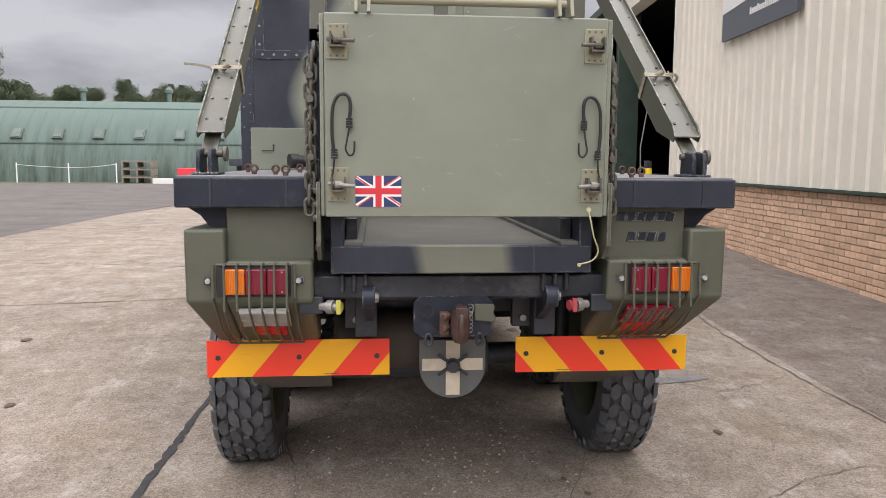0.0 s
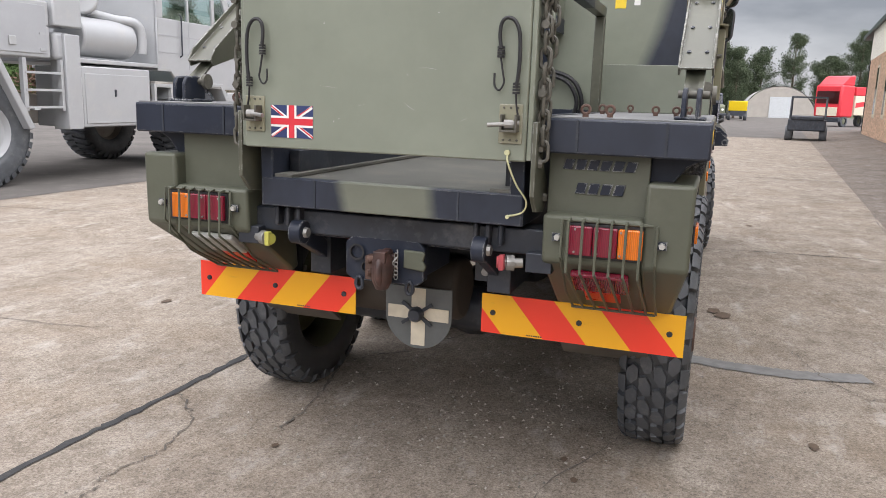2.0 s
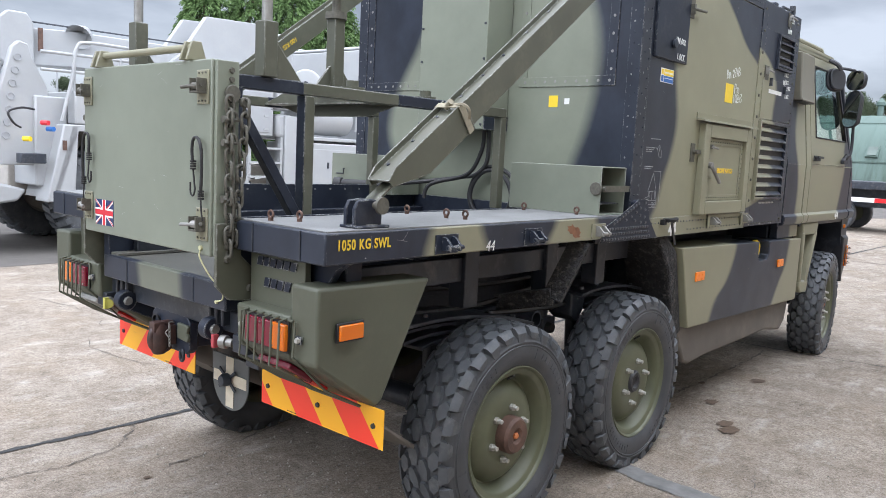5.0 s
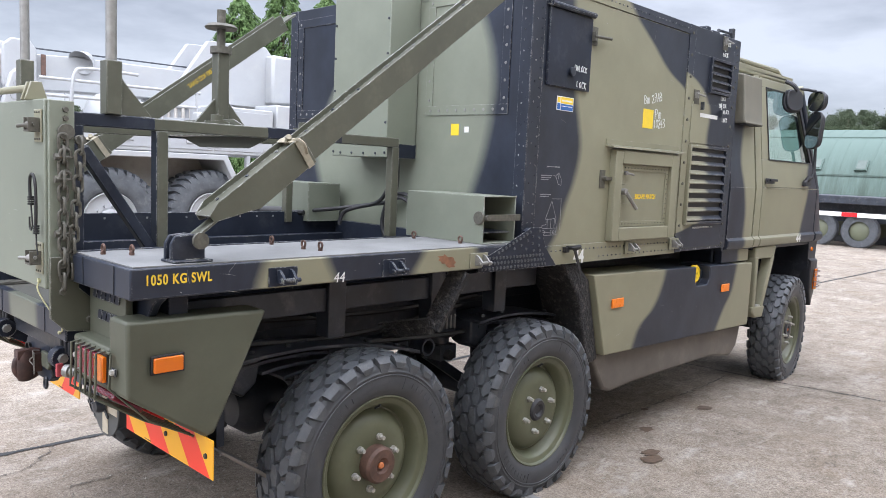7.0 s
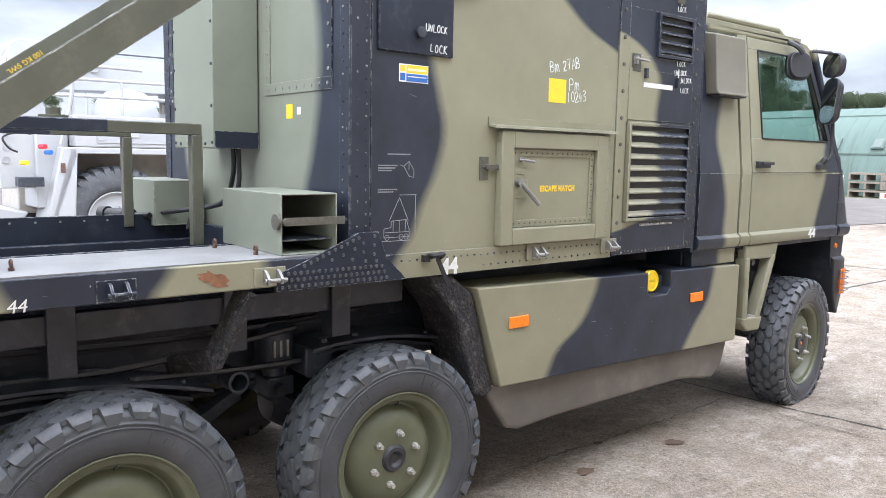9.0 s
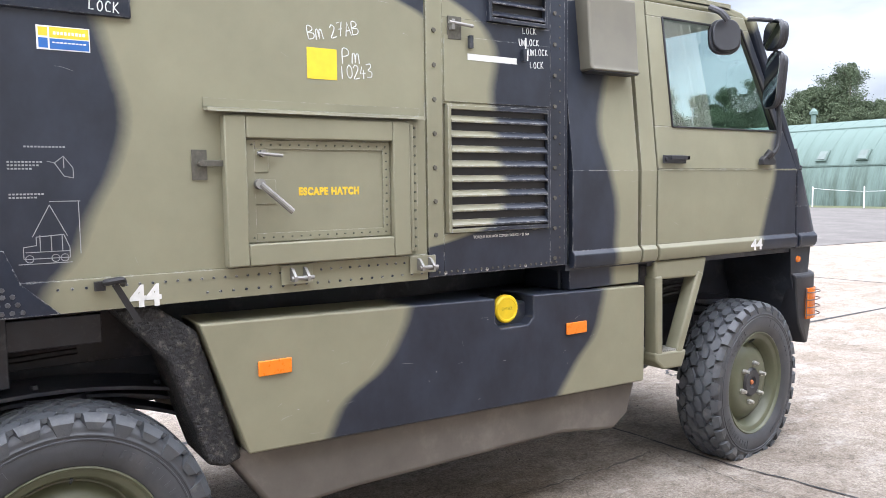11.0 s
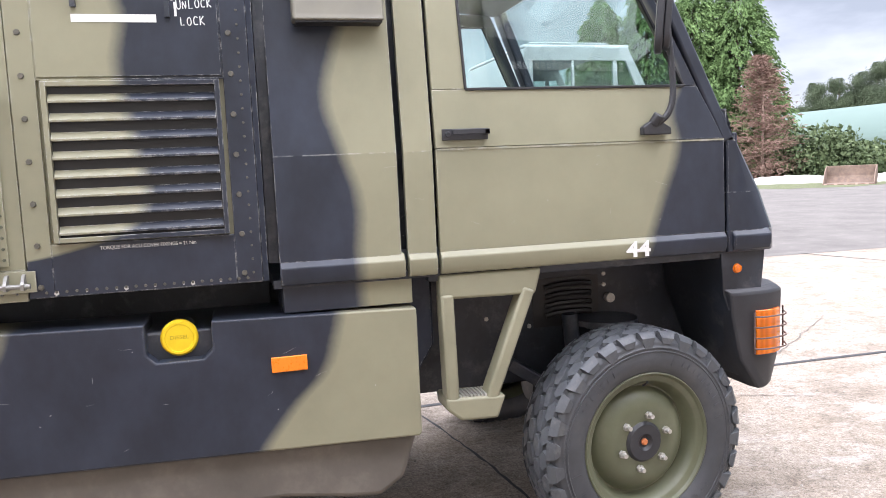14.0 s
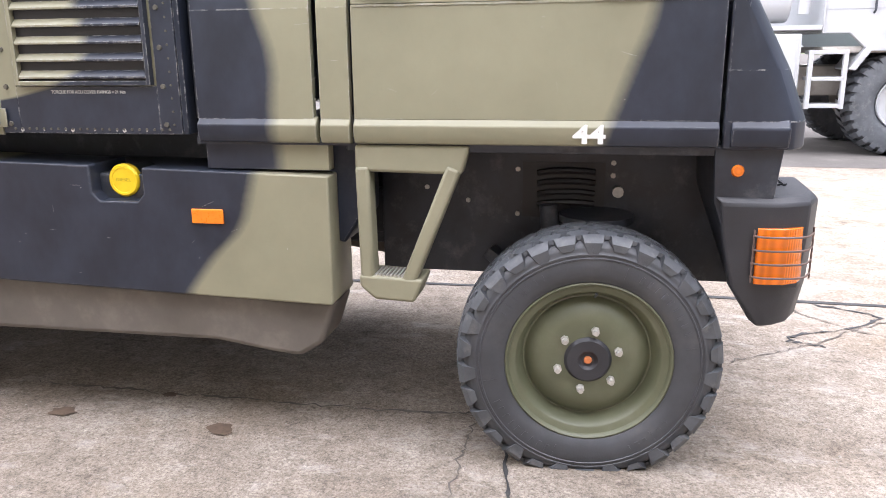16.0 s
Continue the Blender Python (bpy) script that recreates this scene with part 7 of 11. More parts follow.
for pts in ([(0.107, 1.86, 1.72), (0.085, 1.87, 1.60), (0.0, 1.86, 1.47), (-0.20, 1.82, 1.425), (-0.45, 1.68, 1.385)],
            [(0.12, 1.88, 1.72), (0.12, 1.88, 1.55), (0.05, 1.87, 1.47), (-0.05, 1.86, 1.45), (-0.22, 1.80, 1.40), (-0.25, 1.78, 1.32)],
            [(0.15, 1.90, 1.215), (0.03, 1.90, 1.26), (-0.01, 1.90, 1.36), (0.04, 1.90, 1.475), (0.15, 1.90, 1.52), (0.27, 1.90, 1.475), (0.318, 1.90, 1.36), (0.27, 1.90, 1.25), (0.15, 1.90, 1.20)],
            [(0.15, 1.882, 1.235), (0.05, 1.882, 1.27), (0.012, 1.882, 1.36), (0.06, 1.882, 1.46), (0.15, 1.882, 1.50), (0.25, 1.882, 1.46), (0.295, 1.882, 1.36), (0.25, 1.882, 1.27), (0.15, 1.882, 1.23)]):
    bm = add_tube(bm_new(), spline(pts, 8), 0.0115, 8)
    part("cable", bm, M_BLACK_RUB_SHADE, unit, "thick black rubber cable")
bm = bm_new()
add_cyl(bm, (-0.52, 1.60, 1.375), (-0.66, 1.52, 1.375), 0.030, 14)
add_cyl(bm, (-0.66, 1.52, 1.375), (-0.70, 1.50, 1.375), 0.038, 14)
add_cyl(bm, (-0.50, 1.61, 1.375), (-0.42, 1.65, 1.378), 0.016, 10)
part("plug_connector", bm, M_BLACK_RUB_SHADE, unit, "large black cable connector")
bm = add_box(bm_new(), 0.45, 0.505, BY0 - 0.0025, BY0 - 0.0015, 1.845, 1.905)
part("yellow_label", bm, M_STICK_Y, box, "small yellow label")
bm = add_box(bm_new(), 0.545, 0.575, BY0 - 0.0025, BY0 - 0.0015, 1.86, 1.89)
part("white_label", bm, M_STICK_W, box)

# stowage bins on the deck
for s in (1, -1):
    x0, x1 = (0.44, 0.955) if s > 0 else (-0.92, -0.40)
    t = 0.006
    bm = bm_new()
    y0, y1, z0, z1 = 1.665, 1.90, 1.327, 1.552
    add_box(bm, x0, x1, y0, y0 + t, z0, z1)
    add_box(bm, x0, x1, y1 - t, y1, z0, z1)
    add_box(bm, x0, x1, y0 + t, y1 - t, z0, z0 + t)
    add_box(bm, x0, x1, y0 + t, y1 - t, z1 - t, z1)
    add_box(bm, x0, x0 + t, y0 + t, y1 - t, z0 + t, z1 - t)
    if s < 0:
        add_box(bm, x1 - t, x1, y0 + t, y1 - t, z0 + t, z1 - t)
    bn = part("stowage_bin", bm, M_OLIVE_REAR_LIGHT, truck, "olive sheet-steel stowage bin, open at one end" if s > 0 else "closed olive sheet-steel stowage bin", 0.002, rest="bin_panel")
    if s > 0:
        bm = bm_new()
        add_box(bm, x0 + 0.01, x1 - 0.03, y0 + t, y1 - t, 1.375, 1.381)
        add_box(bm, x0 + 0.01, x1 - 0.06, y0 + t + 0.001, y0 + t + 0.004, z0 + t, z1 - t - 0.001)
        part("bin_shelf", bm, M_BLACK, bn)
        bm = bm_new()
        add_box(bm, x1 + 0.002, x1 + 0.008, y0 + 0.01, y1 + 0.03, 1.435, 1.465)
        add_lathe(bm, [(0.030, 0.0), (0.030, 0.012), (0.0, 0.014)], (x1 - 0.02, y0 - 0.002, 1.45), (0, -1, 0), 16)
        add_cyl(bm, (x1 + 0.004, y0 + 0.012, 1.45), (x1 + 0.022, y0 + 0.012, 1.45), 0.012, 10)
        part("retaining_bar", bm, M_CHAIN, bn, "flat steel retaining bar", 0.001)
    else:
        bm = bm_new()
        add_tube(bm, [(-0.86, 1.66, 1.43), (-0.86, 1.652, 1.43), (-0.80, 1.652, 1.43), (-0.80, 1.652, 1.46), (-0.80, 1.66, 1.46)], 0.004, 6)
        part("bin_handle", bm, M_CHASSIS, bn)
bm = bm_new()
add_tube(bm, spline([(0.965, 2.335, 1.285), (1.01, 2.33, 1.29), (1.02, 2.37, 1.295), (0.99, 2.38, 1.28)], 6), 0.011, 8)
add_beam(bm, (1.0, 2.355, 1.28), (1.0, 2.42, 1.155), 0.02, 0.004, (1, 0, 0))
add_box(bm, 0.962, 0.985, 2.30, 2.33, 1.262, 1.29)
part("tie_strap", bm, M_BLACK_RUB_SHADE, truck, "black rubber tie strap hanging loose")

# ---- fuel tank cover and skirt ----
TX = 0.962


def tank_top(y):
    return 1.118 - (y - 2.62) * 0.024


for s in (1, -1):
    bm = bm_new()
    n0, n1, nz = 3.868, 4.082, 0.955
    pts = [(2.62, 1.118), (2.775, 0.640), (4.792, 0.588), (4.80, 0.60), (4.80, tank_top(4.80)), (n1, tank_top(n1)), (n1, nz + 0.03), (n1 - 0.03, nz), (n0 + 0.03, nz), (n0, nz + 0.03), (n0, tank_top(n0))]
    a, b = (0.72, TX) if s > 0 else (mir(TX, -1), mir(0.72, -1))
    add_prism(bm, pts, "x", a, b)
    tank = part("tank_cover", bm, C_TANK, truck, "camouflaged side cover with a notch for the filler", 0.014, 3)
    bm = bm_new()
    pts = [(2.70, 0.645), (2.86, 0.41), (2.95, 0.385), (3.2, 0.40), (4.30, 0.405), (4.52, 0.372), (4.64, 0.360), (4.735, 0.42), (4.79, 0.585)]
    a, b = (0.70, TX - 0.045) if s > 0 else (mir(TX - 0.045, -1), mir(0.70, -1))
    add_prism(bm, pts, "x", a, b)
    part("lower_skirt", bm, M_SKIRT, tank, "dusty grey-brown moulded skirt", 0.02, 3)
    for y in (2.877, 4.335):
        bm = bm_new()
        a, b = sorted((mir(TX + 0.0005, s), mir(TX + 0.010, s)))
        add_box(bm, a, b, y - 0.062, y + 0.062, 0.912 - (y - 2.87) * 0.02, 0.966 - (y - 2.87) * 0.02)
        part("side_reflector", bm, M_REFLECTOR, tank, "orange side reflector", 0.003)
bm = bm_new()
add_cyl(bm, (0.74, 3.973, 1.026), (0.885, 3.973, 1.026), 0.05, 20)
part("filler_neck", bm, M_CHASSIS, truck)
bm = bm_new()
add_lathe(bm, [(0.058, 0.0), (0.062, 0.004), (0.063, 0.026), (0.056, 0.034), (0.048, 0.034), (0.046, 0.031), (0.0, 0.031)], (0.880, 3.973, 1.026), (1, 0, 0), 28)
cap = part("fuel_cap", bm, M_YELLOW, truck, "bright yellow fuel filler cap")
lettering("cap_lettering", "DIESEL", 0.019, surface("cap_mark", (0.5, 0.36, 0.02), 0.6), cap, on_side(0.9115, 3.941, 1.022), width=0.062)
for s in (1, -1):
    bm = bm_new()
    a, b = sorted((mir(0.66, s), mir(0.93, s)))
    add_prism(bm, [(2.35, 1.195), (2.48, 1.195), (2.62, 1.09), (2.76, 0.62), (2.70, 0.60), (2.64, 0.62), (2.52, 1.0)], "x", a, b)
    part("mud_flap", bm, M_MUD, truck, "mud-crusted slanted mudguard", 0.012)

# ---- cab ----
def cab_x(z):
    return 0.952 if z < 1.63 else 0.952 - (z - 1.63) * 0.115


def skin(bm, polys, s, t=0.03, proud=0.0):
    for pts in polys:
        out = [bm.verts.new((mir(cab_x(z) + proud, s), y, z)) for y, z in pts]
        inn = [bm.verts.new((mir(cab_x(z) - t, s), y, z)) for y, z in pts]
        n = len(pts)
        bm.faces.new(out)
        bm.faces.new(inn[::-1])
        for i in range(n):
            bm.faces.new((out[i], inn[i], inn[(i + 1) % n], out[(i + 1) % n]))
    return bm


ZB = 1.262
cab = None
for s in (1, -1):
    bm = skin(bm_new(), [[(4.325, ZB), (4.756, ZB), (4.756, 1.63), (4.325, 1.63)], [(4.325, 1.63), (4.756, 1.63), (4.756, 2.46), (4.325, 2.40)]], s)
    side = part("cab_quarter_panel", bm, C_CAB, truck, "camouflaged rear cab panel")
    if s > 0:
        cab = side
    bm = skin(bm_new(), [[(4.782, ZB), (4.888, ZB), (4.888, 1.63), (4.782, 1.63)], [(4.782, 1.63), (4.888, 1.63), (4.888, 2.48), (4.782, 2.47)]], s)
    part("cab_pillar", bm, C_CAB, truck)
    bm = skin(bm_new(), [[(4.902, ZB), (6.095, ZB), (6.095, 1.632), (4.902, 1.632)], [(4.902, 1.638), (6.095, 1.638), (5.99, 1.85), (4.902, 1.85)],
                         [(4.902, 1.85), (5.03, 1.85), (5.015, 2.40), (4.902, 2.40)], [(4.902, 2.40), (5.735, 2.40), (5.70, 2.47), (4.902, 2.47)],
                         [(5.93, 1.85), (5.99, 1.85), (5.735, 2.40), (5.665, 2.40)]], s)
    door = part("cab_door", bm, C_CAB, truck, "closed camouflaged cab door with a tinted window", 0.003, rest="door_frame")
    bm = skin(bm_new(), [[(5.033, 1.853), (5.928, 1.853), (5.663, 2.398), (5.018, 2.398)]], s, 0.012, -0.010)
    gl = part("window_glass", bm, M_GLASS, door, "greenish tinted side window")
    gl.visible_shadow = False
    bm = bm_new()
    for a, b in (((5.03, 1.85), (5.93, 1.85)), ((5.93, 1.85), (5.665, 2.40)), ((5.665, 2.40), (5.015, 2.40)), ((5.015, 2.40), (5.03, 1.85))):
        add_beam(bm, (mir(cab_x(a[1]) + 0.001, s), *a), (mir(cab_x(b[1]) + 0.001, s), *b), 0.010, 0.012, (1, 0, 0))
    part("window_seal", bm, M_BLACK_RUB_SHADE, door, "", 0.002)
    bm = skin(bm_new(), [[(4.904, 1.6305), (6.093, 1.6305), (6.093, 1.6365), (4.904, 1.6365)]], s, 0.02, 0.0025)
    part("door_crease", bm, M_GREEN_P, door)
    bm = bm_new()
    a, b = sorted((mir(0.956, s), mir(0.962, s)))
    add_box(bm, a, b, 4.925, 5.10, 1.665, 1.706)
    hd = part("door_handle", bm, M_BUMPER, door, "black door handle with a steel lock", 0.002)
    bm = bm_new()
    a, b = sorted((mir(0.975, s), mir(0.985, s)))
    add_box(bm, a, b, 4.96, 5.10, 1.684, 1.703)
    add_box(bm, *sorted((mir(0.962, s), mir(0.985, s))), 5.08, 5.10, 1.684, 1.703)
    add_cyl(bm, (mir(0.962, s), 4.947, 1.686), (mir(0.968, s), 4.947, 1.686), 0.011, 12)
    part("grip", bm, M_BUMPER, hd, "", 0.002)
    # sill strip below the door, with breaks at the gaps
    for y0, y1 in ((4.325, 4.768), (4.782, 4.888), (4.902, 6.095)):
        bm = bm_new()
        prof = [(cab_x(1.2) - 0.03, 1.272), (cab_x(1.2) - 0.006, 1.268), (cab_x(1.2) + 0.018, 1.243), (cab_x(1.2) + 0.016, 1.205), (cab_x(1.2) + 0.004, 1.182), (cab_x(1.2) - 0.03, 1.176)]
        add_prism(bm, [(mir(x, s), z) for x, z in prof], "y", y0, y1)
        part("sill_strip", bm, C_CAB, truck, "rounded camouflaged sill strip", 0.004)
    # nose corner in front of the door, the windscreen pillar on top of it
    bm = bm_new()
    sect = [(1.175, 6.368), (1.262, 6.366), (1.42, 6.305), (1.63, 6.195), (1.75, 6.135)]
    for (za, ya), (zb, yb) in zip(sect, sect[1:]):
        rings = []
        for z, y in ((za, ya), (zb, yb)):
            x = cab_x(z)
            back = 6.108
            pts = [(x, min(back, y - 0.02)), (x, y - 0.10 if y > 6.25 else y - 0.05), (x - 0.015, y - 0.045), (x - 0.05, y - 0.012), (x - 0.12, y + 0.01), (x - 0.12, y - 0.05), (x - 0.03, min(back, y - 0.02))]
            rings.append([bm.verts.new((mir(px, s), py, z)) for px, py in pts])
        n = len(rings[0])
        for i in range(n):
            bm.faces.new((rings[0][i], rings[0][(i + 1) % n], rings[1][(i + 1) % n], rings[1][i]))
        bm.faces.new(rings[0])
        bm.faces.new(rings[1][::-1])
    bmesh.ops.remove_doubles(bm, verts=bm.verts[:], dist=0.0005)
    nose = part("nose_corner", bm, C_CAB, truck, "black rounded nose corner", 0.006)
    bm = bm_new()
    pa, pb2 = Vector((mir(cab_x(1.66) - 0.042, s), 6.118, 1.625)), Vector((mir(cab_x(2.48) - 0.03, s), 5.760, 2.485))
    add_beam(bm, pa, pb2, 0.095, 0.055, (0, 0.9, 0.43))
    part("screen_pillar", bm, C_CAB, truck, "black windscreen pillar", 0.012, 3)
    bm = bm_new()
    x = cab_x(1.2)
    prof = [(x - 0.03, 1.272), (x - 0.006, 1.268), (x + 0.018, 1.243), (x + 0.016, 1.205), (x + 0.004, 1.182), (x - 0.03, 1.176)]
    add_prism(bm, [(mir(px, s), z) for px, z in prof], "y", 6.13, 6.305)
    part("nose_strip", bm, C_CAB, nose, "", 0.006)
lettering("number_marking", "44", 0.080, M_WHITE_MARK, cab.parent, on_side(0.9725, 5.644, 1.193), "white stencilled number", bold=0.0028, width=0.105)
bm = bm_new()
add_box(bm, mir(cab_x(1.4), -1) + 0.005, cab_x(1.4) - 0.005, 6.14, 6.16, 1.2, 1.66)
add_prism(bm, [(6.30, 1.18), (6.345, 1.18), (6.345, 1.26), (6.19, 1.64), (6.15, 1.64)], "x", mir(0.83, -1), 0.83)
part("nose_panel", bm, M_BLACK, truck, "black front panel", 0.006)
bm = bm_new()
add_prism(bm, [(6.15, 1.66), (5.77, 2.48), (5.758, 2.475), (6.138, 1.655)], "x", mir(0.85, -1), 0.85)
ws = part("windscreen", bm, M_GLASS, truck, "tinted windscreen")
ws.visible_shadow = False
bm = bm_new()
rp = [(4.33, 2.40), (4.36, 2.47), (4.50, 2.515), (5.55, 2.525), (5.70, 2.505), (5.775, 2.47), (5.74, 2.455), (5.50, 2.48), (4.50, 2.47), (4.40, 2.43)]
add_prism(bm, rp, "x", mir(0.845, -1), 0.845)
roof = part("cab_roof", bm, C_CAB, truck, "camouflaged cab roof", 0.012, 3)
bm = bm_new()
for s in (1, -1):
    add_tube(bm, [(mir(0.80, s), 4.48, 2.515), (mir(0.80, s), 4.52, 2.565), (mir(0.80, s), 5.36, 2.57), (mir(0.80, s), 5.46, 2.525)], 0.02, 8)
    sbox(bm, s, 0.79, 0.845, 4.40, 5.60, 2.50, 2.535)
part("roof_rail", bm, M_GREEN_P, roof, "olive roof rail", 0.002)
bm = bm_new()
add_box(bm, mir(0.90, -1), 0.90, 4.29, 4.325, 1.26, 2.40)
add_box(bm, mir(0.93, -1), 0.93, 4.30, 6.10, 1.17, 1.20)
add_box(bm, 0.80, 0.84, 4.74, 4.93, 1.27, 2.44)
add_box(bm, mir(0.84, -1), mir(0.80, -1), 4.74, 4.93, 1.27, 2.44)
part("cab_shell", bm, M_CHASSIS, truck, "dark cab floor and rear wall")
bm = bm_new()
add_box(bm, mir(0.80, -1), 0.80, 5.80, 6.12, 1.45, 1.76)
add_tube(bm, [(0.52 + 0.19 * math.cos(a), 5.83 + 0.09 * math.sin(a), 1.755 + 0.10 * math.sin(a)) for a in [2 * math.pi * k / 24 for k in range(24)]], 0.014, 8, closed=True)
add_cyl(bm, (0.52, 5.83, 1.755), (0.52, 5.95, 1.66), 0.02, 10)
part("dashboard", bm, M_CHASSIS, truck, "black dashboard and steering wheel", 0.01)
for x in (0.52, -0.44):
    bm = bm_new()
    add_box(bm, x - 0.24, x + 0.24, 4.85, 5.35, 1.40, 1.55)
    add_prism(bm, [(4.80, 1.50), (4.95, 1.50), (4.82, 2.10), (4.70, 2.10)], "x", x - 0.23, x + 0.23)
    part("cab_seat", bm, M_BLACK_RUB_SHADE, truck, "dark grey cab seat", 0.03, 3)
# air intake box behind the door
bm = bm_new()
add_prism(bm, [(0.87, 2.085), (0.985, 2.085), (0.97, 2.11), (0.945, 2.43), (0.85, 2.45)], "y", 4.42, 4.735)
itk = part("intake_box", bm, surface("intake_olive_paint", (0.150, 0.140, 0.106), 0.62, vary=0.14, scale=5, bump=0.1, bump_scale=160, wear=0.7), truck, "olive air intake box", 0.01, 3)
bm = bm_new()
add_box(bm, 0.885, 0.975, 4.43, 4.725, 2.079, 2.086)
part("intake_mesh", bm, M_BLACK_RUB_SHADE, itk)
# mirrors
bm = bm_new()
add_tube(bm, spline([(0.955, 5.76, 1.69), (0.975, 5.78, 1.70), (0.995, 5.82, 1.74), (0.998, 5.84, 1.82), (0.995, 5.83, 2.0), (0.99, 5.81, 2.2), (0.98, 5.79, 2.42), (0.95, 5.75, 2.45), (0.88, 5.70, 2.46)], 8), 0.0125, 10)
mr = part("mirror_arm", bm, M_BUMPER, truck, "black tubular mirror arm")
bm = bm_new()
add_prism(bm, [(5.72, 1.66), (5.84, 1.66), (5.84, 1.685), (5.80, 1.71), (5.75, 1.71), (5.72, 1.69)], "x", 0.953, 0.985)
add_cyl(bm, (0.97, 5.77, 1.70), (0.99, 5.785, 1.735), 0.022, 12)
part("mirror_foot", bm, M_BUMPER, mr, "", 0.004)


def mirror(cx, cy, cz, w, h, turn, d=0.055, tilt=0):
    bm = bm_new()
    rr = min(w, h) * 0.40
    pts = []
    for sx, sz in ((1, 1), (-1, 1), (-1, -1), (1, -1)):
        for k in range(5):
            a = radians({(1, 1): 0, (-1, 1): 90, (-1, -1): 180, (1, -1): 270}[(sx, sz)] + k * 22.5)
            pts.append((sx * (w / 2 - rr) + rr * math.cos(a), sz * (h / 2 - rr) + rr * math.sin(a)))
    add_prism(bm, pts, "y", 0.0, d * 0.5)
    add_prism(bm, [(x * 0.86, z * 0.9) for x, z in pts], "y", d * 0.5, d)
    ob = part("wing_mirror", bm, M_BUMPER, mr, "black wing mirror", 0.006)
    ob.matrix_basis = pose(cx, cy, cz, tilt, 0, turn)
    bm = bm_new()
    add_prism(bm, [(x * 0.92, z * 0.94) for x, z in pts], "y", -0.003, -0.0005)
    gl = new("mirror_glass", mesh_of("mirror_glass", bm, M_MIRROR))
    gl.parent = settle(ob)


mirror(0.975, 5.79, 2.125, 0.155, 0.315, -29, tilt=-5)
mirror(0.985, 5.77, 2.365, 0.18, 0.165, -27, tilt=-3)
mirror(0.895, 5.47, 2.335, 0.17, 0.19, 236, tilt=8)
bm = add_tube(bm_new(), spline([(0.96, 5.42, 2.41), (0.93, 5.40, 2.455), (0.87, 5.39, 2.49)], 5), 0.018, 8)
part("mirror_bracket", bm, M_BUMPER, mr)

# entry step
for s in (1, -1):
    bm = bm_new()
    a, b = sorted((mir(0.80, s), mir(0.952, s)))
    bars = [((4.921, 1.10), (4.929, 0.67), 0.055), ((5.245, 1.10), (5.075, 0.68), 0.055)]
    for p, q, w in bars:
        add_beam(bm, (mir(0.91, s), *p), (mir(0.91, s), *q), 0.05, 0.085, (1, 0, 0))
    add_prism(bm, [(4.895, 1.175), (5.300, 1.175), (5.272, 1.075), (4.895, 1.082)], "x", *sorted((mir(0.88, s), mir(0.945, s))))
    add_prism(bm, [(4.898, 0.71), (5.135, 0.70), (5.10, 0.612), (4.955, 0.618), (4.900, 0.665)], "x", *sorted((mir(0.80, s), mir(0.955, s))))
    step = part("cab_step", bm, M_GREEN_P, truck, "olive cab step frame with a serrated tread", 0.012, 3)
    bm = bm_new()
    for k in range(9):
        add_box(bm, *sorted((mir(0.84, s), mir(0.945, s))), 4.955 + k * 0.014, 4.962 + k * 0.014, 0.70, 0.712)
    part("step_tread", bm, M_NUT, step)
bm = bm_new()
for s in (1, -1):
    add_prism(bm, [(4.325, 1.175), (4.885, 1.175), (4.885, 0.90), (4.82, 0.80), (4.325, 0.95)], "x", *sorted((mir(0.60, s), mir(0.86, s))))
part("under_cab_box", bm, M_BLACK, truck, "", 0.01)
bm = bm_new()
add_box(bm, 0.87, 0.925, 4.33, 4.795, 1.08, 1.174)
part("under_panel", bm, C_CAB, truck, "camouflaged panel below the sill", 0.003)
bm = bm_new()
for s in (1, -1):
    sbox(bm, s, 0.44, 0.47, 4.86, 6.28, 0.60, 1.19)
    sbox(bm, s, 0.44, 0.92, 4.86, 6.20, 1.15, 1.19)
    add_prism(bm, [(6.09, 1.18), (6.30, 1.18), (6.28, 1.0), (6.24, 0.62), (6.10, 1.0)], "x", *sorted((mir(0.47, s), mir(0.93, s))))
arch = part("wheel_arch", bm, M_CHASSIS, truck, "black mud-splashed wheel arch", 0.004)
bm = bm_new()
for i in range(4):
    z = 0.89 + i * 0.042
    add_tube(bm, spline([(0.476, 5.50, z), (0.49, 5.56, z + 0.012), (0.49, 5.66, z + 0.014), (0.476, 5.72, z + 0.006)], 5), 0.013, 7)
add_box(bm, 0.468, 0.474, 5.44, 5.76, 0.84, 1.06)
part("arch_grommet", bm, M_BLACK_RUB_SHADE, arch)
bm = bm_new()
for y, z in ((5.2, 1.05), (5.22, 0.90), (5.42, 1.03), (5.42, 0.85), (5.79, 1.06), (5.79, 1.01), (5.05, 1.08), (5.36, 1.14), (5.05, 0.95)):
    add_bolt(bm, (0.47, y, z), (1, 0, 0), 0.012, 0.006)
add_cyl(bm, (0.47, 5.81, 0.95), (0.50, 5.81, 0.95), 0.022, 10)
part("arch_bolts", bm, M_NUT, arch)
bm = bm_new()
add_beam(bm, (0.62, 5.90, 0.78), (0.62, 6.02, 0.50), 0.04, 0.04)
part("damper", bm, M_STEEL, truck)
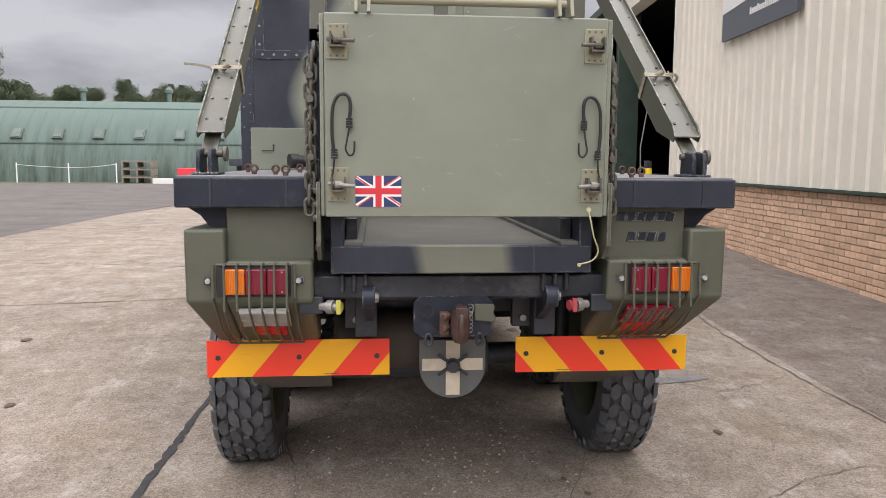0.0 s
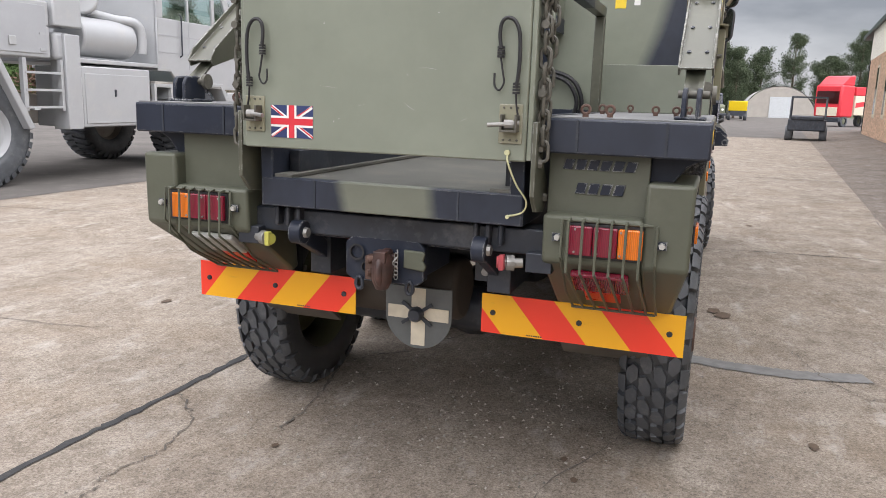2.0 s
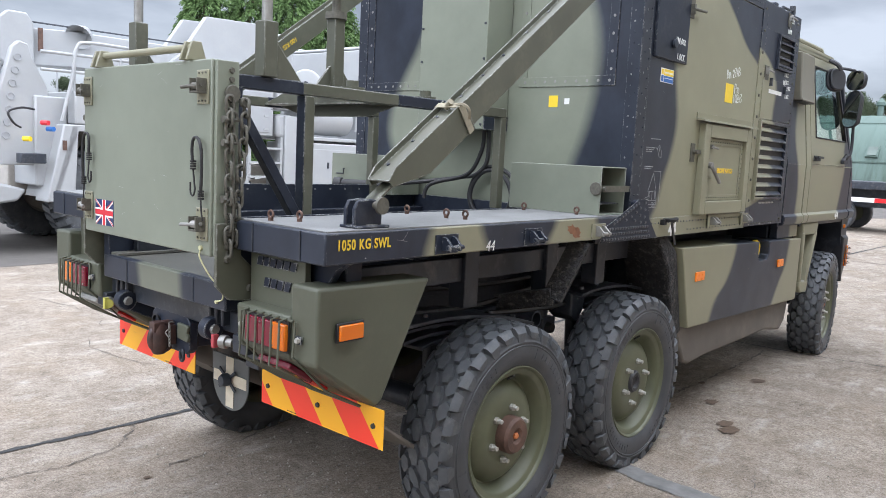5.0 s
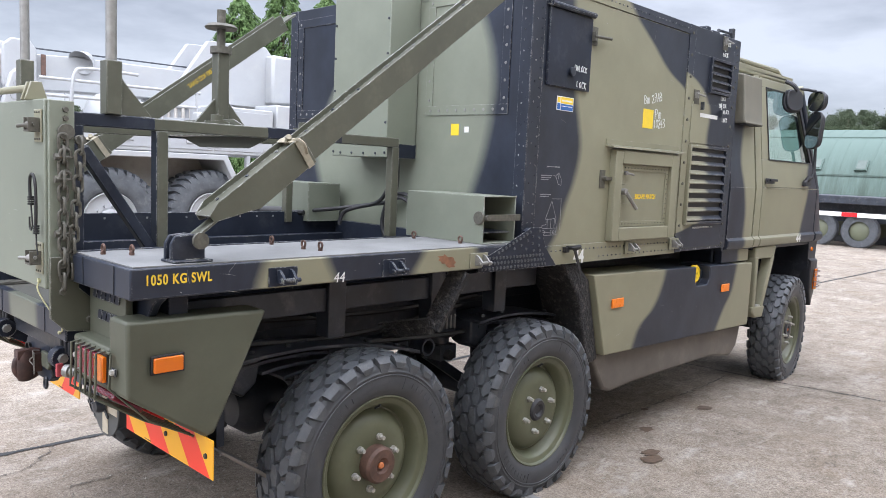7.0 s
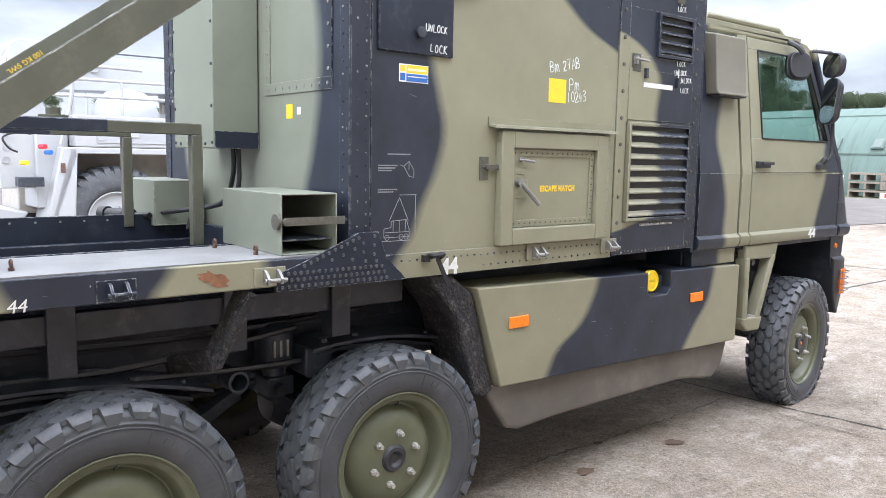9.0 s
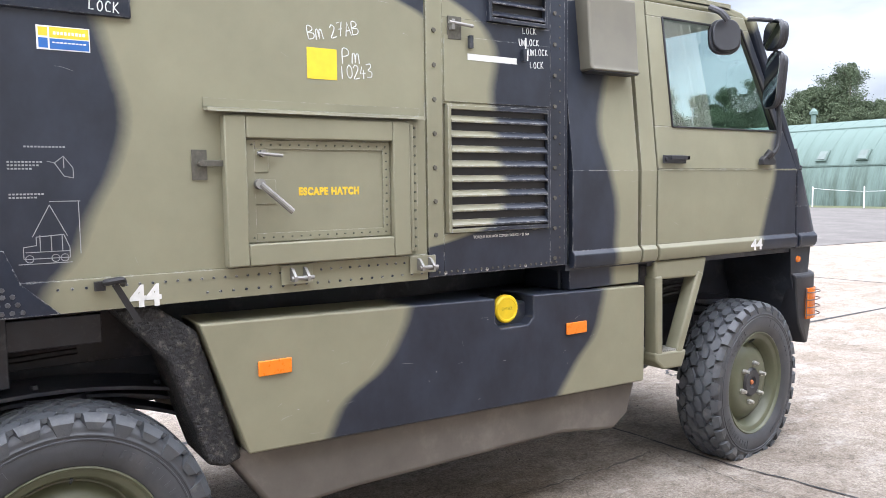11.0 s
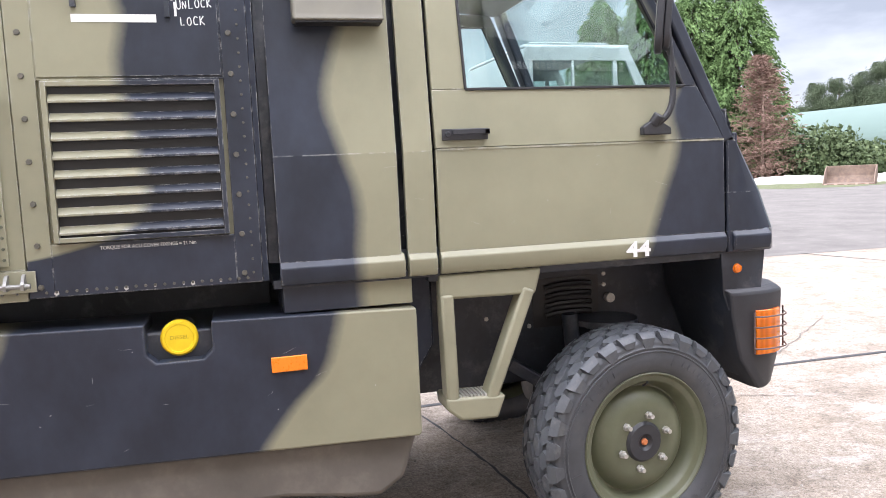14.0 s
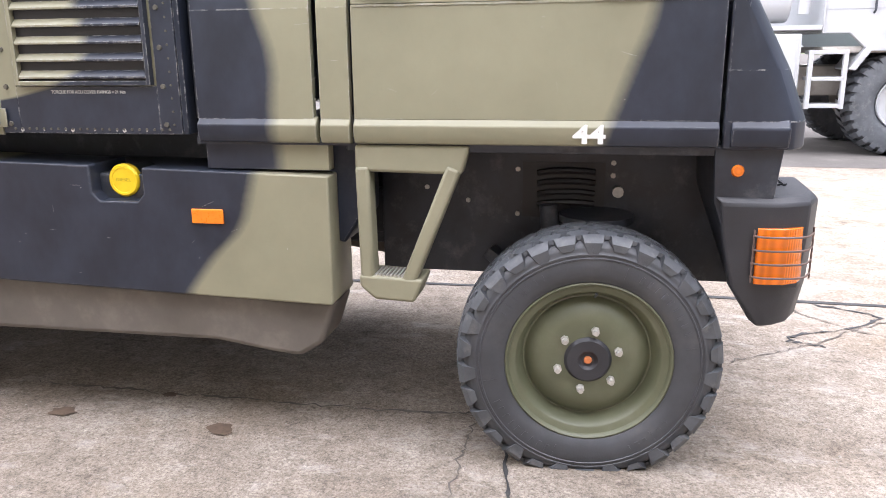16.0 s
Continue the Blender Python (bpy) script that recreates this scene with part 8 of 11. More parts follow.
# bumper with its corner lamps
for s in (1, -1):
    bm = bm_new()
    top = [(0.50, 6.43), (0.80, 6.415), (0.90, 6.375), (0.945, 6.295), (0.952, 6.18), (0.952, 6.12), (0.90, 6.12), (0.50, 6.25)]
    bot = [(0.50, 6.40), (0.78, 6.385), (0.87, 6.345), (0.915, 6.30), (0.93, 6.275), (0.93, 6.255), (0.88, 6.245), (0.50, 6.25)]
    rings = []
    for z, prof, k in ((0.585, bot, 0.0), (0.72, bot, 0.62), (0.90, bot, 0.93), (1.0, top, 0.0), (1.022, top, 0.0)):
        ring = []
        for p, q in zip(prof, top):
            x, y = (p[0] + (q[0] - p[0]) * k, p[1] + (q[1] - p[1]) * k)
            y = y + 0.16 * max(0, y - 6.2)
            if z > 1.01:
                x, y = x - 0.02, y - 0.02
            ring.append(bm.verts.new((mir(x, s), y, z)))
        rings.append(ring)
    n = len(top)
    for u, v in zip(rings, rings[1:]):
        for i in range(n):
            bm.faces.new((u[i], u[(i + 1) % n], v[(i + 1) % n], v[i]))
    bm.faces.new(rings[0])
    bm.faces.new(rings[-1][::-1])
    bp = part("bumper_corner", bm, M_BUMPER, truck, "dark grey moulded bumper corner", 0.008)
    bm = bm_new()
    pts = [(0.954, 6.238), (0.960, 6.27), (0.952, 6.33), (0.925, 6.375), (0.88, 6.40), (0.86, 6.38), (0.90, 6.24)]
    add_prism(bm, [(mir(x, s), y) for x, y in pts], "z", 0.738, 0.925)
    lp = part("corner_lamp", bm, M_AMBER_LENS, bp, "orange wrap-round indicator lamp behind wires", 0.003)
    bm = bm_new()
    for z in (0.765, 0.81, 0.855, 0.90):
        add_tube(bm, spline([(mir(0.955, s), 6.225, z), (mir(0.974, s), 6.255, z), (mir(0.970, s), 6.33, z), (mir(0.945, s), 6.39, z), (mir(0.88, s), 6.425, z)], 5), 0.0035, 6)
    for x, y in ((0.957, 6.228), (0.88, 6.425)):
        add_tube(bm, [(mir(x, s), y, 0.745), (mir(x, s), y, 0.92)], 0.0035, 6)
    part("lamp_guard", bm, surface("rusty_wire_%d" % s, (0.13, 0.085, 0.07), 0.6, vary=0.3, scale=40), lp, "thin rusty wire guard")
    bm = bm_new()
    add_prism(bm, [(6.132, 1.0), (6.196, 1.0), (6.200, 1.18), (6.115, 1.18)], "x", *sorted((mir(0.80, s), mir(0.915, s))))
    st = part("cab_stay", bm, M_BUMPER, bp, "", 0.006)
    bm = add_lathe(bm_new(), [(0.022, 0.0), (0.022, 0.012), (0.016, 0.026), (0.0, 0.030)], (mir(0.915, s), 6.165, 1.105), (s, 0, 0), 16)
    part("marker_lamp", bm, M_AMBER_LENS, st, "small round amber lamp")
bm = bm_new()
add_box(bm, mir(0.50, -1), 0.50, 6.25, 6.40, 0.60, 1.015)
part("bumper_beam", bm, M_BUMPER, truck, "dark grey front bumper", 0.02, 3)
bm = bm_new()
for i in range(6):
    add_box(bm, mir(0.70, -1), 0.70, 6.26 + i * 0.02, 6.268 + i * 0.02, 1.0225, 1.03)
for i in range(36):
    add_box(bm, -0.62 + i * 0.037, -0.614 + i * 0.037, 6.255, 6.375, 1.0225, 1.028)
part("bumper_tread", bm, M_BUMPER, truck)

# ---- warehouse beside the yard ----
M_CLAD = surface("cream_cladding", (0.78, 0.74, 0.64), 0.55, vary=0.05, scale=1.2, bump=0.05, dirt=(0.42, 0.38, 0.30), dirt_amt=0.25, dirt_scale=3)
M_CLAD_W = surface("pale_door_cladding", (0.76, 0.74, 0.66), 0.5, vary=0.04, scale=1.0, bump=0.05, dirt=(0.45, 0.44, 0.4), dirt_amt=0.2, dirt_scale=2)
M_BRICK = surface("tan_brick", (0.62, 0.42, 0.29), 0.85, vary=0.18, scale=10, bump=0.4, bump_scale=90, dist=0.004, per_object=0.16)
M_BRICK_J = surface("tan_brick_joined", (0.62, 0.42, 0.29), 0.85, vary=0.18, scale=10, bump=0.4, bump_scale=90, dist=0.004, island=0.16)
M_MORTAR = surface("mortar", (0.52, 0.43, 0.34), 0.95, vary=0.15, scale=8, bump=0.3)
M_DKGREEN = surface("dark_green_steel", (0.035, 0.06, 0.045), 0.5, vary=0.2, scale=4)
M_HALL_SHADE = surface("hall_shade_black", (0.02, 0.02, 0.02), 0.9, vary=0.2, scale=2)
TURN = -math.degrees(math.atan(0.085))
ware = thing("warehouse", "cream corrugated warehouse on a tan brick base, its door open", "building", (4.375, 0, 0), TURN)
OY0, OY1, WH = 11.35, 16.4, 5.3


def corrugated(name, y0, y1, z0, z1, parent, material, pitch=0.30, label=""):
    """Trapezoid-ribbed sheet that looks towards the yard."""
    bm = bm_new()
    prof = []
    y = y0
    while y < y1 - 1e-6:
        for f, x in ((0.0, 0.0), (0.70, 0.0), (0.76, -0.035), (0.94, -0.035)):
            if y + f * pitch <= y1:
                prof.append((x, y + f * pitch))
        y += pitch
    prof.append((0.0, y1))
    lo = [bm.verts.new((x, y, z0)) for x, y in prof]
    hi = [bm.verts.new((x, y, z1)) for x, y in prof]
    for i in range(len(prof) - 1):
        bm.faces.new((lo[i], lo[i + 1], hi[i + 1], hi[i]))
    return part(name, bm, material, parent, label, smooth=0)


corrugated("cladding", -25, OY0, 1.10, WH, ware, M_CLAD, label="cream ribbed steel cladding")
bm = bm_new()
add_box(bm, 0.02, 0.30, -25, OY0, 0, WH)
wall_core = part("wall", bm, M_MORTAR, ware, "mortar-jointed brick wall")
bm = bm_new()
add_box(bm, -0.07, 0.02, -25, OY0, 1.065, 1.10)
part("ledge", bm, M_DKGREEN, ware, "dark flashing ledge over the bricks")
# opening: jambs, header and a hall behind, its indoor shade painted as black walls
bm = bm_new()
add_box(bm, -0.10, 0.45, OY0 - 0.001, OY0 + 0.16, 0.0, WH)
part("door_jamb", bm, M_CLAD_W, ware, "pale door jamb")
bm = bm_new()
add_box(bm, -0.06, 0.45, OY1 - 0.30, OY1, 0.0, WH)
part("door_jamb", bm, M_DKGREEN, ware, "dark green steel door jamb")
bm = bm_new()
add_box(bm, -0.05, 0.30, OY0, OY1, 4.9, WH)
part("door_header", bm, M_CLAD, ware)
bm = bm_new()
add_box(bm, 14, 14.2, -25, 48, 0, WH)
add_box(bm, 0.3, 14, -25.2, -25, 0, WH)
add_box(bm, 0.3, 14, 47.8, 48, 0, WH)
part("hall_wall", bm, M_HALL_SHADE, ware, "hall walls with the indoor shade put into their black colour")
bm = bm_new()
add_prism(bm, [(-0.15, WH), (14.3, WH), (14.3, WH + 0.2), (7, WH + 1.6), (-0.15, WH + 0.2)], "y", -25.3, 48.3)
part("roof", bm, M_DKGREEN, ware, "shallow dark green roof")
bm = bm_new()
add_box(bm, 0.31, 14, -25, 48, 0.02, 0.23)
part("hall_floor", bm, M_TARMAC, ware)
# far stretch: pale sliding door leaf, green post, brick bay with slit windows
bm = bm_new()
add_box(bm, -0.22, -0.14, OY1 + 0.02, 25.4, 1.45, WH - 0.3)
part("sliding_door", bm, M_CLAD_W, ware, "pale sliding door leaf, pushed open", 0.02)
bm = bm_new()
add_box(bm, -0.16, 0.0, 25.45, 26.4, 1.4, WH)
part("corner_post", bm, surface("green_post", (0.20, 0.25, 0.19), 0.5, vary=0.1, scale=3), ware, "grey-green cladding post")
bm = bm_new()
add_box(bm, 0.0, 0.30, OY1, 43, 0.0, 3.9)
far_bay = part("far_brick_wall", bm, surface("tan_brick_far", (0.56, 0.42, 0.31), 0.85, vary=0.1, scale=12, bump=0.3), ware, "tan brick wall of the far bay")
corrugated("far_cladding", 21.6, 43, 3.9, WH, ware, M_CLAD_W, label="pale cladding over the brick bay")
for y in (33.0, 37.2):
    bm = bm_new()
    add_box(bm, -0.03, 0.05, y, y + 0.9, 1.1, 3.4)
    w = part("slit_window", bm, M_TAPE, ware, "narrow window with a pale frame")
    bm = add_box(bm_new(), -0.035, 0.0, y + 0.12, y + 0.78, 1.25, 3.3)
    part("pane", bm, M_GLASS_DK, w)
# sign: a white and a grey field with bars for its lettering
bm = add_box(bm_new(), -0.10, -0.05, 6.55, 9.05, 3.22, 4.6)
sg = part("sign_board", bm, surface("sign_grey", (0.09, 0.10, 0.115), 0.4, vary=0.05, scale=3), ware, "dark grey and white sign board with small lettering")
bm = bm_new()
add_prism(bm, [(6.552, 3.75), (9.048, 3.62), (9.048, 4.59), (6.552, 4.59)], "x", -0.106, -0.1005)
part("white_field", bm, M_STICK_W, sg)
bm = bm_new()
for k in range(20):
    y = 8.0 - k * 0.062
    add_box(bm, -0.105, -0.1005, y - 0.045, y, 3.44, 3.44 + (0.075 if k % 4 else 0.10))
part("lettering_bars", bm, M_STICK_W, sg)
# bollard on the forecourt
bm = add_cyl(bm_new(), (4.93, 15.9, 0.15), (4.93, 15.9, 1.42), 0.075, 18)
bol = piece("bollard", bm, M_CHASSIS, "black steel bollard with two yellow bands", "bollard", bevel=0.01)
for z in (1.17, 0.80):
    part("yellow_band", add_cyl(bm_new(), (4.93, 15.9, z), (4.93, 15.9, z + 0.11), 0.0775, 18), M_STICK_Y, bol)
copy_thing(bol, pose(-0.04, -4.3, 0))
# things standing in the doorway
jack = thing("trolley_jack", "black trolley jack with a tall handle by the door", "jack", (5.75, 13.3, 0.2))
part("body", add_cyl(bm_new(), (0, 0, 0.0), (0, 0, 0.95), 0.16, 16), M_CHASSIS, jack)
part("case", add_box(bm_new(), -0.45, -0.25, -0.1, 0.1, 0, 0.6), M_BUMPER, jack, "dark case", 0.02)
part("handle", add_tube(bm_new(), [(-0.4, 0, 0.9), (-0.42, 0, 1.5), (-0.3, 0, 2.3)], 0.015, 6), M_STEEL, jack)
# raised forecourt along the warehouse
bm = bm_new()
NX, NY = 8, 62
grid = []
for j in range(NY + 1):
    y = -12.0 + 62.0 * j / NY
    row = []
    for i in range(NX + 1):
        wx = 4.375 + 0.085 * y + 0.3
        x0 = 2.42 + 0.068 * y
        x = x0 + (wx - x0) * i / NX
        ky = min(1, max(0, (y - 6.2) / 5.5))
        ky = ky * ky * (3 - 2 * ky)
        row.append(bm.verts.new((x, y, 0.003 + rise(x, y) + 0.20 * (i / NX) ** 1.3 * ky)))
    grid.append(row)
for j in range(NY):
    for i in range(NX):
        bm.faces.new((grid[j][i], grid[j][i + 1], grid[j + 1][i + 1], grid[j + 1][i]))
piece("forecourt", bm, M_FORECOURT, "darker grey concrete strip rising gently to the warehouse", "forecourt", "structure")

# ---- long green curved-roof hut ----
def hut_material(name, base, dark):
    m, n, l, p = mat_nodes(name)
    g = n.new("ShaderNodeTexCoord")
    streak = noise_node(n, l, 2.2, 7, 0.75, stretch=(1.0, 0.12, 0.12))
    spot = noise_node(n, l, 0.5, 5, 0.6)
    sep = n.new("ShaderNodeSeparateXYZ")
    l.new(g.outputs["Object"], sep.inputs[0])
    low = math_node(n, l, "MULTIPLY_ADD", sep.outputs["Z"], -0.22, 0.95, clamp=True)
    f = math_node(n, l, "MULTIPLY", math_node(n, l, "MULTIPLY_ADD", streak, 4.6, -1.9, clamp=True), low)
    c = mix_node(n, l, f, base, dark)
    c = mix_node(n, l, math_node(n, l, "MULTIPLY", spot, 0.3), c, tuple(k * 0.7 for k in base))
    rust = math_node(n, l, "MULTIPLY_ADD", noise_node(n, l, 3.0, 8, 0.8, stretch=(1, 0.3, 0.3)), 8.0, -5.6, clamp=True)
    c = mix_node(n, l, math_node(n, l, "MULTIPLY", rust, 0.35), c, (0.18, 0.12, 0.07))
    l.new(c, p.inputs["Base Color"])
    p.inputs["Roughness"].default_value = 0.75
    p.inputs["Specular IOR Level"].default_value = 0.2
    return m


M_HUT_PANE = surface("dusty_hut_pane", (0.085, 0.115, 0.10), 0.35, vary=0.25, scale=2)
M_HUT = hut_material("green_hut_sheet", (0.112, 0.156, 0.138), (0.038, 0.050, 0.034))


def hut(x0, x1, yc, r, label, ends=True, vents=()):
    """A half-round hut that lies along x, its ridge at yc."""
    h = thing("curved_hut", label, "hut", (0, yc, 0))
    bm = bm_new()
    seg, rib = 22, 0.78
    n = int((x1 - x0) / rib)
    rings = []
    for i in range(n):
        a, b = x0 + (x1 - x0) * i / n, x0 + (x1 - x0) * (i + 1) / n
        for u, rr in ((a, r), (b - 0.07, r), (b - 0.068, r + 0.014), (b - 0.002, r + 0.014)):
            rings.append([bm.verts.new((u, -rr * math.cos(math.pi * k / seg), rr * math.sin(math.pi * k / seg))) for k in range(seg + 1)])
    for ra, rb in zip(rings, rings[1:]):
        for k in range(seg):
            bm.faces.new((ra[k], rb[k], rb[k + 1], ra[k + 1]))
    shell = part("roof_shell", bm, M_HUT, h, "weathered green ribbed steel shell")
    bm = bm_new()
    a = radians(27)
    add_box(bm, x0, x1, -r * math.cos(a) - 0.07, -r * math.cos(a) + 0.02, r * math.sin(a) - 0.05, r * math.sin(a) + 0.04)
    a = radians(62)
    add_box(bm, x0, x1, -r * math.cos(a) - 0.05, -r * math.cos(a) + 0.03, r * math.sin(a) - 0.03, r * math.sin(a) + 0.04)
    part("lap_strip", bm, M_HUT, shell)
    for k in range(int((x1 - x0) / 2.35)):
        x = x0 + 1.2 + 2.35 * k
        a = radians(34)
        bm = bm_new()
        c = Vector((x, -(r + 0.02) * math.cos(a), (r + 0.02) * math.sin(a)))
        d, nrm = Vector((0, math.sin(a), math.cos(a))), Vector((0, -math.cos(a), math.sin(a)))
        add_beam(bm, c - d * 0.38 + nrm * 0.06, c + d * 0.38 - nrm * 0.0, 0.62, 0.12, nrm)
        w = part("roof_window", bm, M_HUT, h, "small hooded roof window")
        bm = bm_new()
        add_beam(bm, c - d * 0.30 + nrm * 0.13, c + d * 0.30 + nrm * 0.075, 0.46, 0.03, nrm)
        part("pane", bm, M_HUT_PANE, w)
    for x in vents:
        bm = bm_new()
        add_lathe(bm, [(0.16, -0.2), (0.16, 0.55), (0.26, 0.60), (0.26, 0.78), (0.05, 1.0), (0.0, 1.0)], (x, 0, r), (0, 0, 1), 12)
        part("roof_vent", bm, M_HUT, h, "round cowl roof vent")
    if ends:
        for x in (x0 + 0.05, x1 - 0.05):
            bm = bm_new()
            bm.faces.new([bm.verts.new((x, -r * math.cos(math.pi * k / seg), r * math.sin(math.pi * k / seg))) for k in range(seg + 1)])
            part("end_wall", bm, M_HUT, h, smooth=0)
    return h


hut(-29.6, -2.0, 49.6, 5.1, "long pale green half-round hut with roof windows", vents=(-24.5, -19.0, -13.6, -8.0))
hut(26, 70, 60, 4.6, "long pale green half-round hut far behind", vents=(30, 36))
# a second hut seen end-on, with a white end wall and a blue door
h2 = thing("curved_hut", "half-round hut with a white end wall and a blue-grey door", "hut", (-48.7, 64, 0), 100)
bm = bm_new()
seg = 22
for k in range(seg):
    q = []
    for y, kk in ((0, k), (0, k + 1), (26, k + 1), (26, k)):
        a = math.pi * kk / seg
        q.append(bm.verts.new((6.3 * math.cos(a), y, 5.9 * math.sin(a) + 0.4)))
    bm.faces.new(q)
bmesh.ops.remove_doubles(bm, verts=bm.verts[:], dist=0.001)
part("roof_shell", bm, M_HUT, h2, "pale green curved roof")
bm = bm_new()
bm.faces.new([bm.verts.new((6.15 * math.cos(math.pi * k / seg), 0.3, 5.75 * math.sin(math.pi * k / seg) + 0.4)) for k in range(seg + 1)])
part("gable_sheet", bm, surface("grey_green_gable", (0.33, 0.42, 0.40), 0.6, vary=0.1, scale=2), h2, smooth=0)
bm = bm_new()
add_box(bm, -6.1, 6.1, 0.05, 0.25, 0, 3.1)
part("end_wall", bm, surface("white_wall", (0.36, 0.35, 0.32), 0.8, vary=0.1, scale=1.5), h2, "off-white end wall")
bm = bm_new()
for k in range(8):
    add_box(bm, -2.2, 2.0, -0.05, 0.04, 0.05 + k * 0.37, 0.05 + k * 0.37 + 0.35)
part("roller_door", bm, surface("blue_grey_door", (0.25, 0.33, 0.38), 0.5, vary=0.08, scale=2), h2, "blue-grey slatted roller door")
for k in range(8):
    bm = bm_new()
    x = -6.8 + k * 1.55
    for j in range(5):
        add_box(bm, x, x + 1.4, -2.6, -2.5, 0.1 + j * 0.33, 0.1 + j * 0.33 + 0.24)
    for u in (0.0, 0.65, 1.3):
        add_box(bm, x + u, x + u + 0.1, -2.5, -2.4, 0, 1.7)
    f = piece("pallet_fence", bm, surface("weathered_wood_%d" % k, (0.22, 0.19, 0.155), 0.9, vary=0.25, scale=6), "grey weathered wooden pallet stood on edge", "pallet", group="pallets at the hut", at=h2.matrix_world.copy())
far_hut = thing("barn", "small pale half-round barn with a grey door", "barn", (9.0, 120, 0))
bm = bm_new()
for k in range(16):
    q = []
    for y, kk in ((0, k), (0, k + 1), (22, k + 1), (22, k)):
        a = math.pi * kk / 16
        q.append(bm.verts.new((5.0 * math.cos(a), y, 4.6 * math.sin(a))))
    bm.faces.new(q)
part("roof_shell", bm, surface("pale_barn", (0.34, 0.345, 0.34), 0.7, vary=0.15, scale=1), far_hut)
bm = bm_new()
bm.faces.new([bm.verts.new((4.9 * math.cos(math.pi * k / 16), 0.1, 4.5 * math.sin(math.pi * k / 16))) for k in range(17)])
part("end_wall", bm, surface("tan_gable", (0.34, 0.315, 0.28), 0.8, vary=0.1, scale=1), far_hut, smooth=0)
part("barn_door", add_box(bm_new(), -1.3, 1.8, -0.05, 0.05, 0, 3.0), surface("barn_door", (0.45, 0.47, 0.48), 0.6), far_hut)
M_LONGW = surface("white_shed", (0.62, 0.62, 0.60), 0.6, vary=0.06, scale=1)
ls = thing("long_shed", "long low pale grey shed with a shallow roof", "shed", (-2.44, 80, 0), -5.3)
part("wall", add_box(bm_new(), -11, 0, -8, 30, 0, 4.8), surface("pale_shed_sheet", (0.36, 0.355, 0.335), 0.6, vary=0.08, scale=1), ls)
part("roof", add_prism(bm_new(), [(-11.3, 4.8), (0.3, 4.8), (-5.5, 5.6)], "y", -8.5, 30.5), surface("grey_roof", (0.36, 0.37, 0.38), 0.6), ls)

# ---- trees ----
def leaf_material(name, a, b):
    m, n, l, p = mat_nodes(name)
    g = n.new("ShaderNodeNewGeometry")
    c = ramp_node(n, l, g.outputs["Random Per Island"], ((0.0, a), (1.0, b)))
    big = noise_node(n, l, 0.35, 4, 0.6)
    c = mix_node(n, l, math_node(n, l, "MULTIPLY", big, 0.5), c, tuple(k * 0.5 for k in a))
    l.new(c, p.inputs["Base Color"])
    p.inputs["Roughness"].default_value = 0.7
    p.inputs["Specular IOR Level"].default_value = 0.2
    return m


M_LEAF = leaf_material("dark_leaf", (0.052, 0.072, 0.040), (0.115, 0.145, 0.082))
M_HEDGE = leaf_material("scrub_leaf", (0.045, 0.068, 0.028), (0.105, 0.135, 0.060))
M_CONIFER = leaf_material("conifer_leaf", (0.070, 0.120, 0.040), (0.15, 0.235, 0.080))
M_DEADLEAF = leaf_material("brown_conifer_twig", (0.13, 0.082, 0.062), (0.27, 0.175, 0.135))
M_DEADWOOD = surface("dead_bark", (0.26, 0.19, 0.15), 0.9, vary=0.3, scale=4, bump=0.4, bump_scale=25)
M_BARK = surface("bark", (0.10, 0.075, 0.055), 0.95, vary=0.3, scale=5, bump=0.6, bump_scale=30, dist=0.02)


def clump_mesh(name, centres, sizes, material, rng, droop=0.0, slim=0.6, along=None):
    n = len(centres)
    V, F = np.zeros((n * 4, 3)), []
    u = rng.normal(size=(n, 3)) if along is None else along + rng.normal(size=(n, 3)) * 0.22
    u /= np.linalg.norm(u, axis=1)[:, None]
    u[:, 2] -= droop
    u /= np.linalg.norm(u, axis=1)[:, None]
    w = np.cross(u, rng.normal(size=(n, 3)))
    w /= np.linalg.norm(w, axis=1)[:, None]
    s = np.array(sizes)[:, None]
    V[0::4], V[1::4], V[2::4], V[3::4] = centres - u * s, centres + w * s * slim, centres + u * s, centres - w * s * slim
    F = [(4 * i, 4 * i + 1, 4 * i + 2, 4 * i + 3) for i in range(n)]
    me = bpy.data.meshes.new(name)
    me.from_pydata([tuple(v) for v in V], [], F)
    me.materials.append(material)
    return me


def leaf_crown(height, width, limbs, leaves, seed, material, rng):
    """Leaves along the limbs and in a ragged outline round them."""
    C, S = [], []
    # clusters along the limbs, then a ragged envelope
    for i in range(leaves):
        if i % 3:
            p, e = limbs[rng.integers(len(limbs))]
            q = np.array(p.lerp(e, rng.uniform(0.25, 1.05))) + rng.normal(size=3) * np.array((0.075, 0.075, 0.055)) * width * 1.9
        else:
            f = rng.uniform(0.06, 1.0)
            env = math.sin(math.pi * min(1, f * 0.86 + 0.12)) ** 0.6
            a = rng.uniform(0, 2 * math.pi)
            lob = 0.80 + 0.2 * math.sin(a * 5 + f * 19 + seed) + 0.1 * math.sin(a * 3 - f * 31)
            rr = width * env * lob * rng.uniform(0.55, 1.0)
            q = np.array((rr * math.cos(a), rr * math.sin(a), f * height))
        if q[2] < height * 0.04:
            q[2] = height * rng.uniform(0.05, 0.2)
        C.append(q)
        S.append(rng.uniform(0.5, 1.1) * width * 0.040)
    return clump_mesh("crown", np.array(C), S, material, rng)


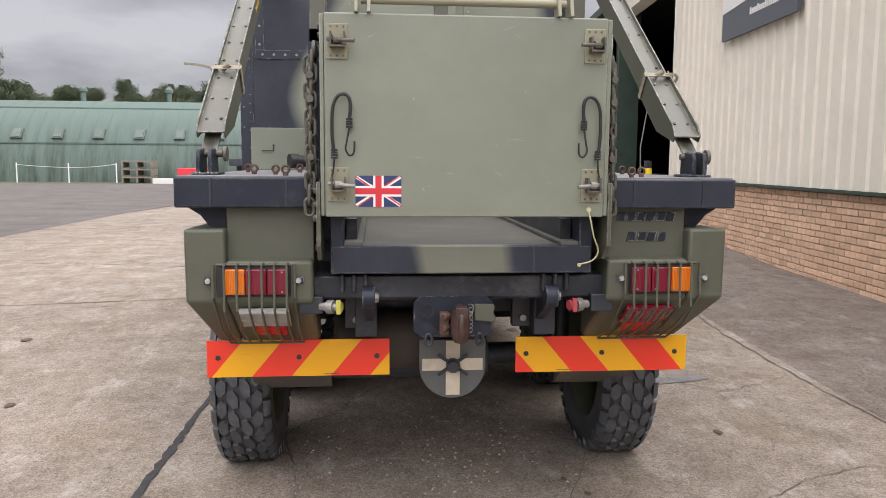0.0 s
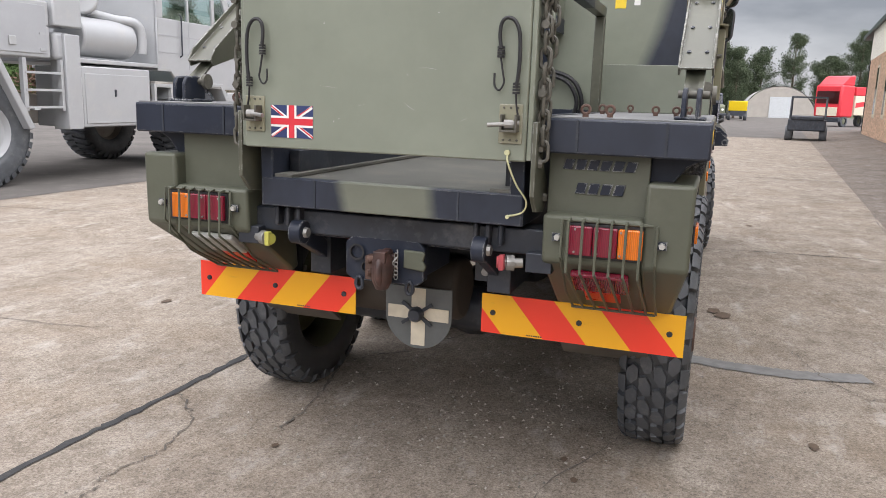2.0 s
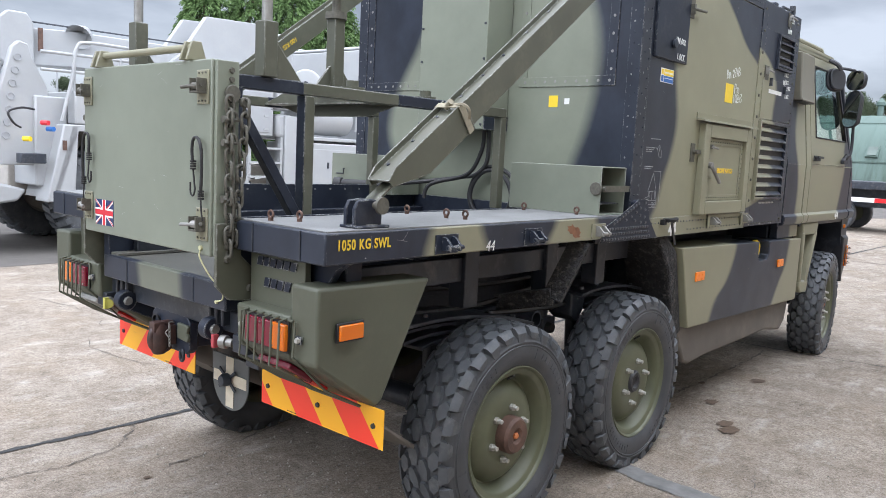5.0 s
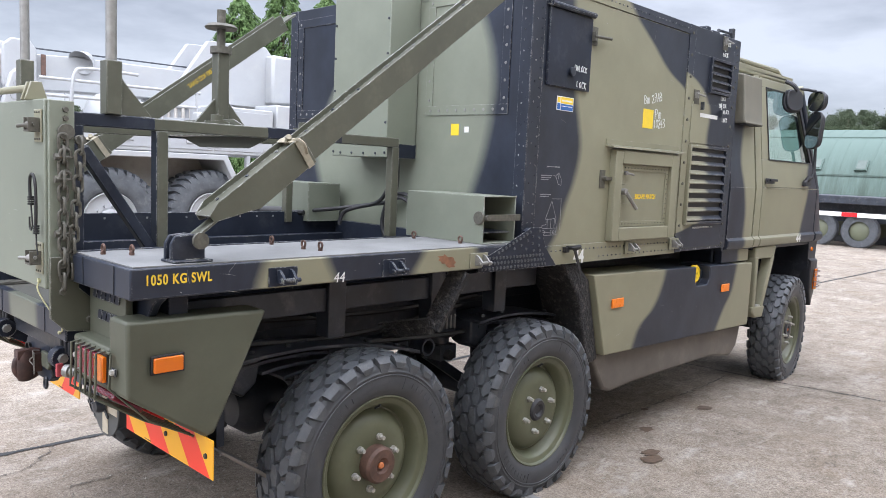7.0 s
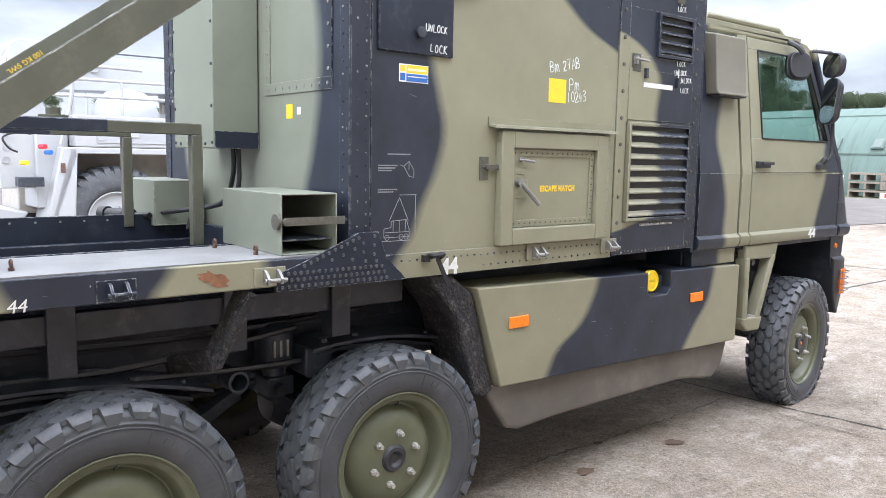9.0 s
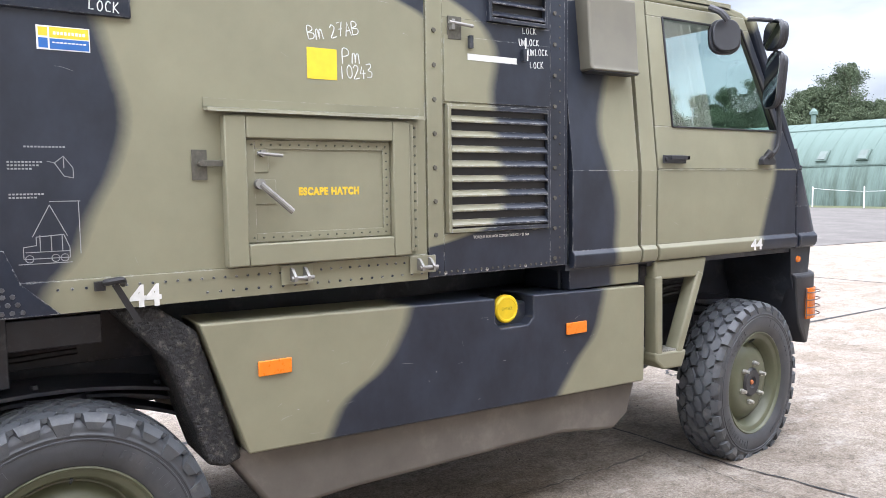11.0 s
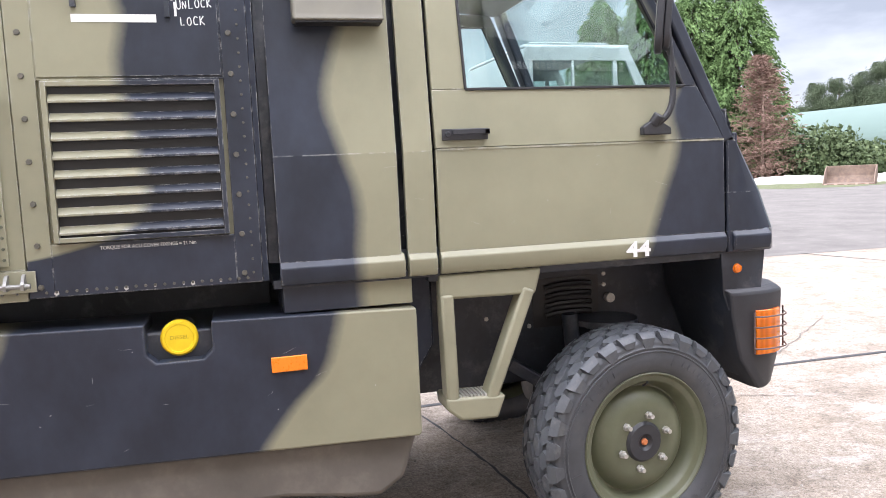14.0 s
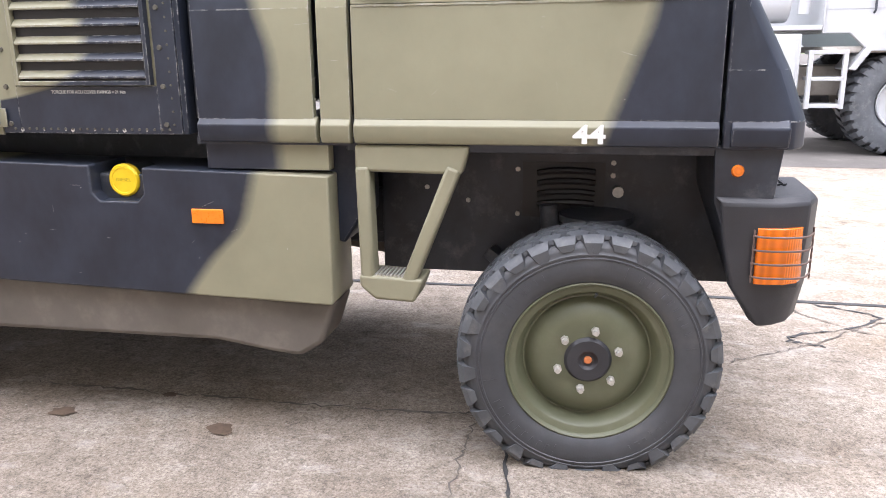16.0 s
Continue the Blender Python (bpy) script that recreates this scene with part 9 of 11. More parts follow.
def spray_mesh(height, width, seed, material, rng, sprays=2300, each=36):
    """Drooping sprays of small leaflets on the outline of a tall conifer."""
    f = 1 - rng.uniform(0.0, 1.0, sprays) ** 0.62
    f = np.clip(f * 1.02, 0.02, 1.0)
    a = rng.uniform(0, 2 * math.pi, sprays)
    lob = 0.84 + 0.12 * np.sin(a * 5 + f * 23 + seed) + 0.08 * np.sin(a * 3 - f * 37)
    rr = width * 1.25 * (1 - f) ** 0.55 * lob * rng.uniform(0.30, 1.08, sprays) ** 0.6
    root = np.stack([rr * np.cos(a), rr * np.sin(a), f * height], 1)
    out = np.stack([np.cos(a), np.sin(a), rng.uniform(-0.9, -0.1, sprays)], 1)
    span = rng.uniform(0.35, 0.85, sprays) * width / 4.0
    q = rng.uniform(-0.5, 0.6, (sprays, each))
    C = root[:, None, :] + out[:, None, :] * (q * span[:, None])[:, :, None]
    C[:, :, 2] -= (q + 0.5) ** 2 * span[:, None] * 0.4
    C = C.reshape(-1, 3) + rng.normal(size=(sprays * each, 3)) * 0.085
    C[:, 2] = np.maximum(C[:, 2], 0.1)
    along = np.repeat(out, each, 0)
    return clump_mesh("crown", C, rng.uniform(0.08, 0.18, len(C)), material, rng, 0.3, 0.38, along)


def twig_mesh(height, width, material, rng, limbs=420, each=24):
    """Thin bare twigs that leave the trunk of a dead conifer and fork."""
    f = rng.uniform(0.03, 0.97, limbs)
    a = rng.uniform(0, 2 * math.pi, limbs)
    reach = width * (1 - f) ** 0.6 * rng.uniform(0.6, 1.1, limbs)
    out = np.stack([np.cos(a), np.sin(a), rng.uniform(-0.12, 0.22, limbs)], 1)
    root = np.stack([np.zeros(limbs), np.zeros(limbs), f * height], 1)
    q = (np.arange(each) + 0.5) / each
    mid = root[:, None, :] + out[:, None, :] * (reach[:, None] * q)[:, :, None]
    mid[:, :, 2] -= 0.10 * reach[:, None] * np.sin(q * 3.1)
    n = limbs * each
    along = np.repeat(out, each, 0)
    side = along + rng.normal(size=(n, 3)) * np.array((0.9, 0.9, 0.5))
    C = np.concatenate([mid.reshape(-1, 3), mid.reshape(-1, 3) + side * 0.14])
    S = np.concatenate([np.repeat(reach / each * 0.8, each), rng.uniform(0.10, 0.26, n)])
    return clump_mesh("crown", C, S, material, rng, 0.0, 0.13, np.concatenate([along, side]))


def make_tree(name, label, height, width, conifer, material, seed, leaves=30000, at=(0, 0, 0), group=""):
    rng = np.random.default_rng(seed)
    t = thing(name, label, "tree", at, group=group)
    bm = bm_new()
    add_cyl(bm, (0, 0, 0), (0, 0, height * 0.9), height * 0.02, 8, height * 0.004)
    limbs = []
    for k in range(26):
        a = rng.uniform(0, 2 * math.pi)
        f = rng.uniform(0.12, 0.9)
        z = height * f
        env = (1 - f) ** 0.75 * 1.05 if conifer else (math.sin(math.pi * min(1, f * 0.85 + 0.12)) ** 0.6)
        rr = width * env * rng.uniform(0.75, 1.05)
        rise = -0.03 * height if conifer else 0.10 * height
        e = Vector((rr * math.cos(a), rr * math.sin(a), min(height * 0.97, z + rise)))
        add_cyl(bm, (0, 0, z), e, height * 0.006, 5, height * 0.0015)
        limbs.append((Vector((0, 0, z)), e))
    part("trunk", bm, M_BARK, t, "brown trunk with limbs")
    if conifer:
        crown = spray_mesh(height, width, seed, material, rng)
    else:
        crown = leaf_crown(height, width, limbs, leaves, seed, material, rng)
    ob = new("crown", crown)
    ob.parent = t
    return t


def wood(kinds, spots):
    """The first trees stand at the first spots; the rest are turned and scaled copies."""
    for i, (x, y, k, sc, turn) in enumerate(spots):
        src = kinds[k]
        copy_thing(src, pose(x, y, 0, 0, 0, turn) @ Matrix.Diagonal((sc, sc, sc * random.uniform(0.94, 1.06), 1)))


random.seed(21)
tA = make_tree("tree", "tall dark green leafy tree in the far row", 10.5, 2.3, False, M_LEAF, 1, at=(-60, 88, 0), group="far tree row")
tB = make_tree("tree", "tall dark green leafy tree in the far row", 11.5, 2.0, False, M_LEAF, 2, at=(-56, 90, 0), group="far tree row")
tC = make_tree("tree", "broad dark green leafy tree in the far row", 9.0, 3.0, False, M_LEAF, 3, at=(-52, 89, 0), group="far tree row")
spots = []
for i in range(74):
    x = -128 + i * 1.8 + random.uniform(-0.8, 0.8)
    y = 92 + random.uniform(-2, 2)
    if x > -14:
        y += 8
    spots.append((x, y, i % 3, random.uniform(0.85, 1.15) * (0.85 if x < -100 else 1.19 if x < -43 else 0.86), random.uniform(0, 360)))
for i in range(34):
    spots.append((-43 + i * 1.25 + random.uniform(-0.5, 0.5), 87 + random.uniform(-2, 2), i % 3, random.uniform(0.74, 0.90), random.uniform(0, 360)))
for i in range(16):
    spots.append((-9 + i * 6.0 + random.uniform(-1, 1), 175 + random.uniform(-6, 6), i % 3, random.uniform(1.15, 1.6), random.uniform(0, 360)))
for i in range(18):
    spots.append((-80 - random.uniform(0, 12), 42 - i * 5.5, i % 3, random.uniform(0.6, 0.8), random.uniform(0, 360)))
wood((tA, tB, tC), spots)
cA = make_tree("conifer", "tall bushy green conifer", 15.5, 4.0, True, M_CONIFER, 4, 9000, at=(-46.6, 40.5, 0), group="conifer row")
cB = make_tree("conifer", "tall bushy green conifer", 15.0, 3.8, True, M_CONIFER, 5, 9000, at=(-48.2, 37.9, 0), group="conifer row")
cD = thing("conifer", "dead brown leafless conifer among green ones", "tree", (-41.6, 38.8, 0), group="conifer row")
part("trunk", add_cyl(bm_new(), (0, 0, 0), (0.1, 0, 8.6), 0.11, 8, 0.02), M_DEADWOOD, cD, "bare pale brown trunk")
new("crown", twig_mesh(8.8, 3.3, M_DEADLEAF, np.random.default_rng(6))).parent = cD
wood((cA, cB, cD), [(-50.0, 35.0, 0, 0.97, 40), (-51.6, 32.0, 1, 1.0, 100)])
bm = bm_new()
rng = np.random.default_rng(8)
mound = np.stack([rng.uniform(-42.5, -34.5, 15), rng.uniform(41.5, 45.5, 15), rng.uniform(1.5, 3.7, 15)], 1)
which = rng.integers(0, 15, 17000)
d = rng.normal(size=(17000, 3))
d *= (rng.uniform(0.35, 1.0, 17000) ** 0.5 / np.linalg.norm(d, axis=1))[:, None]
lump = 1 + 0.22 * np.sin(d[:, 0] * 7 + which) * np.sin(d[:, 2] * 9 + 2 * which)
C = mound[which] * (1, 1, 0.45) + d * lump[:, None] * np.stack([mound[which, 2] * 0.75, mound[which, 2] * 0.75, mound[which, 2] * 0.62], 1)
C[:, 2] = np.abs(C[:, 2])
ob = new("hedge", clump_mesh("hedge", C, rng.uniform(0.09, 0.19, 17000), M_HEDGE, rng))
tagged(ob, "scrubby green bushes beside the hut", "bushes", kind="stuff")
# low white heap at the edge of the tarmac
bm = bm_new()
random.seed(4)
P = [Vector((-50, 18, 0)), Vector((-43, 27, 0)), Vector((-39.5, 33.3, 0)), Vector((-36, 37.8, 0)), Vector((-32.5, 40.8, 0)), Vector((-29.8, 42.6, 0))]
run = spline(P, 24)
rows = []
for p in run:
    h = 0.42 * random.uniform(0.6, 1.2)
    rows.append([bm.verts.new((p.x + u * 0.5, p.y + u, max(-0.02, h * k * random.uniform(0.8, 1.2)))) for u, k in ((-1.6, -0.05), (-0.9, 0.65), (-0.2, 1.0), (0.6, 0.9), (1.5, -0.05))])
for u, v in zip(rows, rows[1:]):
    for i in range(4):
        bm.faces.new((u[i], u[i + 1], v[i + 1], v[i]))
piece("rubble_heap", bm, surface("white_rubble", (0.50, 0.485, 0.455), 0.9, vary=0.2, scale=1.5, bump=0.6, bump_scale=8, dist=0.05), "long low heap of white rubble", "rubble", "stuff")

# rusty bucket on the ground, a dark bundle and a pole by the huts
M_BUCKET = surface("rusty_bucket_steel", (0.150, 0.105, 0.078), 0.85, vary=0.35, scale=4, bump=0.4, bump_scale=30, dirt=(0.12, 0.10, 0.09), dirt_amt=0.5, dirt_scale=3)
bk = thing("digger_bucket", "rusty brown digger bucket lying on the ground", "bucket", (-30.5, 35.6, 0.0), 38)
part("shell", add_prism(bm_new(), [(0.0, 0.02), (1.0, 0.02), (1.25, 0.5), (1.15, 1.05), (1.05, 1.05), (1.13, 0.5), (0.95, 0.12), (0.0, 0.10)], "x", -1.25, 1.25), M_BUCKET, bk, "curved rusty bucket shell", 0.02)
for x in (-1.25, 1.20):
    part("cheek", add_prism(bm_new(), [(0.0, 0.03), (1.0, 0.03), (1.22, 0.5), (1.12, 1.04), (0.7, 0.9), (0.25, 0.4)], "x", x, x + 0.05), M_BUCKET, bk, "", 0.01)
for k in range(5):
    part("tooth", add_prism(bm_new(), [(-0.18, 0.02), (0.1, 0.02), (0.1, 0.12)], "x", -1.15 + 0.5 * k, -1.0 + 0.5 * k), M_BUCKET, bk)
bm = add_tube(bm_new(), spline([(-27.4, 42.2, 0.35), (-26.6, 42.0, 0.42), (-25.8, 42.1, 0.36), (-25.1, 42.0, 0.30)], 6), 0.34, 10)
piece("dark_bundle", bm, M_BLACK_RUB_SHADE, "black plastic bundle lying by the hut", "bundle")
piece("white_pipe", add_cyl(bm_new(), (-27.0, 40.8, 0.15), (-21.5, 41.3, 0.15), 0.14, 12), M_CLAD_W, "white plastic pipe lying on the ground", "pipe")
lp = thing("lamp_post", "thin grey lamp post among the far trees", "lamp post", (-53.5, 74.5, 0))
part("pole", add_cyl(bm_new(), (0, 0, 0), (0, 0, 9.6), 0.09, 8, 0.06), M_STEEL, lp)
part("lamp_head", add_box(bm_new(), -0.1, 0.7, -0.12, 0.12, 9.6, 9.75), M_STEEL, lp, "", 0.03)

# ---- small things by the long hut ----
M_WOOD = surface("grey_wood", (0.20, 0.17, 0.135), 0.9, vary=0.3, scale=8)
for x, y in ((-14.6, 42.6),):
    p = thing("pallet_stack", "small stack of grey wooden pallets", "pallet", (x, y, 0.008))
    for k in range(3):
        bm = bm_new()
        add_box(bm, 0, 1.7, 0, 1.2, 0.45 * k + 0.3, 0.45 * k + 0.4)
        for u in (0, 0.8, 1.6):
            add_box(bm, u, u + 0.1, 0, 1.2, 0.45 * k, 0.45 * k + 0.3)
        part("pallet", bm, M_WOOD, p)
piece("crate", add_box(bm_new(), -11.4, -9.8, 42.2, 43.0, 0.008, 0.9), M_RED, "bright red equipment case on the ground", "case", bevel=0.04)
piece("plank_stack", add_box(bm_new(), -12.7, -9.0, 41.9, 42.1, 0.008, 0.32), M_LONGW, "low stack of white boards", "boards", bevel=0.02)
for x in (-20.2, -17.4, -14.8):
    piece("post", add_cyl(bm_new(), (x, 42.4, 0), (x, 42.4, 1.15), 0.035, 8), M_LONGW, "thin white tape post", "post", group="tape posts")
piece("barrier_tape", add_tube(bm_new(), spline([(-20.2, 42.4, 1.05), (-18.8, 42.4, 0.95), (-17.4, 42.4, 0.9), (-16, 42.4, 0.95), (-14.8, 42.4, 1.1)], 6), 0.012, 5), M_LONGW, "white barrier tape between posts", "tape")

# ---- parked vehicles in the distance ----
M_FAR_RGB = (0.13, 0.14, 0.09)
M_FAR_GREEN = surface("faded_army_green", M_FAR_RGB, 0.6, vary=0.15, scale=2)


def far_wheel(parent, x, y, r, w=0.28, rim=None):
    bm = add_lathe(bm_new(), [(r * 0.55, -w / 2), (r * 0.92, -w / 2), (r, -w * 0.36), (r, w * 0.36), (r * 0.92, w / 2), (r * 0.55, w / 2)], (0, 0, 0), (1, 0, 0), 24)
    ob = part("wheel", bm, M_RUBBER, parent, "black tyre")
    ob.matrix_basis = pose(x, y, r)
    bm = add_lathe(bm_new(), [(0.0, -w * 0.40), (r * 0.3, -w * 0.40), (r * 0.56, -w * 0.2), (r * 0.56, w * 0.2), (r * 0.3, w * 0.40), (0.0, w * 0.40)], (0, 0, 0), (1, 0, 0), 20)
    part("rim", bm, rim or M_FAR_GREEN, ob)


trailer = thing("flatbed_trailer", "dark army flatbed trailer with a white tail board", "trailer", (-2.55, 23.0, 0.0), -90)
part("bed", add_box(bm_new(), -1.2, 1.2, -2.2, 2.2, 1.2, 1.42), M_CHASSIS, trailer, "dark flat bed", 0.02)
part("tail_board", add_box(bm_new(), 1.21, 1.24, -2.2, 2.2, 0.86, 0.98), M_STICK_W, trailer, "white tail board with red ends")
for y in (-2.2, -0.9, 0.5, 1.8):
    part("red_end", add_box(bm_new(), 1.2405, 1.246, y, y + 0.4, 0.862, 0.978), M_RED_REFL, trailer)
part("chassis", add_box(bm_new(), -0.5, 0.5, -2.1, 2.1, 0.7, 1.19), M_CHASSIS, trailer)
for y in (-1.5, -0.45):
    for x in (-1.0, 1.0):
        far_wheel(trailer, x, y, 0.48)
lr = thing("field_car", "green canvas-topped field car parked far off", "car", (2.6, 92, 0))
part("body", add_box(bm_new(), -0.85, 0.85, 0, 4.2, 0.55, 1.25), M_FAR_GREEN, lr, "green body", 0.08)
part("canvas_top", add_prism(bm_new(), [(1.5, 1.25), (4.2, 1.25), (4.1, 2.1), (1.9, 2.1)], "x", -0.8, 0.8), M_FAR_GREEN, lr, "canvas top", 0.06)
part("windscreen", add_box(bm_new(), -0.7, 0.7, 1.55, 1.6, 1.3, 1.95), M_GLASS_DK, lr)
for y in (0.8, 3.3):
    for x in (-0.75, 0.75):
        far_wheel(lr, x, y, 0.42)
bug = thing("utility_buggy", "dark open utility buggy with a roll cage", "buggy", (4.55, 34.2, 0.0), -6)
part("body", add_box(bm_new(), -0.75, 0.75, 0, 2.8, 0.45, 0.95), M_CHASSIS, bug, "black body", 0.06)
part("bonnet", add_box(bm_new(), -0.65, 0.65, -0.05, 0.7, 0.9, 1.1), M_CHASSIS, bug, "", 0.06)
bm = bm_new()
for x in (-0.7, 0.7):
    add_tube(bm, [(x, 0.7, 0.95), (x, 1.0, 1.85), (x, 2.1, 1.9), (x, 2.4, 0.95)], 0.035, 6)
add_box(bm, -0.72, 0.72, 0.95, 2.15, 1.86, 1.92)
part("roll_cage", bm, M_CHASSIS, bug)
for y in (0.45, 2.3):
    for x in (-0.68, 0.68):
        far_wheel(bug, x, y, 0.34)
red = thing("delivery_lorry", "red and cream lorry parked in the distance", "lorry", (9.3, 69.0, 0), -38)
part("box", add_box(bm_new(), -1.2, 1.2, 2.0, 8.0, 1.0, 2.6), M_TAPE, red, "cream lower box", 0.03)
part("red_top", add_box(bm_new(), -1.22, 1.22, 1.98, 8.02, 2.6, 3.3), M_RED, red, "red upper box", 0.05)
part("cab", add_box(bm_new(), -1.15, 1.15, 0, 1.9, 0.8, 3.4), M_RED, red, "red cab", 0.15)
part("windscreen", add_box(bm_new(), -0.95, 0.95, -0.03, 0.02, 1.9, 2.9), M_GLASS_DK, red)
part("roof_fairing", add_prism(bm_new(), [(0.2, 3.4), (1.9, 3.4), (1.9, 4.2), (1.1, 4.1)], "x", -1.05, 1.05), M_RED, red, "red roof fairing", 0.06)
part("grille", add_box(bm_new(), -0.9, 0.9, -0.03, 0.02, 0.9, 1.6), M_TAPE, red, "cream grille panel", 0.02)
part("side_stripe", add_prism(bm_new(), [(2.1, 1.6), (7.9, 2.3), (7.9, 2.6), (2.1, 2.0)], "x", 1.201, 1.206), M_RED, red, "red diagonal stripe")
part("bumper", add_box(bm_new(), -1.15, 1.15, -0.08, 0.3, 0.4, 0.8), M_CHASSIS, red, "", 0.04)
for y in (0.9, 6.5):
    for x in (-0.95, 0.95):
        far_wheel(red, x, y, 0.5)
yel = thing("dumper", "small yellow dumper far down the yard", "dumper", (2.75, 84, 0))
part("skip", add_prism(bm_new(), [(0, 1.0), (1.8, 1.0), (2.2, 2.0), (-0.4, 2.0)], "x", -0.9, 0.9), M_YELLOW, yel, "yellow skip", 0.05)
part("chassis", add_box(bm_new(), -0.7, 0.7, 0, 3.2, 0.5, 1.0), M_CHASSIS, yel)
for y in (0.6, 2.6):
    for x in (-0.8, 0.8):
        far_wheel(yel, x, y, 0.5)

M_FAR_CAMO = camo("far_camo_paint", [[(0.4, 72.6, 73.3), (1.6, 72.8, 73.6), (2.8, 73.2, 74.0)], [(0.4, 75.0, 75.9), (2.8, 75.4, 76.6)]], v0=60, v1=90, soft=0.1, green=M_FAR_RGB)
al = thing("army_lorry", "camouflaged army lorry with a green flat bed, parked far off", "lorry", (0.55, 72.0, 0.03), 19)
part("bonnet", add_prism(bm_new(), [(0.0, 0.75), (0.0, 1.35), (0.12, 1.50), (0.95, 1.62), (0.95, 0.75)], "x", -0.95, 0.95), M_FAR_CAMO, al, "camouflaged bonnet", 0.06)
cabin = part("cab", add_prism(bm_new(), [(0.95, 0.75), (0.95, 1.62), (1.18, 2.45), (1.35, 2.55), (2.35, 2.55), (2.45, 2.42), (2.45, 0.75)], "x", -1.05, 1.05), M_FAR_CAMO, al, "camouflaged cab", 0.05)
part("windscreen", add_prism(bm_new(), [(0.97, 1.70), (1.14, 2.34), (1.12, 2.34), (0.95, 1.70)], "x", -0.90, 0.90), M_GLASS_DK, cabin)
for s in (1, -1):
    part("side_window", add_prism(bm_new(), [(1.15, 1.68), (1.30, 2.30), (2.05, 2.30), (2.05, 1.68)], "x", *sorted((s * 1.052, s * 1.06))), M_GLASS_DK, cabin)
    part("headlamp", add_cyl(bm_new(), (s * 0.72, -0.02, 1.08), (s * 0.72, 0.05, 1.08), 0.11, 14), M_STICK_W, al)
part("grille", add_box(bm_new(), -0.5, 0.5, -0.012, 0.02, 0.85, 1.28), M_CHASSIS, al, "", 0.01)
part("bumper", add_box(bm_new(), -1.05, 1.05, -0.18, -0.02, 0.55, 0.75), M_CHASSIS, al, "", 0.03)
part("chassis", add_box(bm_new(), -0.45, 0.45, 0.1, 6.3, 0.60, 0.95), M_CHASSIS, al)
part("flat_bed", add_box(bm_new(), -1.1, 1.1, 2.6, 6.4, 1.05, 1.22), M_FAR_GREEN, al, "green flat bed", 0.02)
for x in (-1.1, 1.05):
    part("drop_side", add_box(bm_new(), x, x + 0.05, 2.6, 6.4, 1.225, 1.65), M_FAR_GREEN, al, "green drop side", 0.01)
part("headboard", add_box(bm_new(), -1.1, 1.1, 2.6, 2.66, 1.66, 1.90), M_FAR_GREEN, al, "", 0.01)
for y in (0.85, 4.9):
    for x in (-0.92, 0.92):
        far_wheel(al, x, y, 0.56)

# ---- white crane lorry ----
M_WHITE = surface("white_crane_paint", (0.35, 0.36, 0.37), 0.38, vary=0.05, scale=2.5, bump=0.08, bump_scale=30, dirt=(0.44, 0.42, 0.38), dirt_amt=0.35, dirt_scale=3.5)
M_WHITE_IN = surface("grubby_white_arch", (0.38, 0.355, 0.32), 0.7, vary=0.2, scale=3, bump=0.1, dirt=(0.2, 0.17, 0.14), dirt_amt=0.6, dirt_scale=4)
M_CRANE_GREY = surface("pale_grey_panel", (0.33, 0.34, 0.355), 0.5, vary=0.06, scale=3)
crane = thing("crane_lorry", "large white-painted mobile crane lorry with rails and a boom", "crane")
crane.matrix_world = Matrix.Translation((-0.10, 0.28, 0)) @ Matrix.Rotation(radians(2.5), 4, "Z") @ Matrix.Diagonal((1.07, 1.13, 1.07, 1))
CN, CF = -7.02, -9.5      # near and far sides


def wbox(name, x0, x1, y0, y1, z0, z1, parent=None, mt=None, label="", bevel=0.02):
    return part(name, add_box(bm_new(), x0, x1, y0, y1, z0, z1), mt or M_WHITE, parent or crane, label, bevel)


wbox("chassis", -8.7, -7.8, 2.3, 9.6, 0.75, 1.15, mt=M_WHITE_IN)
wbox("inner_wall", -9.2, -7.72, 2.75, 5.2, 1.0, 1.62, mt=M_WHITE_IN, label="grubby inner arch wall")
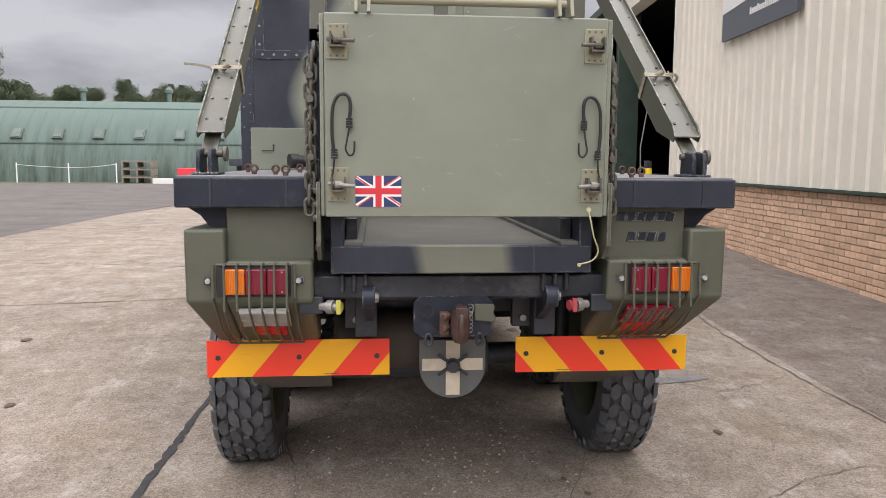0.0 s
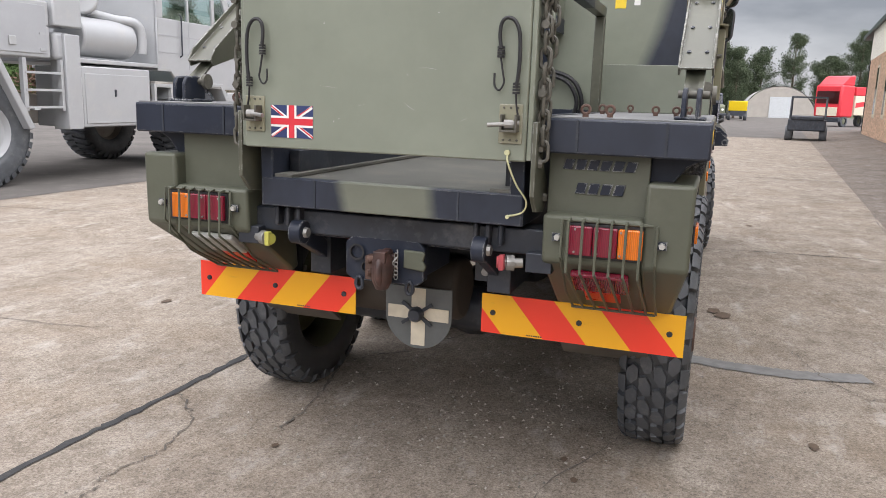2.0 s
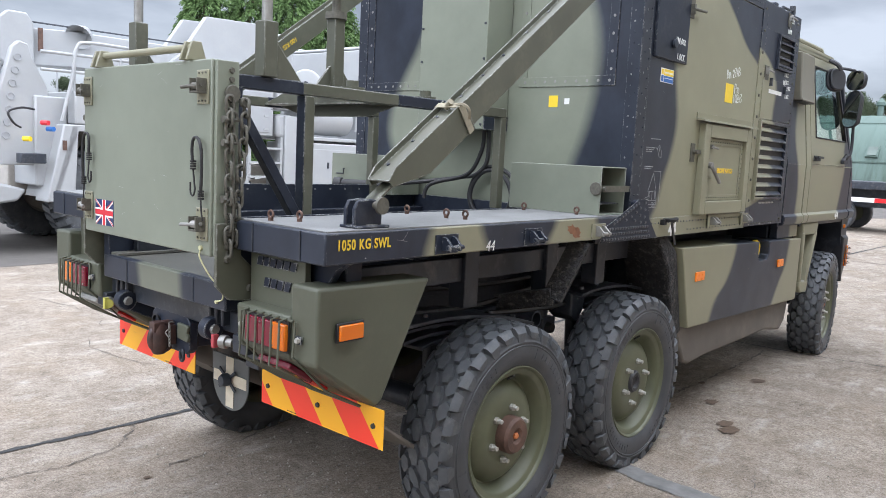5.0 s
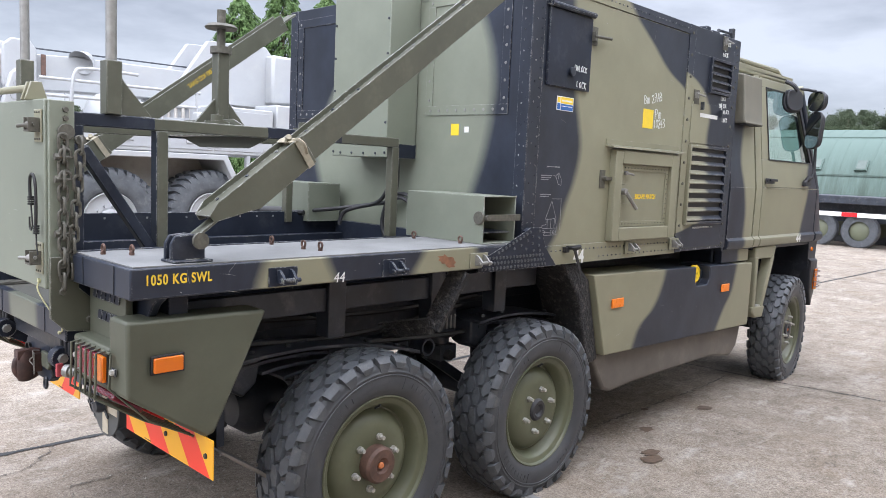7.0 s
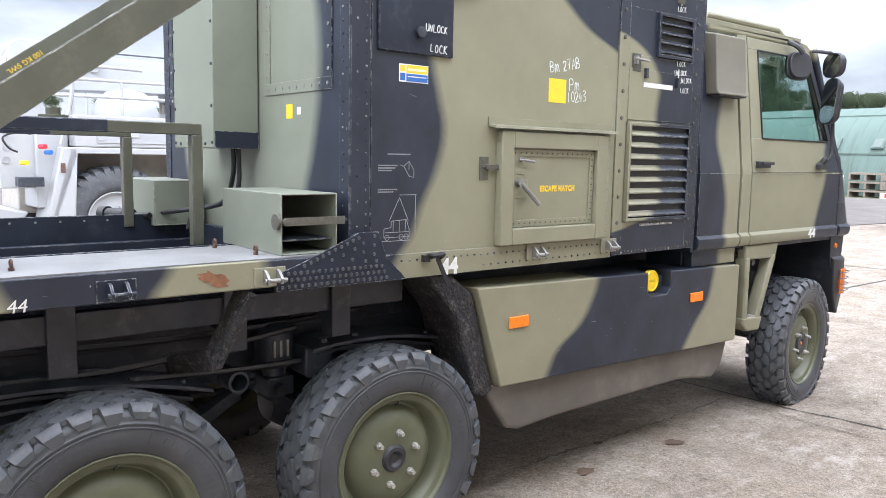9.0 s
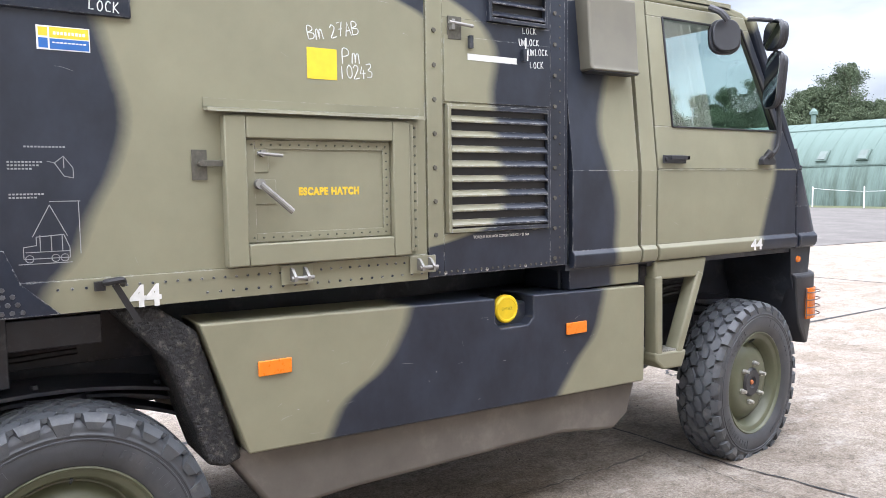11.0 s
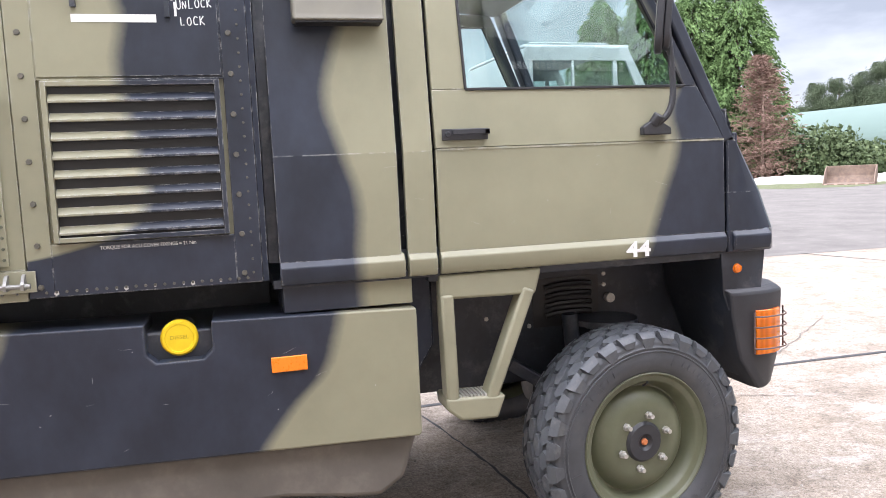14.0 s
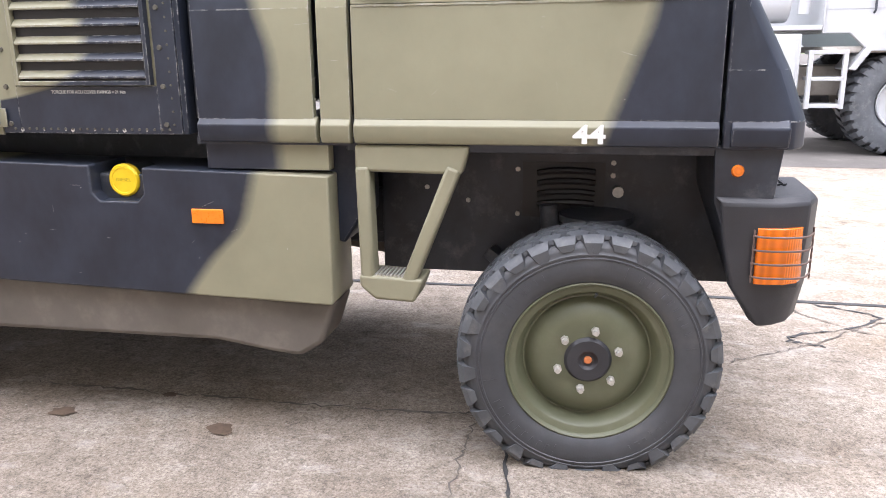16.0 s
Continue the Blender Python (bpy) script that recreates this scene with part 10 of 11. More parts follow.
# wheels
CR = 0.70
first = None
for y in (3.28, 4.74, 8.50):
    for x, d in ((-7.36, 1), (-9.2, -1)):
        if first is None:
            bm = bm_new()
            add_lathe(bm, [(0.34, -0.20), (0.40, -0.24), (0.56, -0.255), (0.63, -0.235), (0.655, -0.20), (0.66, 0.0), (0.655, 0.20), (0.63, 0.235), (0.56, 0.255), (0.44, 0.25), (0.40, 0.24), (0.36, 0.20)], (0, 0, 0), (1, 0, 0), 48)
            tyre = part("wheel", bm, M_RUBBER, crane, "huge black lugged tyre on a white rim")
            bm = bm_new()
            n = 34
            for i in range(n):
                for s in (1, -1):
                    a = 2 * math.pi * (i + (0.5 if s > 0 else 0)) / n
                    p = 2 * math.pi / n * 0.30
                    vs = []
                    for k in (-1, 1):
                        for xx, r in ((0.0, 0.65), (0.0, CR), (0.20 * s, CR - 0.005), (0.245 * s, 0.665), (0.257 * s, 0.60)):
                            b = a + p * k + (0.07 if xx == 0 else 0)
                            vs.append(bm.verts.new((xx, r * math.cos(b), r * math.sin(b))))
                    bm.faces.new(vs[:5])
                    bm.faces.new(vs[5:][::-1])
                    for j in range(5):
                        bm.faces.new((vs[j], vs[(j + 1) % 5], vs[5 + (j + 1) % 5], vs[5 + j]))
            tagged(part("tread", bm, M_RUBBER, tyre, "deep black tread lugs"), "deep black tread lugs", kind="stuff")
            bm = bm_new()
            add_lathe(bm, [(0.36, 0.22), (0.35, 0.235), (0.335, 0.22), (0.31, 0.17), (0.27, 0.15), (0.20, 0.16), (0.13, 0.16), (0.13, 0.20), (0.10, 0.215), (0.0, 0.215)], (0, 0, 0), (1, 0, 0), 36)
            rim = part("rim", bm, M_WHITE, tyre, "white steel rim")
            bm = bm_new()
            for k in range(10):
                a = 2 * math.pi * k / 10
                add_cyl(bm, (0.16, 0.17 * math.cos(a), 0.17 * math.sin(a)), (0.20, 0.17 * math.cos(a), 0.17 * math.sin(a)), 0.022, 6)
            part("rim_nuts", bm, M_WHITE, tyre)
            bm = add_lathe(bm_new(), [(0.37, -0.2), (0.30, -0.1), (0.0, -0.1)], (0, 0, 0), (1, 0, 0), 24)
            part("rim_back", bm, M_WHITE_IN, tyre)
            tyre.matrix_basis = pose(x, y, CR - 0.012)
            first = tyre
        else:
            copy_thing(first, pose(x, y, CR - 0.012, 0, 0, 0 if d > 0 else 180))
# tandem wing
bm = bm_new()
out = [(2.47, 0.70), (2.72, 1.62), (4.90, 1.62), (5.30, 0.74), (5.24, 0.72), (4.84, 1.54), (2.80, 1.54), (2.55, 0.70)]
add_prism(bm, out, "x", -7.75, CN + 0.02)
part("tandem_wing", bm, M_WHITE, crane, "white flared wing over the rear wheels", 0.012)
bm = bm_new()
add_prism(bm, [(4.90, 1.62), (5.30, 0.74), (5.28, 0.74), (4.88, 1.60)], "x", -7.74, -7.06)
add_beam(bm, (-7.05, 5.30, 0.98), (-7.05, 5.36, 0.98), 0.1, 0.03)
part("wing_edge", bm, M_WHITE, crane)
# body with hinged doors
body = wbox("body", CF, CN, 2.76, 5.52, 1.625, 2.03, label="white body side with hinged locker doors")
for y0, y1 in ((3.02, 3.92), (3.95, 4.66), (4.70, 5.48)):
    d = wbox("locker_door", CN - 0.004, CN + 0.012, y0, y1, 1.68, 1.98 if y1 < 5 else 2.28, body, M_CRANE_GREY, "pale grey locker door", 0.004)
    part("door_latch", add_box(bm_new(), CN + 0.0125, CN + 0.03, (y0 + y1) / 2 - 0.05, (y0 + y1) / 2 + 0.05, 1.76, 1.87), M_WHITE, d, "", 0.006)
    bm = bm_new()
    for z in (1.73, 1.93):
        for yy in (y0 + 0.02, y1 - 0.08):
            add_box(bm, CN + 0.0125, CN + 0.022, yy, yy + 0.06, z - 0.015, z + 0.015)
    part("door_hinge", bm, M_WHITE, d)
wbox("raised_locker", -7.9, CN, 4.68, 5.52, 2.032, 2.34, label="raised white locker")
wbox("locker_box", -7.12, CN + 0.05, 4.40, 4.62, 2.035, 2.22, bevel=0.03)
wbox("upright_case", -7.6, CN + 0.03, 5.55, 5.98, 2.05, 2.44, label="white equipment case", bevel=0.02)
wbox("valve_case", -7.5, CN - 0.02, 5.58, 5.86, 1.62, 1.98, bevel=0.05)
# deck rails
for y in (2.78, 3.35, 3.95, 4.45):
    part("rail_post", add_cyl(bm_new(), (CN - 0.06, y, 2.02), (CN - 0.06, y, 2.50), 0.02, 8), M_WHITE, crane)
for z in (2.49, 2.28):
    part("deck_rail", add_tube(bm_new(), [(CN - 0.06, 2.4, z - 0.02), (CN - 0.06, 4.5, z)], 0.02, 8), M_WHITE, crane, "white tubular deck rail")
part("rail_hoop", add_tube(bm_new(), spline([(CN - 0.04, 2.62, 1.65), (CN - 0.04, 2.75, 2.2), (CN - 0.04, 2.80, 2.55), (CN - 0.04, 2.95, 2.64), (CN - 0.04, 3.6, 2.64)], 6), 0.022, 8), M_WHITE, crane)
for y in (5.2, 6.6):
    part("far_rail", add_tube(bm_new(), [(CF + 0.1, y - 1.6, 2.0), (CF + 0.1, y - 1.6, 2.9), (CF + 0.1, y, 2.9), (CF + 0.1, y, 2.0)], 0.02, 6), M_WHITE, crane)
# deck gear
bm = add_lathe(bm_new(), [(0.42, 0.0), (0.42, 0.08), (0.36, 0.24), (0.24, 0.36), (0.0, 0.42)], (-7.75, 3.62, 2.03), (0, 0, 1), 24)
part("dome_cover", bm, M_WHITE, crane, "white domed cover")
bm = add_lathe(bm_new(), [(0.62, 0.0), (0.62, 0.12), (0.56, 0.13), (0.56, 0.26), (0.62, 0.28), (0.62, 0.40), (0.0, 0.42)], (-8.25, 4.9, 2.03), (0, 0, 1), 32)
slew = part("slew_ring", bm, M_WHITE, crane, "white slewing ring")
bm = bm_new()
for k in range(36):
    a = 2 * math.pi * k / 36
    add_cyl(bm, (-8.25 + 0.59 * math.cos(a), 4.9 + 0.59 * math.sin(a), 2.15), (-8.25 + 0.59 * math.cos(a), 4.9 + 0.59 * math.sin(a), 2.30), 0.025, 6)
part("ring_bolts", bm, M_WHITE_IN, slew)
bm = bm_new()
add_prism(bm, [(4.3, 2.44), (6.3, 2.44), (6.4, 2.9), (5.9, 3.45), (5.1, 3.4), (4.7, 2.8)], "x", -8.62, -8.52)
add_prism(bm, [(4.3, 2.44), (6.3, 2.44), (6.4, 2.9), (5.9, 3.45), (5.1, 3.4), (4.7, 2.8)], "x", -8.0, -7.9)
part("superstructure", bm, M_WHITE, crane, "white slewing side plates", 0.01)
wbox("winch_house", -8.5, -8.02, 5.2, 6.2, 2.45, 3.1, label="white winch housing")
wbox("counter_box", -8.9, -7.7, 5.9, 6.35, 2.5, 3.32, bevel=0.05)
# boom lying to the rear
bm = bm_new()
v = []
for y, w, z0, z1 in ((2.45, 0.20, 2.36, 2.84), (3.2, 0.24, 2.40, 2.88), (5.8, 0.28, 2.46, 2.90)):
    v.append([bm.verts.new((-8.25 + a * w, y, z)) for a, z in ((-1, z0), (1, z0), (1, z1), (-1, z1))])
for a, b in zip(v, v[1:]):
    for i in range(4):
        bm.faces.new((a[i], a[(i + 1) % 4], b[(i + 1) % 4], b[i]))
bm.faces.new(v[0])
bm.faces.new(v[-1][::-1])
boom = part("boom", bm, M_WHITE, crane, "white box-section crane boom", 0.015)
part("hoist_rope", add_tube(bm_new(), [(-8.25, 2.5, 2.95), (-8.25, 5.9, 3.00)], 0.012, 6), M_CHASSIS, boom)
part("boom_ram", add_cyl(bm_new(), (-8.25, 4.0, 2.62), (-8.25, 5.4, 2.45), 0.09, 14), M_WHITE, boom)
bm = bm_new()
for x in (-8.5, -8.0):
    poly = [(2.30, 2.40), (2.42, 2.30), (2.62, 2.32), (2.70, 2.44), (2.70, 2.90), (2.62, 3.02), (2.40, 3.02), (2.30, 2.92)]
    add_prism(bm, poly, "x", x - 0.04, x + 0.04)
part("boom_head", bm, M_WHITE, boom, "white sheave block plates", 0.02)
part("sheave", add_cyl(bm_new(), (-8.4, 2.50, 2.72), (-8.1, 2.50, 2.72), 0.20, 22), M_WHITE_IN, boom)
part("rust_strip", add_box(bm_new(), -7.955, -7.945, 2.74, 2.80, 2.55, 2.85), M_RUST, boom)
bm = add_lathe(bm_new(), [(0.17, 0.0), (0.165, 0.02), (0.10, 0.16), (0.05, 0.20), (0.0, 0.20)], (-7.9, 3.22, 2.80), (-0.5, 0.7, 0.5), 18)
part("work_lamp", bm, M_WHITE, boom, "white conical work lamp")
# rear lifting arms with holes, hook and lamp board
for x in (-7.30, -8.9):
    bm = bm_new()
    poly = [(2.02, 1.10), (2.00, 1.9), (2.16, 2.50), (2.24, 2.58), (2.34, 2.55), (2.38, 2.40), (2.55, 2.05), (2.58, 1.5), (2.40, 1.1)]
    add_prism(bm, poly, "x", x - 0.05, x + 0.05)
    arm = part("lifting_arm", bm, M_WHITE, crane, "white lifting arm with a row of holes", 0.015)
    for k in range(7):
        z = 1.45 + k * 0.155
        y = 2.08 + 0.02 * k if k < 5 else 2.16 + 0.03 * (k - 4)
        bm = add_lathe(bm_new(), [(0.045, 0.0), (0.045, 0.012), (0.034, 0.012), (0.034, 0.002), (0.0, 0.002)], (x + 0.052, y, z), (1, 0, 0), 12)
        part("pin_hole", bm, M_CRANE_GREY, arm)
bm = bm_new()
add_tube(bm, spline([(-7.45, 1.98, 2.02), (-7.45, 1.90, 1.95), (-7.45, 1.86, 1.82), (-7.45, 1.92, 1.70), (-7.45, 2.02, 1.70), (-7.45, 2.08, 1.78)], 6), 0.05, 10)
part("red_hook", bm, M_RED, crane, "red crane hook")
part("hook_block", add_prism(bm_new(), [(1.78, 2.05), (2.08, 2.05), (2.12, 2.25), (2.06, 2.45), (1.86, 2.45), (1.76, 2.25)], "x", -7.62, -7.40), M_WHITE, crane, "white hook block", 0.03)
wbox("rear_frame", -9.0, -7.2, 2.38, 2.75, 0.85, 1.95, label="white rear frame")
bm = bm_new()
add_prism(bm, [(2.42, 0.66), (2.75, 0.66), (2.80, 1.62), (2.62, 1.62)], "x", -7.35, CN + 0.02)
part("rear_wing_plate", bm, M_WHITE, crane, "", 0.02)
part("spade", add_prism(bm_new(), [(1.25, 1.05), (2.1, 0.86), (2.3, 0.80), (2.2, 0.66), (1.9, 0.62), (1.3, 0.72), (1.1, 0.85)], "x", -9.3, -7.25), M_WHITE, crane, "white curved rear blade", 0.03)
wbox("lamp_board", CN - 0.12, CN + 0.02, 2.14, 2.42, 1.13, 1.25, mt=M_CHASSIS, label="caged rear lamp", bevel=0.01)
wbox("orange_marker", CN + 0.021, CN + 0.03, 2.60, 2.65, 1.30, 1.42, mt=M_RUST, bevel=0.002)
part("suzi_hose", add_tube(bm_new(), spline([(CN, 2.15, 1.55), (CN + 0.06, 2.05, 1.60), (CN + 0.06, 2.0, 1.72), (CN + 0.03, 2.15, 1.78), (CN, 2.3, 1.77)], 6), 0.013, 6), M_BLACK_RUB_SHADE, crane)
for y, z, mt in ((2.40, 1.62, M_RED), (2.46, 1.55, M_STICK_B), (2.20, 1.42, M_YELLOW)):
    part("coupling", add_cyl(bm_new(), (CN - 0.05, y, z), (CN + 0.03, y + 0.04, z), 0.03, 10), mt, crane)
# ladder and mid lockers
bm = bm_new()
for y in (5.24, 5.64):
    add_box(bm, CN - 0.06, CN, y - 0.02, y + 0.02, 0.95, 1.62)
for z in (1.0, 1.22, 1.44):
    add_box(bm, CN - 0.06, CN + 0.01, 5.24, 5.64, z - 0.015, z + 0.015)
part("ladder", bm, M_WHITE, crane, "white access ladder")
part("outrigger", add_box(bm_new(), -7.25, CN + 0.03, 5.68, 5.925, 0.70, 1.96), M_WHITE, crane, "white upright outrigger leg", 0.01)
lb = wbox("side_locker", -7.8, CN + 0.02, 5.93, 7.24, 0.72, 1.56, label="white side locker with a latch", bevel=0.02)
part("locker_door", add_box(bm_new(), CN + 0.0205, CN + 0.032, 5.98, 7.19, 0.77, 1.46), M_WHITE, lb, "", 0.006)
part("latch", add_box(bm_new(), CN + 0.0325, CN + 0.045, 6.50, 6.53, 1.15, 1.25), M_CHASSIS, lb)
part("latch", add_box(bm_new(), CN + 0.0325, CN + 0.045, 7.04, 7.07, 0.90, 1.02), M_CHASSIS, lb)
bm = add_cyl(bm_new(), (CN - 0.35, 6.12, 1.98), (CN - 0.35, 7.12, 1.98), 0.28, 24)
part("exhaust_drum", bm, M_WHITE, crane, "white exhaust drum", 0.03, 3)
bm = add_cyl(bm_new(), (CN - 0.30, 6.30, 2.53), (CN - 0.75, 6.75, 2.53), 0.24, 24)
ac = part("air_cleaner", bm, M_WHITE, crane, "white drum air cleaner", 0.03, 3)
part("cleaner_cap", add_cyl(bm_new(), (CN - 0.28, 6.28, 2.53), (CN - 0.30, 6.30, 2.53), 0.04, 12), M_CHASSIS, ac)
part("intake_pipe", add_tube(bm_new(), spline([(CN - 0.5, 6.6, 2.35), (CN - 0.3, 6.9, 2.28), (CN - 0.15, 7.15, 2.25), (CN - 0.12, 7.25, 2.1), (CN - 0.12, 7.25, 1.8)], 6), 0.07, 12), M_WHITE, crane)
wbox("deck_shelf", -9.3, CN, 5.93, 7.45, 1.60, 1.66, bevel=0.01)
bm = bm_new()
for y in (7.36, 7.74):
    add_box(bm, CN - 0.05, CN + 0.02, y - 0.025, y + 0.025, 0.62, 1.36)
for z in (0.66, 1.0, 1.33):
    add_box(bm, CN - 0.28, CN + 0.02, 7.36, 7.74, z - 0.025, z + 0.025)
part("cab_steps", bm, M_WHITE, crane, "white cab steps", 0.006)
# driver's cab
def cabside(bm, polys, x0, x1):
    for pts in polys:
        add_prism(bm, pts, "x", x0, x1)


for x0, x1 in ((CN - 0.05, CN), (CF, CF + 0.05)):
    bm = bm_new()
    cabside(bm, [[(7.45, 1.56), (7.75, 1.56), (7.95, 1.36), (9.10, 1.30), (9.50, 1.30), (9.48, 2.38), (7.45, 2.38)],
                 [(7.45, 2.38), (7.60, 2.38), (7.60, 2.88), (7.45, 2.88)], [(8.18, 2.38), (8.22, 2.38), (8.22, 2.88), (8.18, 2.88)],
                 [(8.82, 2.38), (8.90, 2.38), (8.88, 2.88), (8.82, 2.88)], [(9.30, 2.38), (9.48, 2.38), (9.15, 2.88), (9.02, 2.88)],
                 [(7.45, 2.88), (9.15, 2.88), (9.05, 3.08), (7.50, 3.08)]], x0, x1)
    cs = part("cab_side", bm, M_WHITE, crane, "white cab side with a door", 0.01)
    bm = bm_new()
    cabside(bm, [[(7.60, 2.38), (8.18, 2.38), (8.18, 2.88), (7.60, 2.88)], [(8.22, 2.38), (8.82, 2.38), (8.82, 2.88), (8.22, 2.88)], [(8.90, 2.38), (9.30, 2.38), (9.02, 2.88), (8.88, 2.88)]], (x0 + x1) / 2 - 0.004, (x0 + x1) / 2 + 0.004)
    part("cab_window", bm, M_GLASS, cs, "tinted side window")
    if x1 == CN:
        bm = bm_new()
        for a, b in (((8.20, 1.60), (8.20, 2.38)), ((7.50, 2.12), (9.46, 2.12)), ((7.50, 1.86), (9.46, 1.86)), ((9.46, 1.60), (9.46, 2.3))):
            add_beam(bm, (CN + 0.002, *a), (CN + 0.002, *b), 0.014, 0.006, (1, 0, 0))
        part("panel_seam", bm, M_CRANE_GREY, cs)
        part("grab_rail", add_tube(bm_new(), [(CN, 7.98, 2.45), (CN + 0.04, 7.98, 2.43), (CN + 0.04, 7.98, 1.83), (CN, 7.98, 1.80)], 0.013, 6), M_CHASSIS, cs)
        part("door_handle", add_box(bm_new(), CN + 0.001, CN + 0.02, 8.30, 8.42, 1.96, 2.02), M_CRANE_GREY, cs)
wbox("cab_rear", CF, CN, 7.45, 7.50, 1.56, 3.05)
wbox("cab_roof", CF + 0.03, CN - 0.03, 7.47, 9.10, 3.06, 3.12, bevel=0.03)
for x in (CN - 0.25, CF + 0.25):
    part("roof_rail", add_tube(bm_new(), spline([(x, 7.62, 3.10), (x, 7.66, 3.165), (x, 7.8, 3.17), (x, 8.7, 3.17), (x, 8.84, 3.165), (x, 8.88, 3.10)], 4), 0.016, 6), M_WHITE, crane)
part("cab_front", add_prism(bm_new(), [(9.45, 1.30), (9.52, 1.30), (9.50, 2.40), (9.44, 2.40)], "x", CF + 0.05, CN - 0.05), M_WHITE, crane, "", 0.02)
part("cab_windscreen", add_prism(bm_new(), [(9.46, 2.42), (9.47, 2.42), (9.13, 2.90), (9.12, 2.90)], "x", CF + 0.1, CN - 0.1), M_GLASS, crane)
wbox("front_bumper", CF, CN + 0.02, 9.2, 9.62, 0.85, 1.25, label="white front bumper")
wbox("cab_floor", CF + 0.1, CN - 0.1, 7.5, 9.4, 1.32, 1.40, mt=M_WHITE_IN)
part("far_mirror", add_box(bm_new(), CF - 0.25, CF - 0.1, 9.3, 9.36, 2.4, 2.85), M_WHITE, crane, "", 0.03)
bm = bm_new()
add_prism(bm, [(7.85, 1.10), (8.00, 1.34), (9.00, 1.34), (9.20, 1.02), (9.26, 1.05), (9.06, 1.40), (7.95, 1.40), (7.78, 1.12)], "x", -7.6, CN + 0.02)
part("front_wing", bm, M_WHITE, crane, "white front wheel arch", 0.01)


def forward(y):
    """How much further forward the cab end of the crane stands."""
    return 0.20 * min(1, max(0, (y - 5.2) / 0.4)) + 0.045 * max(0, y - 5.5)


for ob in crane.children:
    if ob.matrix_basis.translation.length > 0.01:
        ob.location.y += forward(ob.location.y)
        continue
    for sub in (ob, *ob.children):
        for v in sub.data.vertices:
            if v.co.y > 7.3 and v.co.z > 2.395:
                v.co.z += min(0.2, (v.co.z - 2.395) * 0.4)
            v.co.y += forward(v.co.y)

# ---- scuffs and scratches on the truck's paint ----
M_SCRATCH = surface("bare_scratch", (0.40, 0.40, 0.38), 0.6, vary=0.25, scale=60, bump=0.0)


def scratches(parent, n, axis, at, u0, u1, z0, z1, seed):
    """Thin pale scratches on an upright face: u runs along the face, z up."""
    rng = random.Random(seed)
    bm = bm_new()
    for i in range(n):
        u, z = rng.uniform(u0, u1), rng.uniform(z0, z1)
        ln, w = (rng.uniform(0.015, 0.06), rng.uniform(0.0005, 0.0011)) if i % 3 else (rng.uniform(0.004, 0.008), rng.uniform(0.002, 0.004))
        a = rng.gauss(0.0, 0.35) + (1.5 if rng.random() < 0.2 else 0)
        bow = rng.uniform(-0.05, 0.05) * ln
        top, low = [], []
        for k in range(5):
            s = (k / 4 - 0.5) * ln
            q = bow * (1 - (2 * k / 4 - 1) ** 2)
            h = w * (1 - 0.8 * abs(2 * k / 4 - 1)) / 2
            for lst, e in ((top, h), (low, -h)):
                uu, zz = u + s * math.cos(a) - (q + e) * math.sin(a), z + s * math.sin(a) + (q + e) * math.cos(a)
                lst.append(bm.verts.new((at, uu, zz) if axis == "x" else (uu, at, zz)))
        for k in range(4):
            bm.faces.new((low[k], low[k + 1], top[k + 1], top[k]))
    ob = part("paint_wear", bm, M_SCRATCH, parent, "thin pale scratches and chips", smooth=0)
    tagged(ob, kind="stuff")


scratches(truck, 26, "x", TX + 0.0009, 2.85, 4.75, 0.66, 1.02, 1)
scratches(truck, 14, "x", BX1 + 0.0009, 2.10, 3.50, 1.32, 2.5, 2)
scratches(truck, 14, "y", -0.0762, -0.30, 0.40, 1.25, 1.85, 3)
scratches(truck, 12, "x", 0.9542, 4.4, 5.95, 1.30, 1.60, 4)
scratches(truck, 14, "x", 0.9937, 0.02, 1.6, 1.20, 1.31, 5)

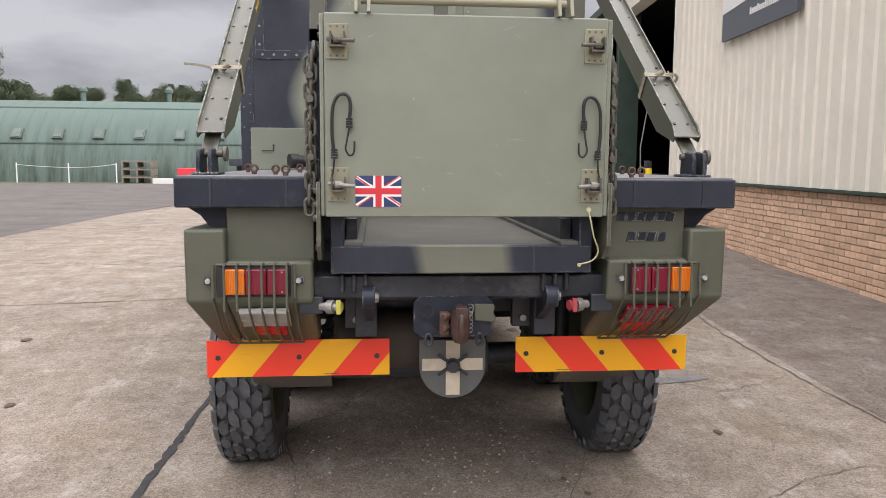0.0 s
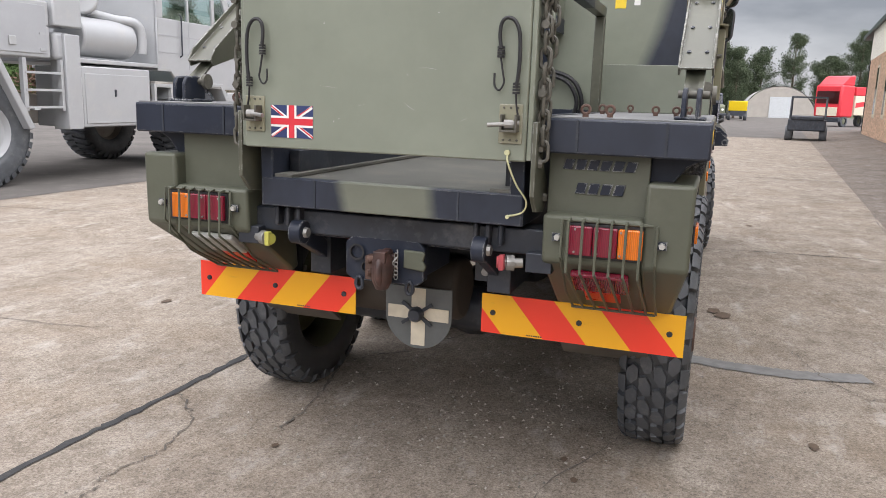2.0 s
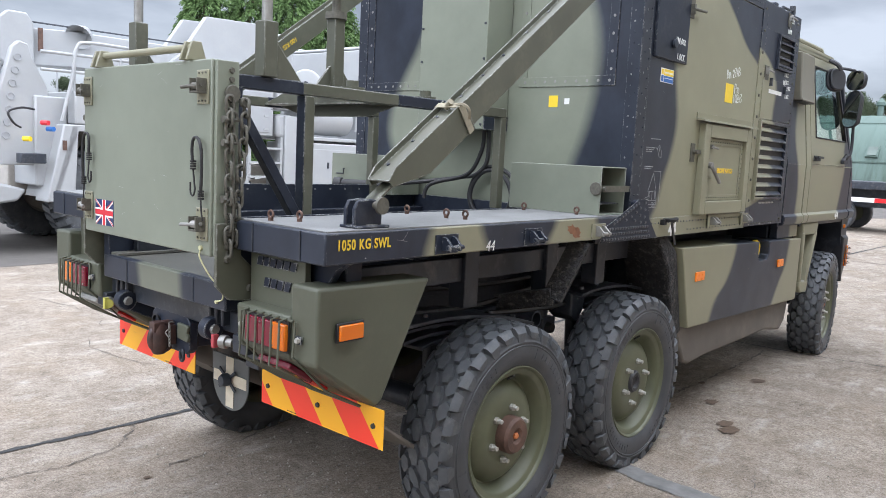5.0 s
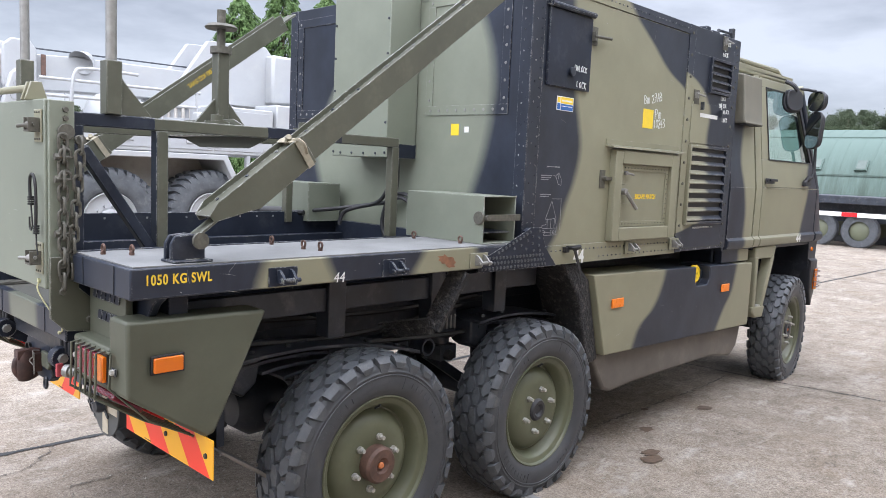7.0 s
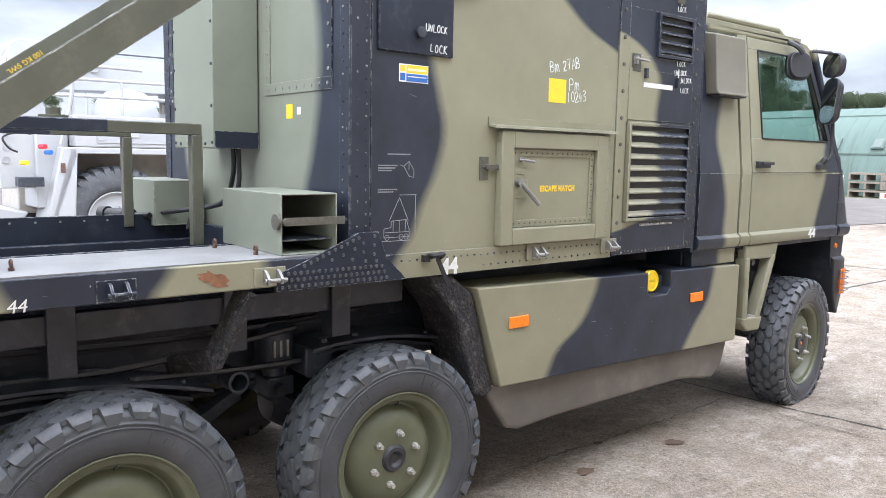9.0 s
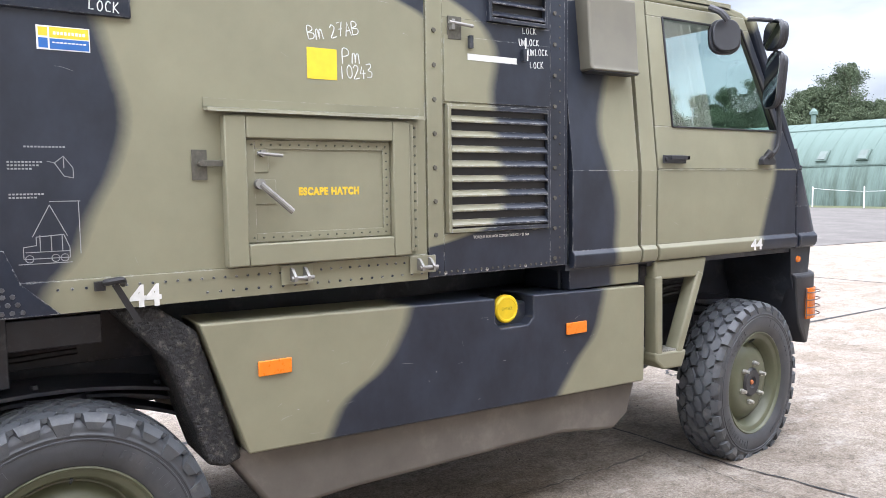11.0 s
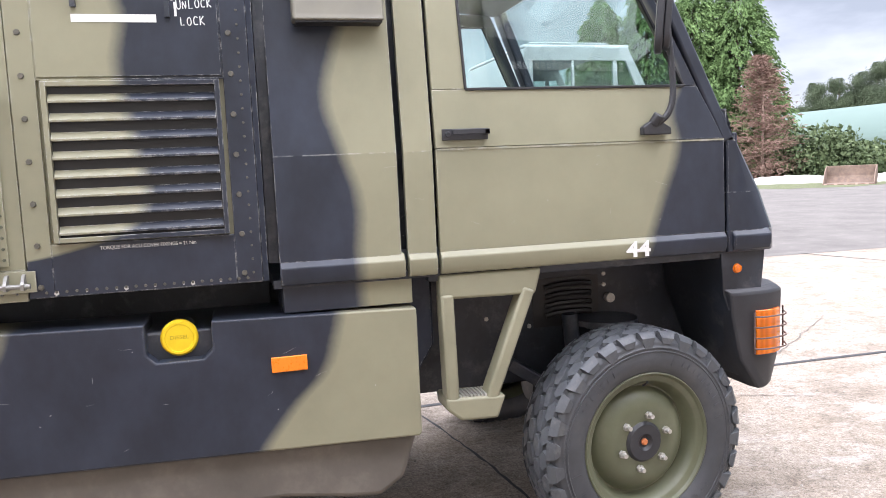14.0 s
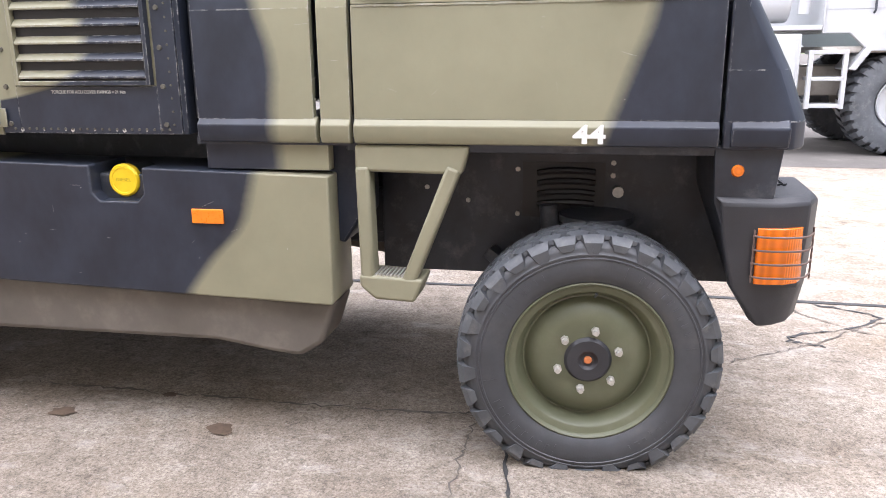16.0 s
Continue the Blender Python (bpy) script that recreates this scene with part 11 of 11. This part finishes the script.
# ---- bricks of the warehouse base, the nearest as pieces of their own ----
def brick_box(bm, x0, x1, y0, y1, z0, z1, c=0.004):
    """A brick with a chamfered face towards the yard; its back is buried in the mortar."""
    back = [bm.verts.new((x1, y, z)) for y, z in ((y0, z0), (y1, z0), (y1, z1), (y0, z1))]
    mid = [bm.verts.new((x0 + c, y, z)) for y, z in ((y0, z0), (y1, z0), (y1, z1), (y0, z1))]
    face = [bm.verts.new((x0, y, z)) for y, z in ((y0 + c, z0 + c), (y1 - c, z0 + c), (y1 - c, z1 - c), (y0 + c, z1 - c))]
    for i in range(4):
        j = (i + 1) % 4
        bm.faces.new((back[i], back[j], mid[j], mid[i]))
        bm.faces.new((mid[i], mid[j], face[j], face[i]))
    bm.faces.new(face)


random.seed(77)
COURSE, PITCH = 0.0752, 0.225
bm = bm_new()
brick_box(bm, 0, 0.03, -0.1075, 0.1075, 0, 0.065)
brick_me = bpy.data.meshes.new("brick")
bm.to_mesh(brick_me)
bm.free()
brick_me.materials.append(M_BRICK)
rest = bm_new()
for row in range(14):
    z = 0.008 + COURSE * row
    y = -10.0 + (PITCH / 2 if row % 2 else 0)
    while y < OY0 - 0.12:
        x = random.uniform(-0.002, 0.002)
        if 4.4 < y < 9.15:
            ob = new("brick", brick_me)
            ob.parent = wall_core
            ob.location = (x, y, z)
        else:
            brick_box(rest, x, 0.03, y - 0.1075, y + 0.1075, z, z + 0.065)
        y += PITCH
far = part("brickwork", rest, M_BRICK_J, wall_core, "courses of tan bricks", smooth=0)
tagged(far, kind="stuff")
# the far bay's courses
rest = bm_new()
for row in range(44):
    z = 0.22 + 0.0835 * row
    y = 21.7 + (PITCH if row % 2 else 0)
    while y < 42.7:
        if not any(w - 0.27 < y < w + 1.17 and 1.05 < z < 3.45 for w in (33.0, 37.2)):
            brick_box(rest, -0.012, 0.01, y - 0.218, y + 0.218, z, z + 0.072)
        y += 2 * PITCH
far = part("brickwork", rest, M_BRICK_J, far_bay, "courses of tan bricks", smooth=0)
tagged(far, kind="stuff")
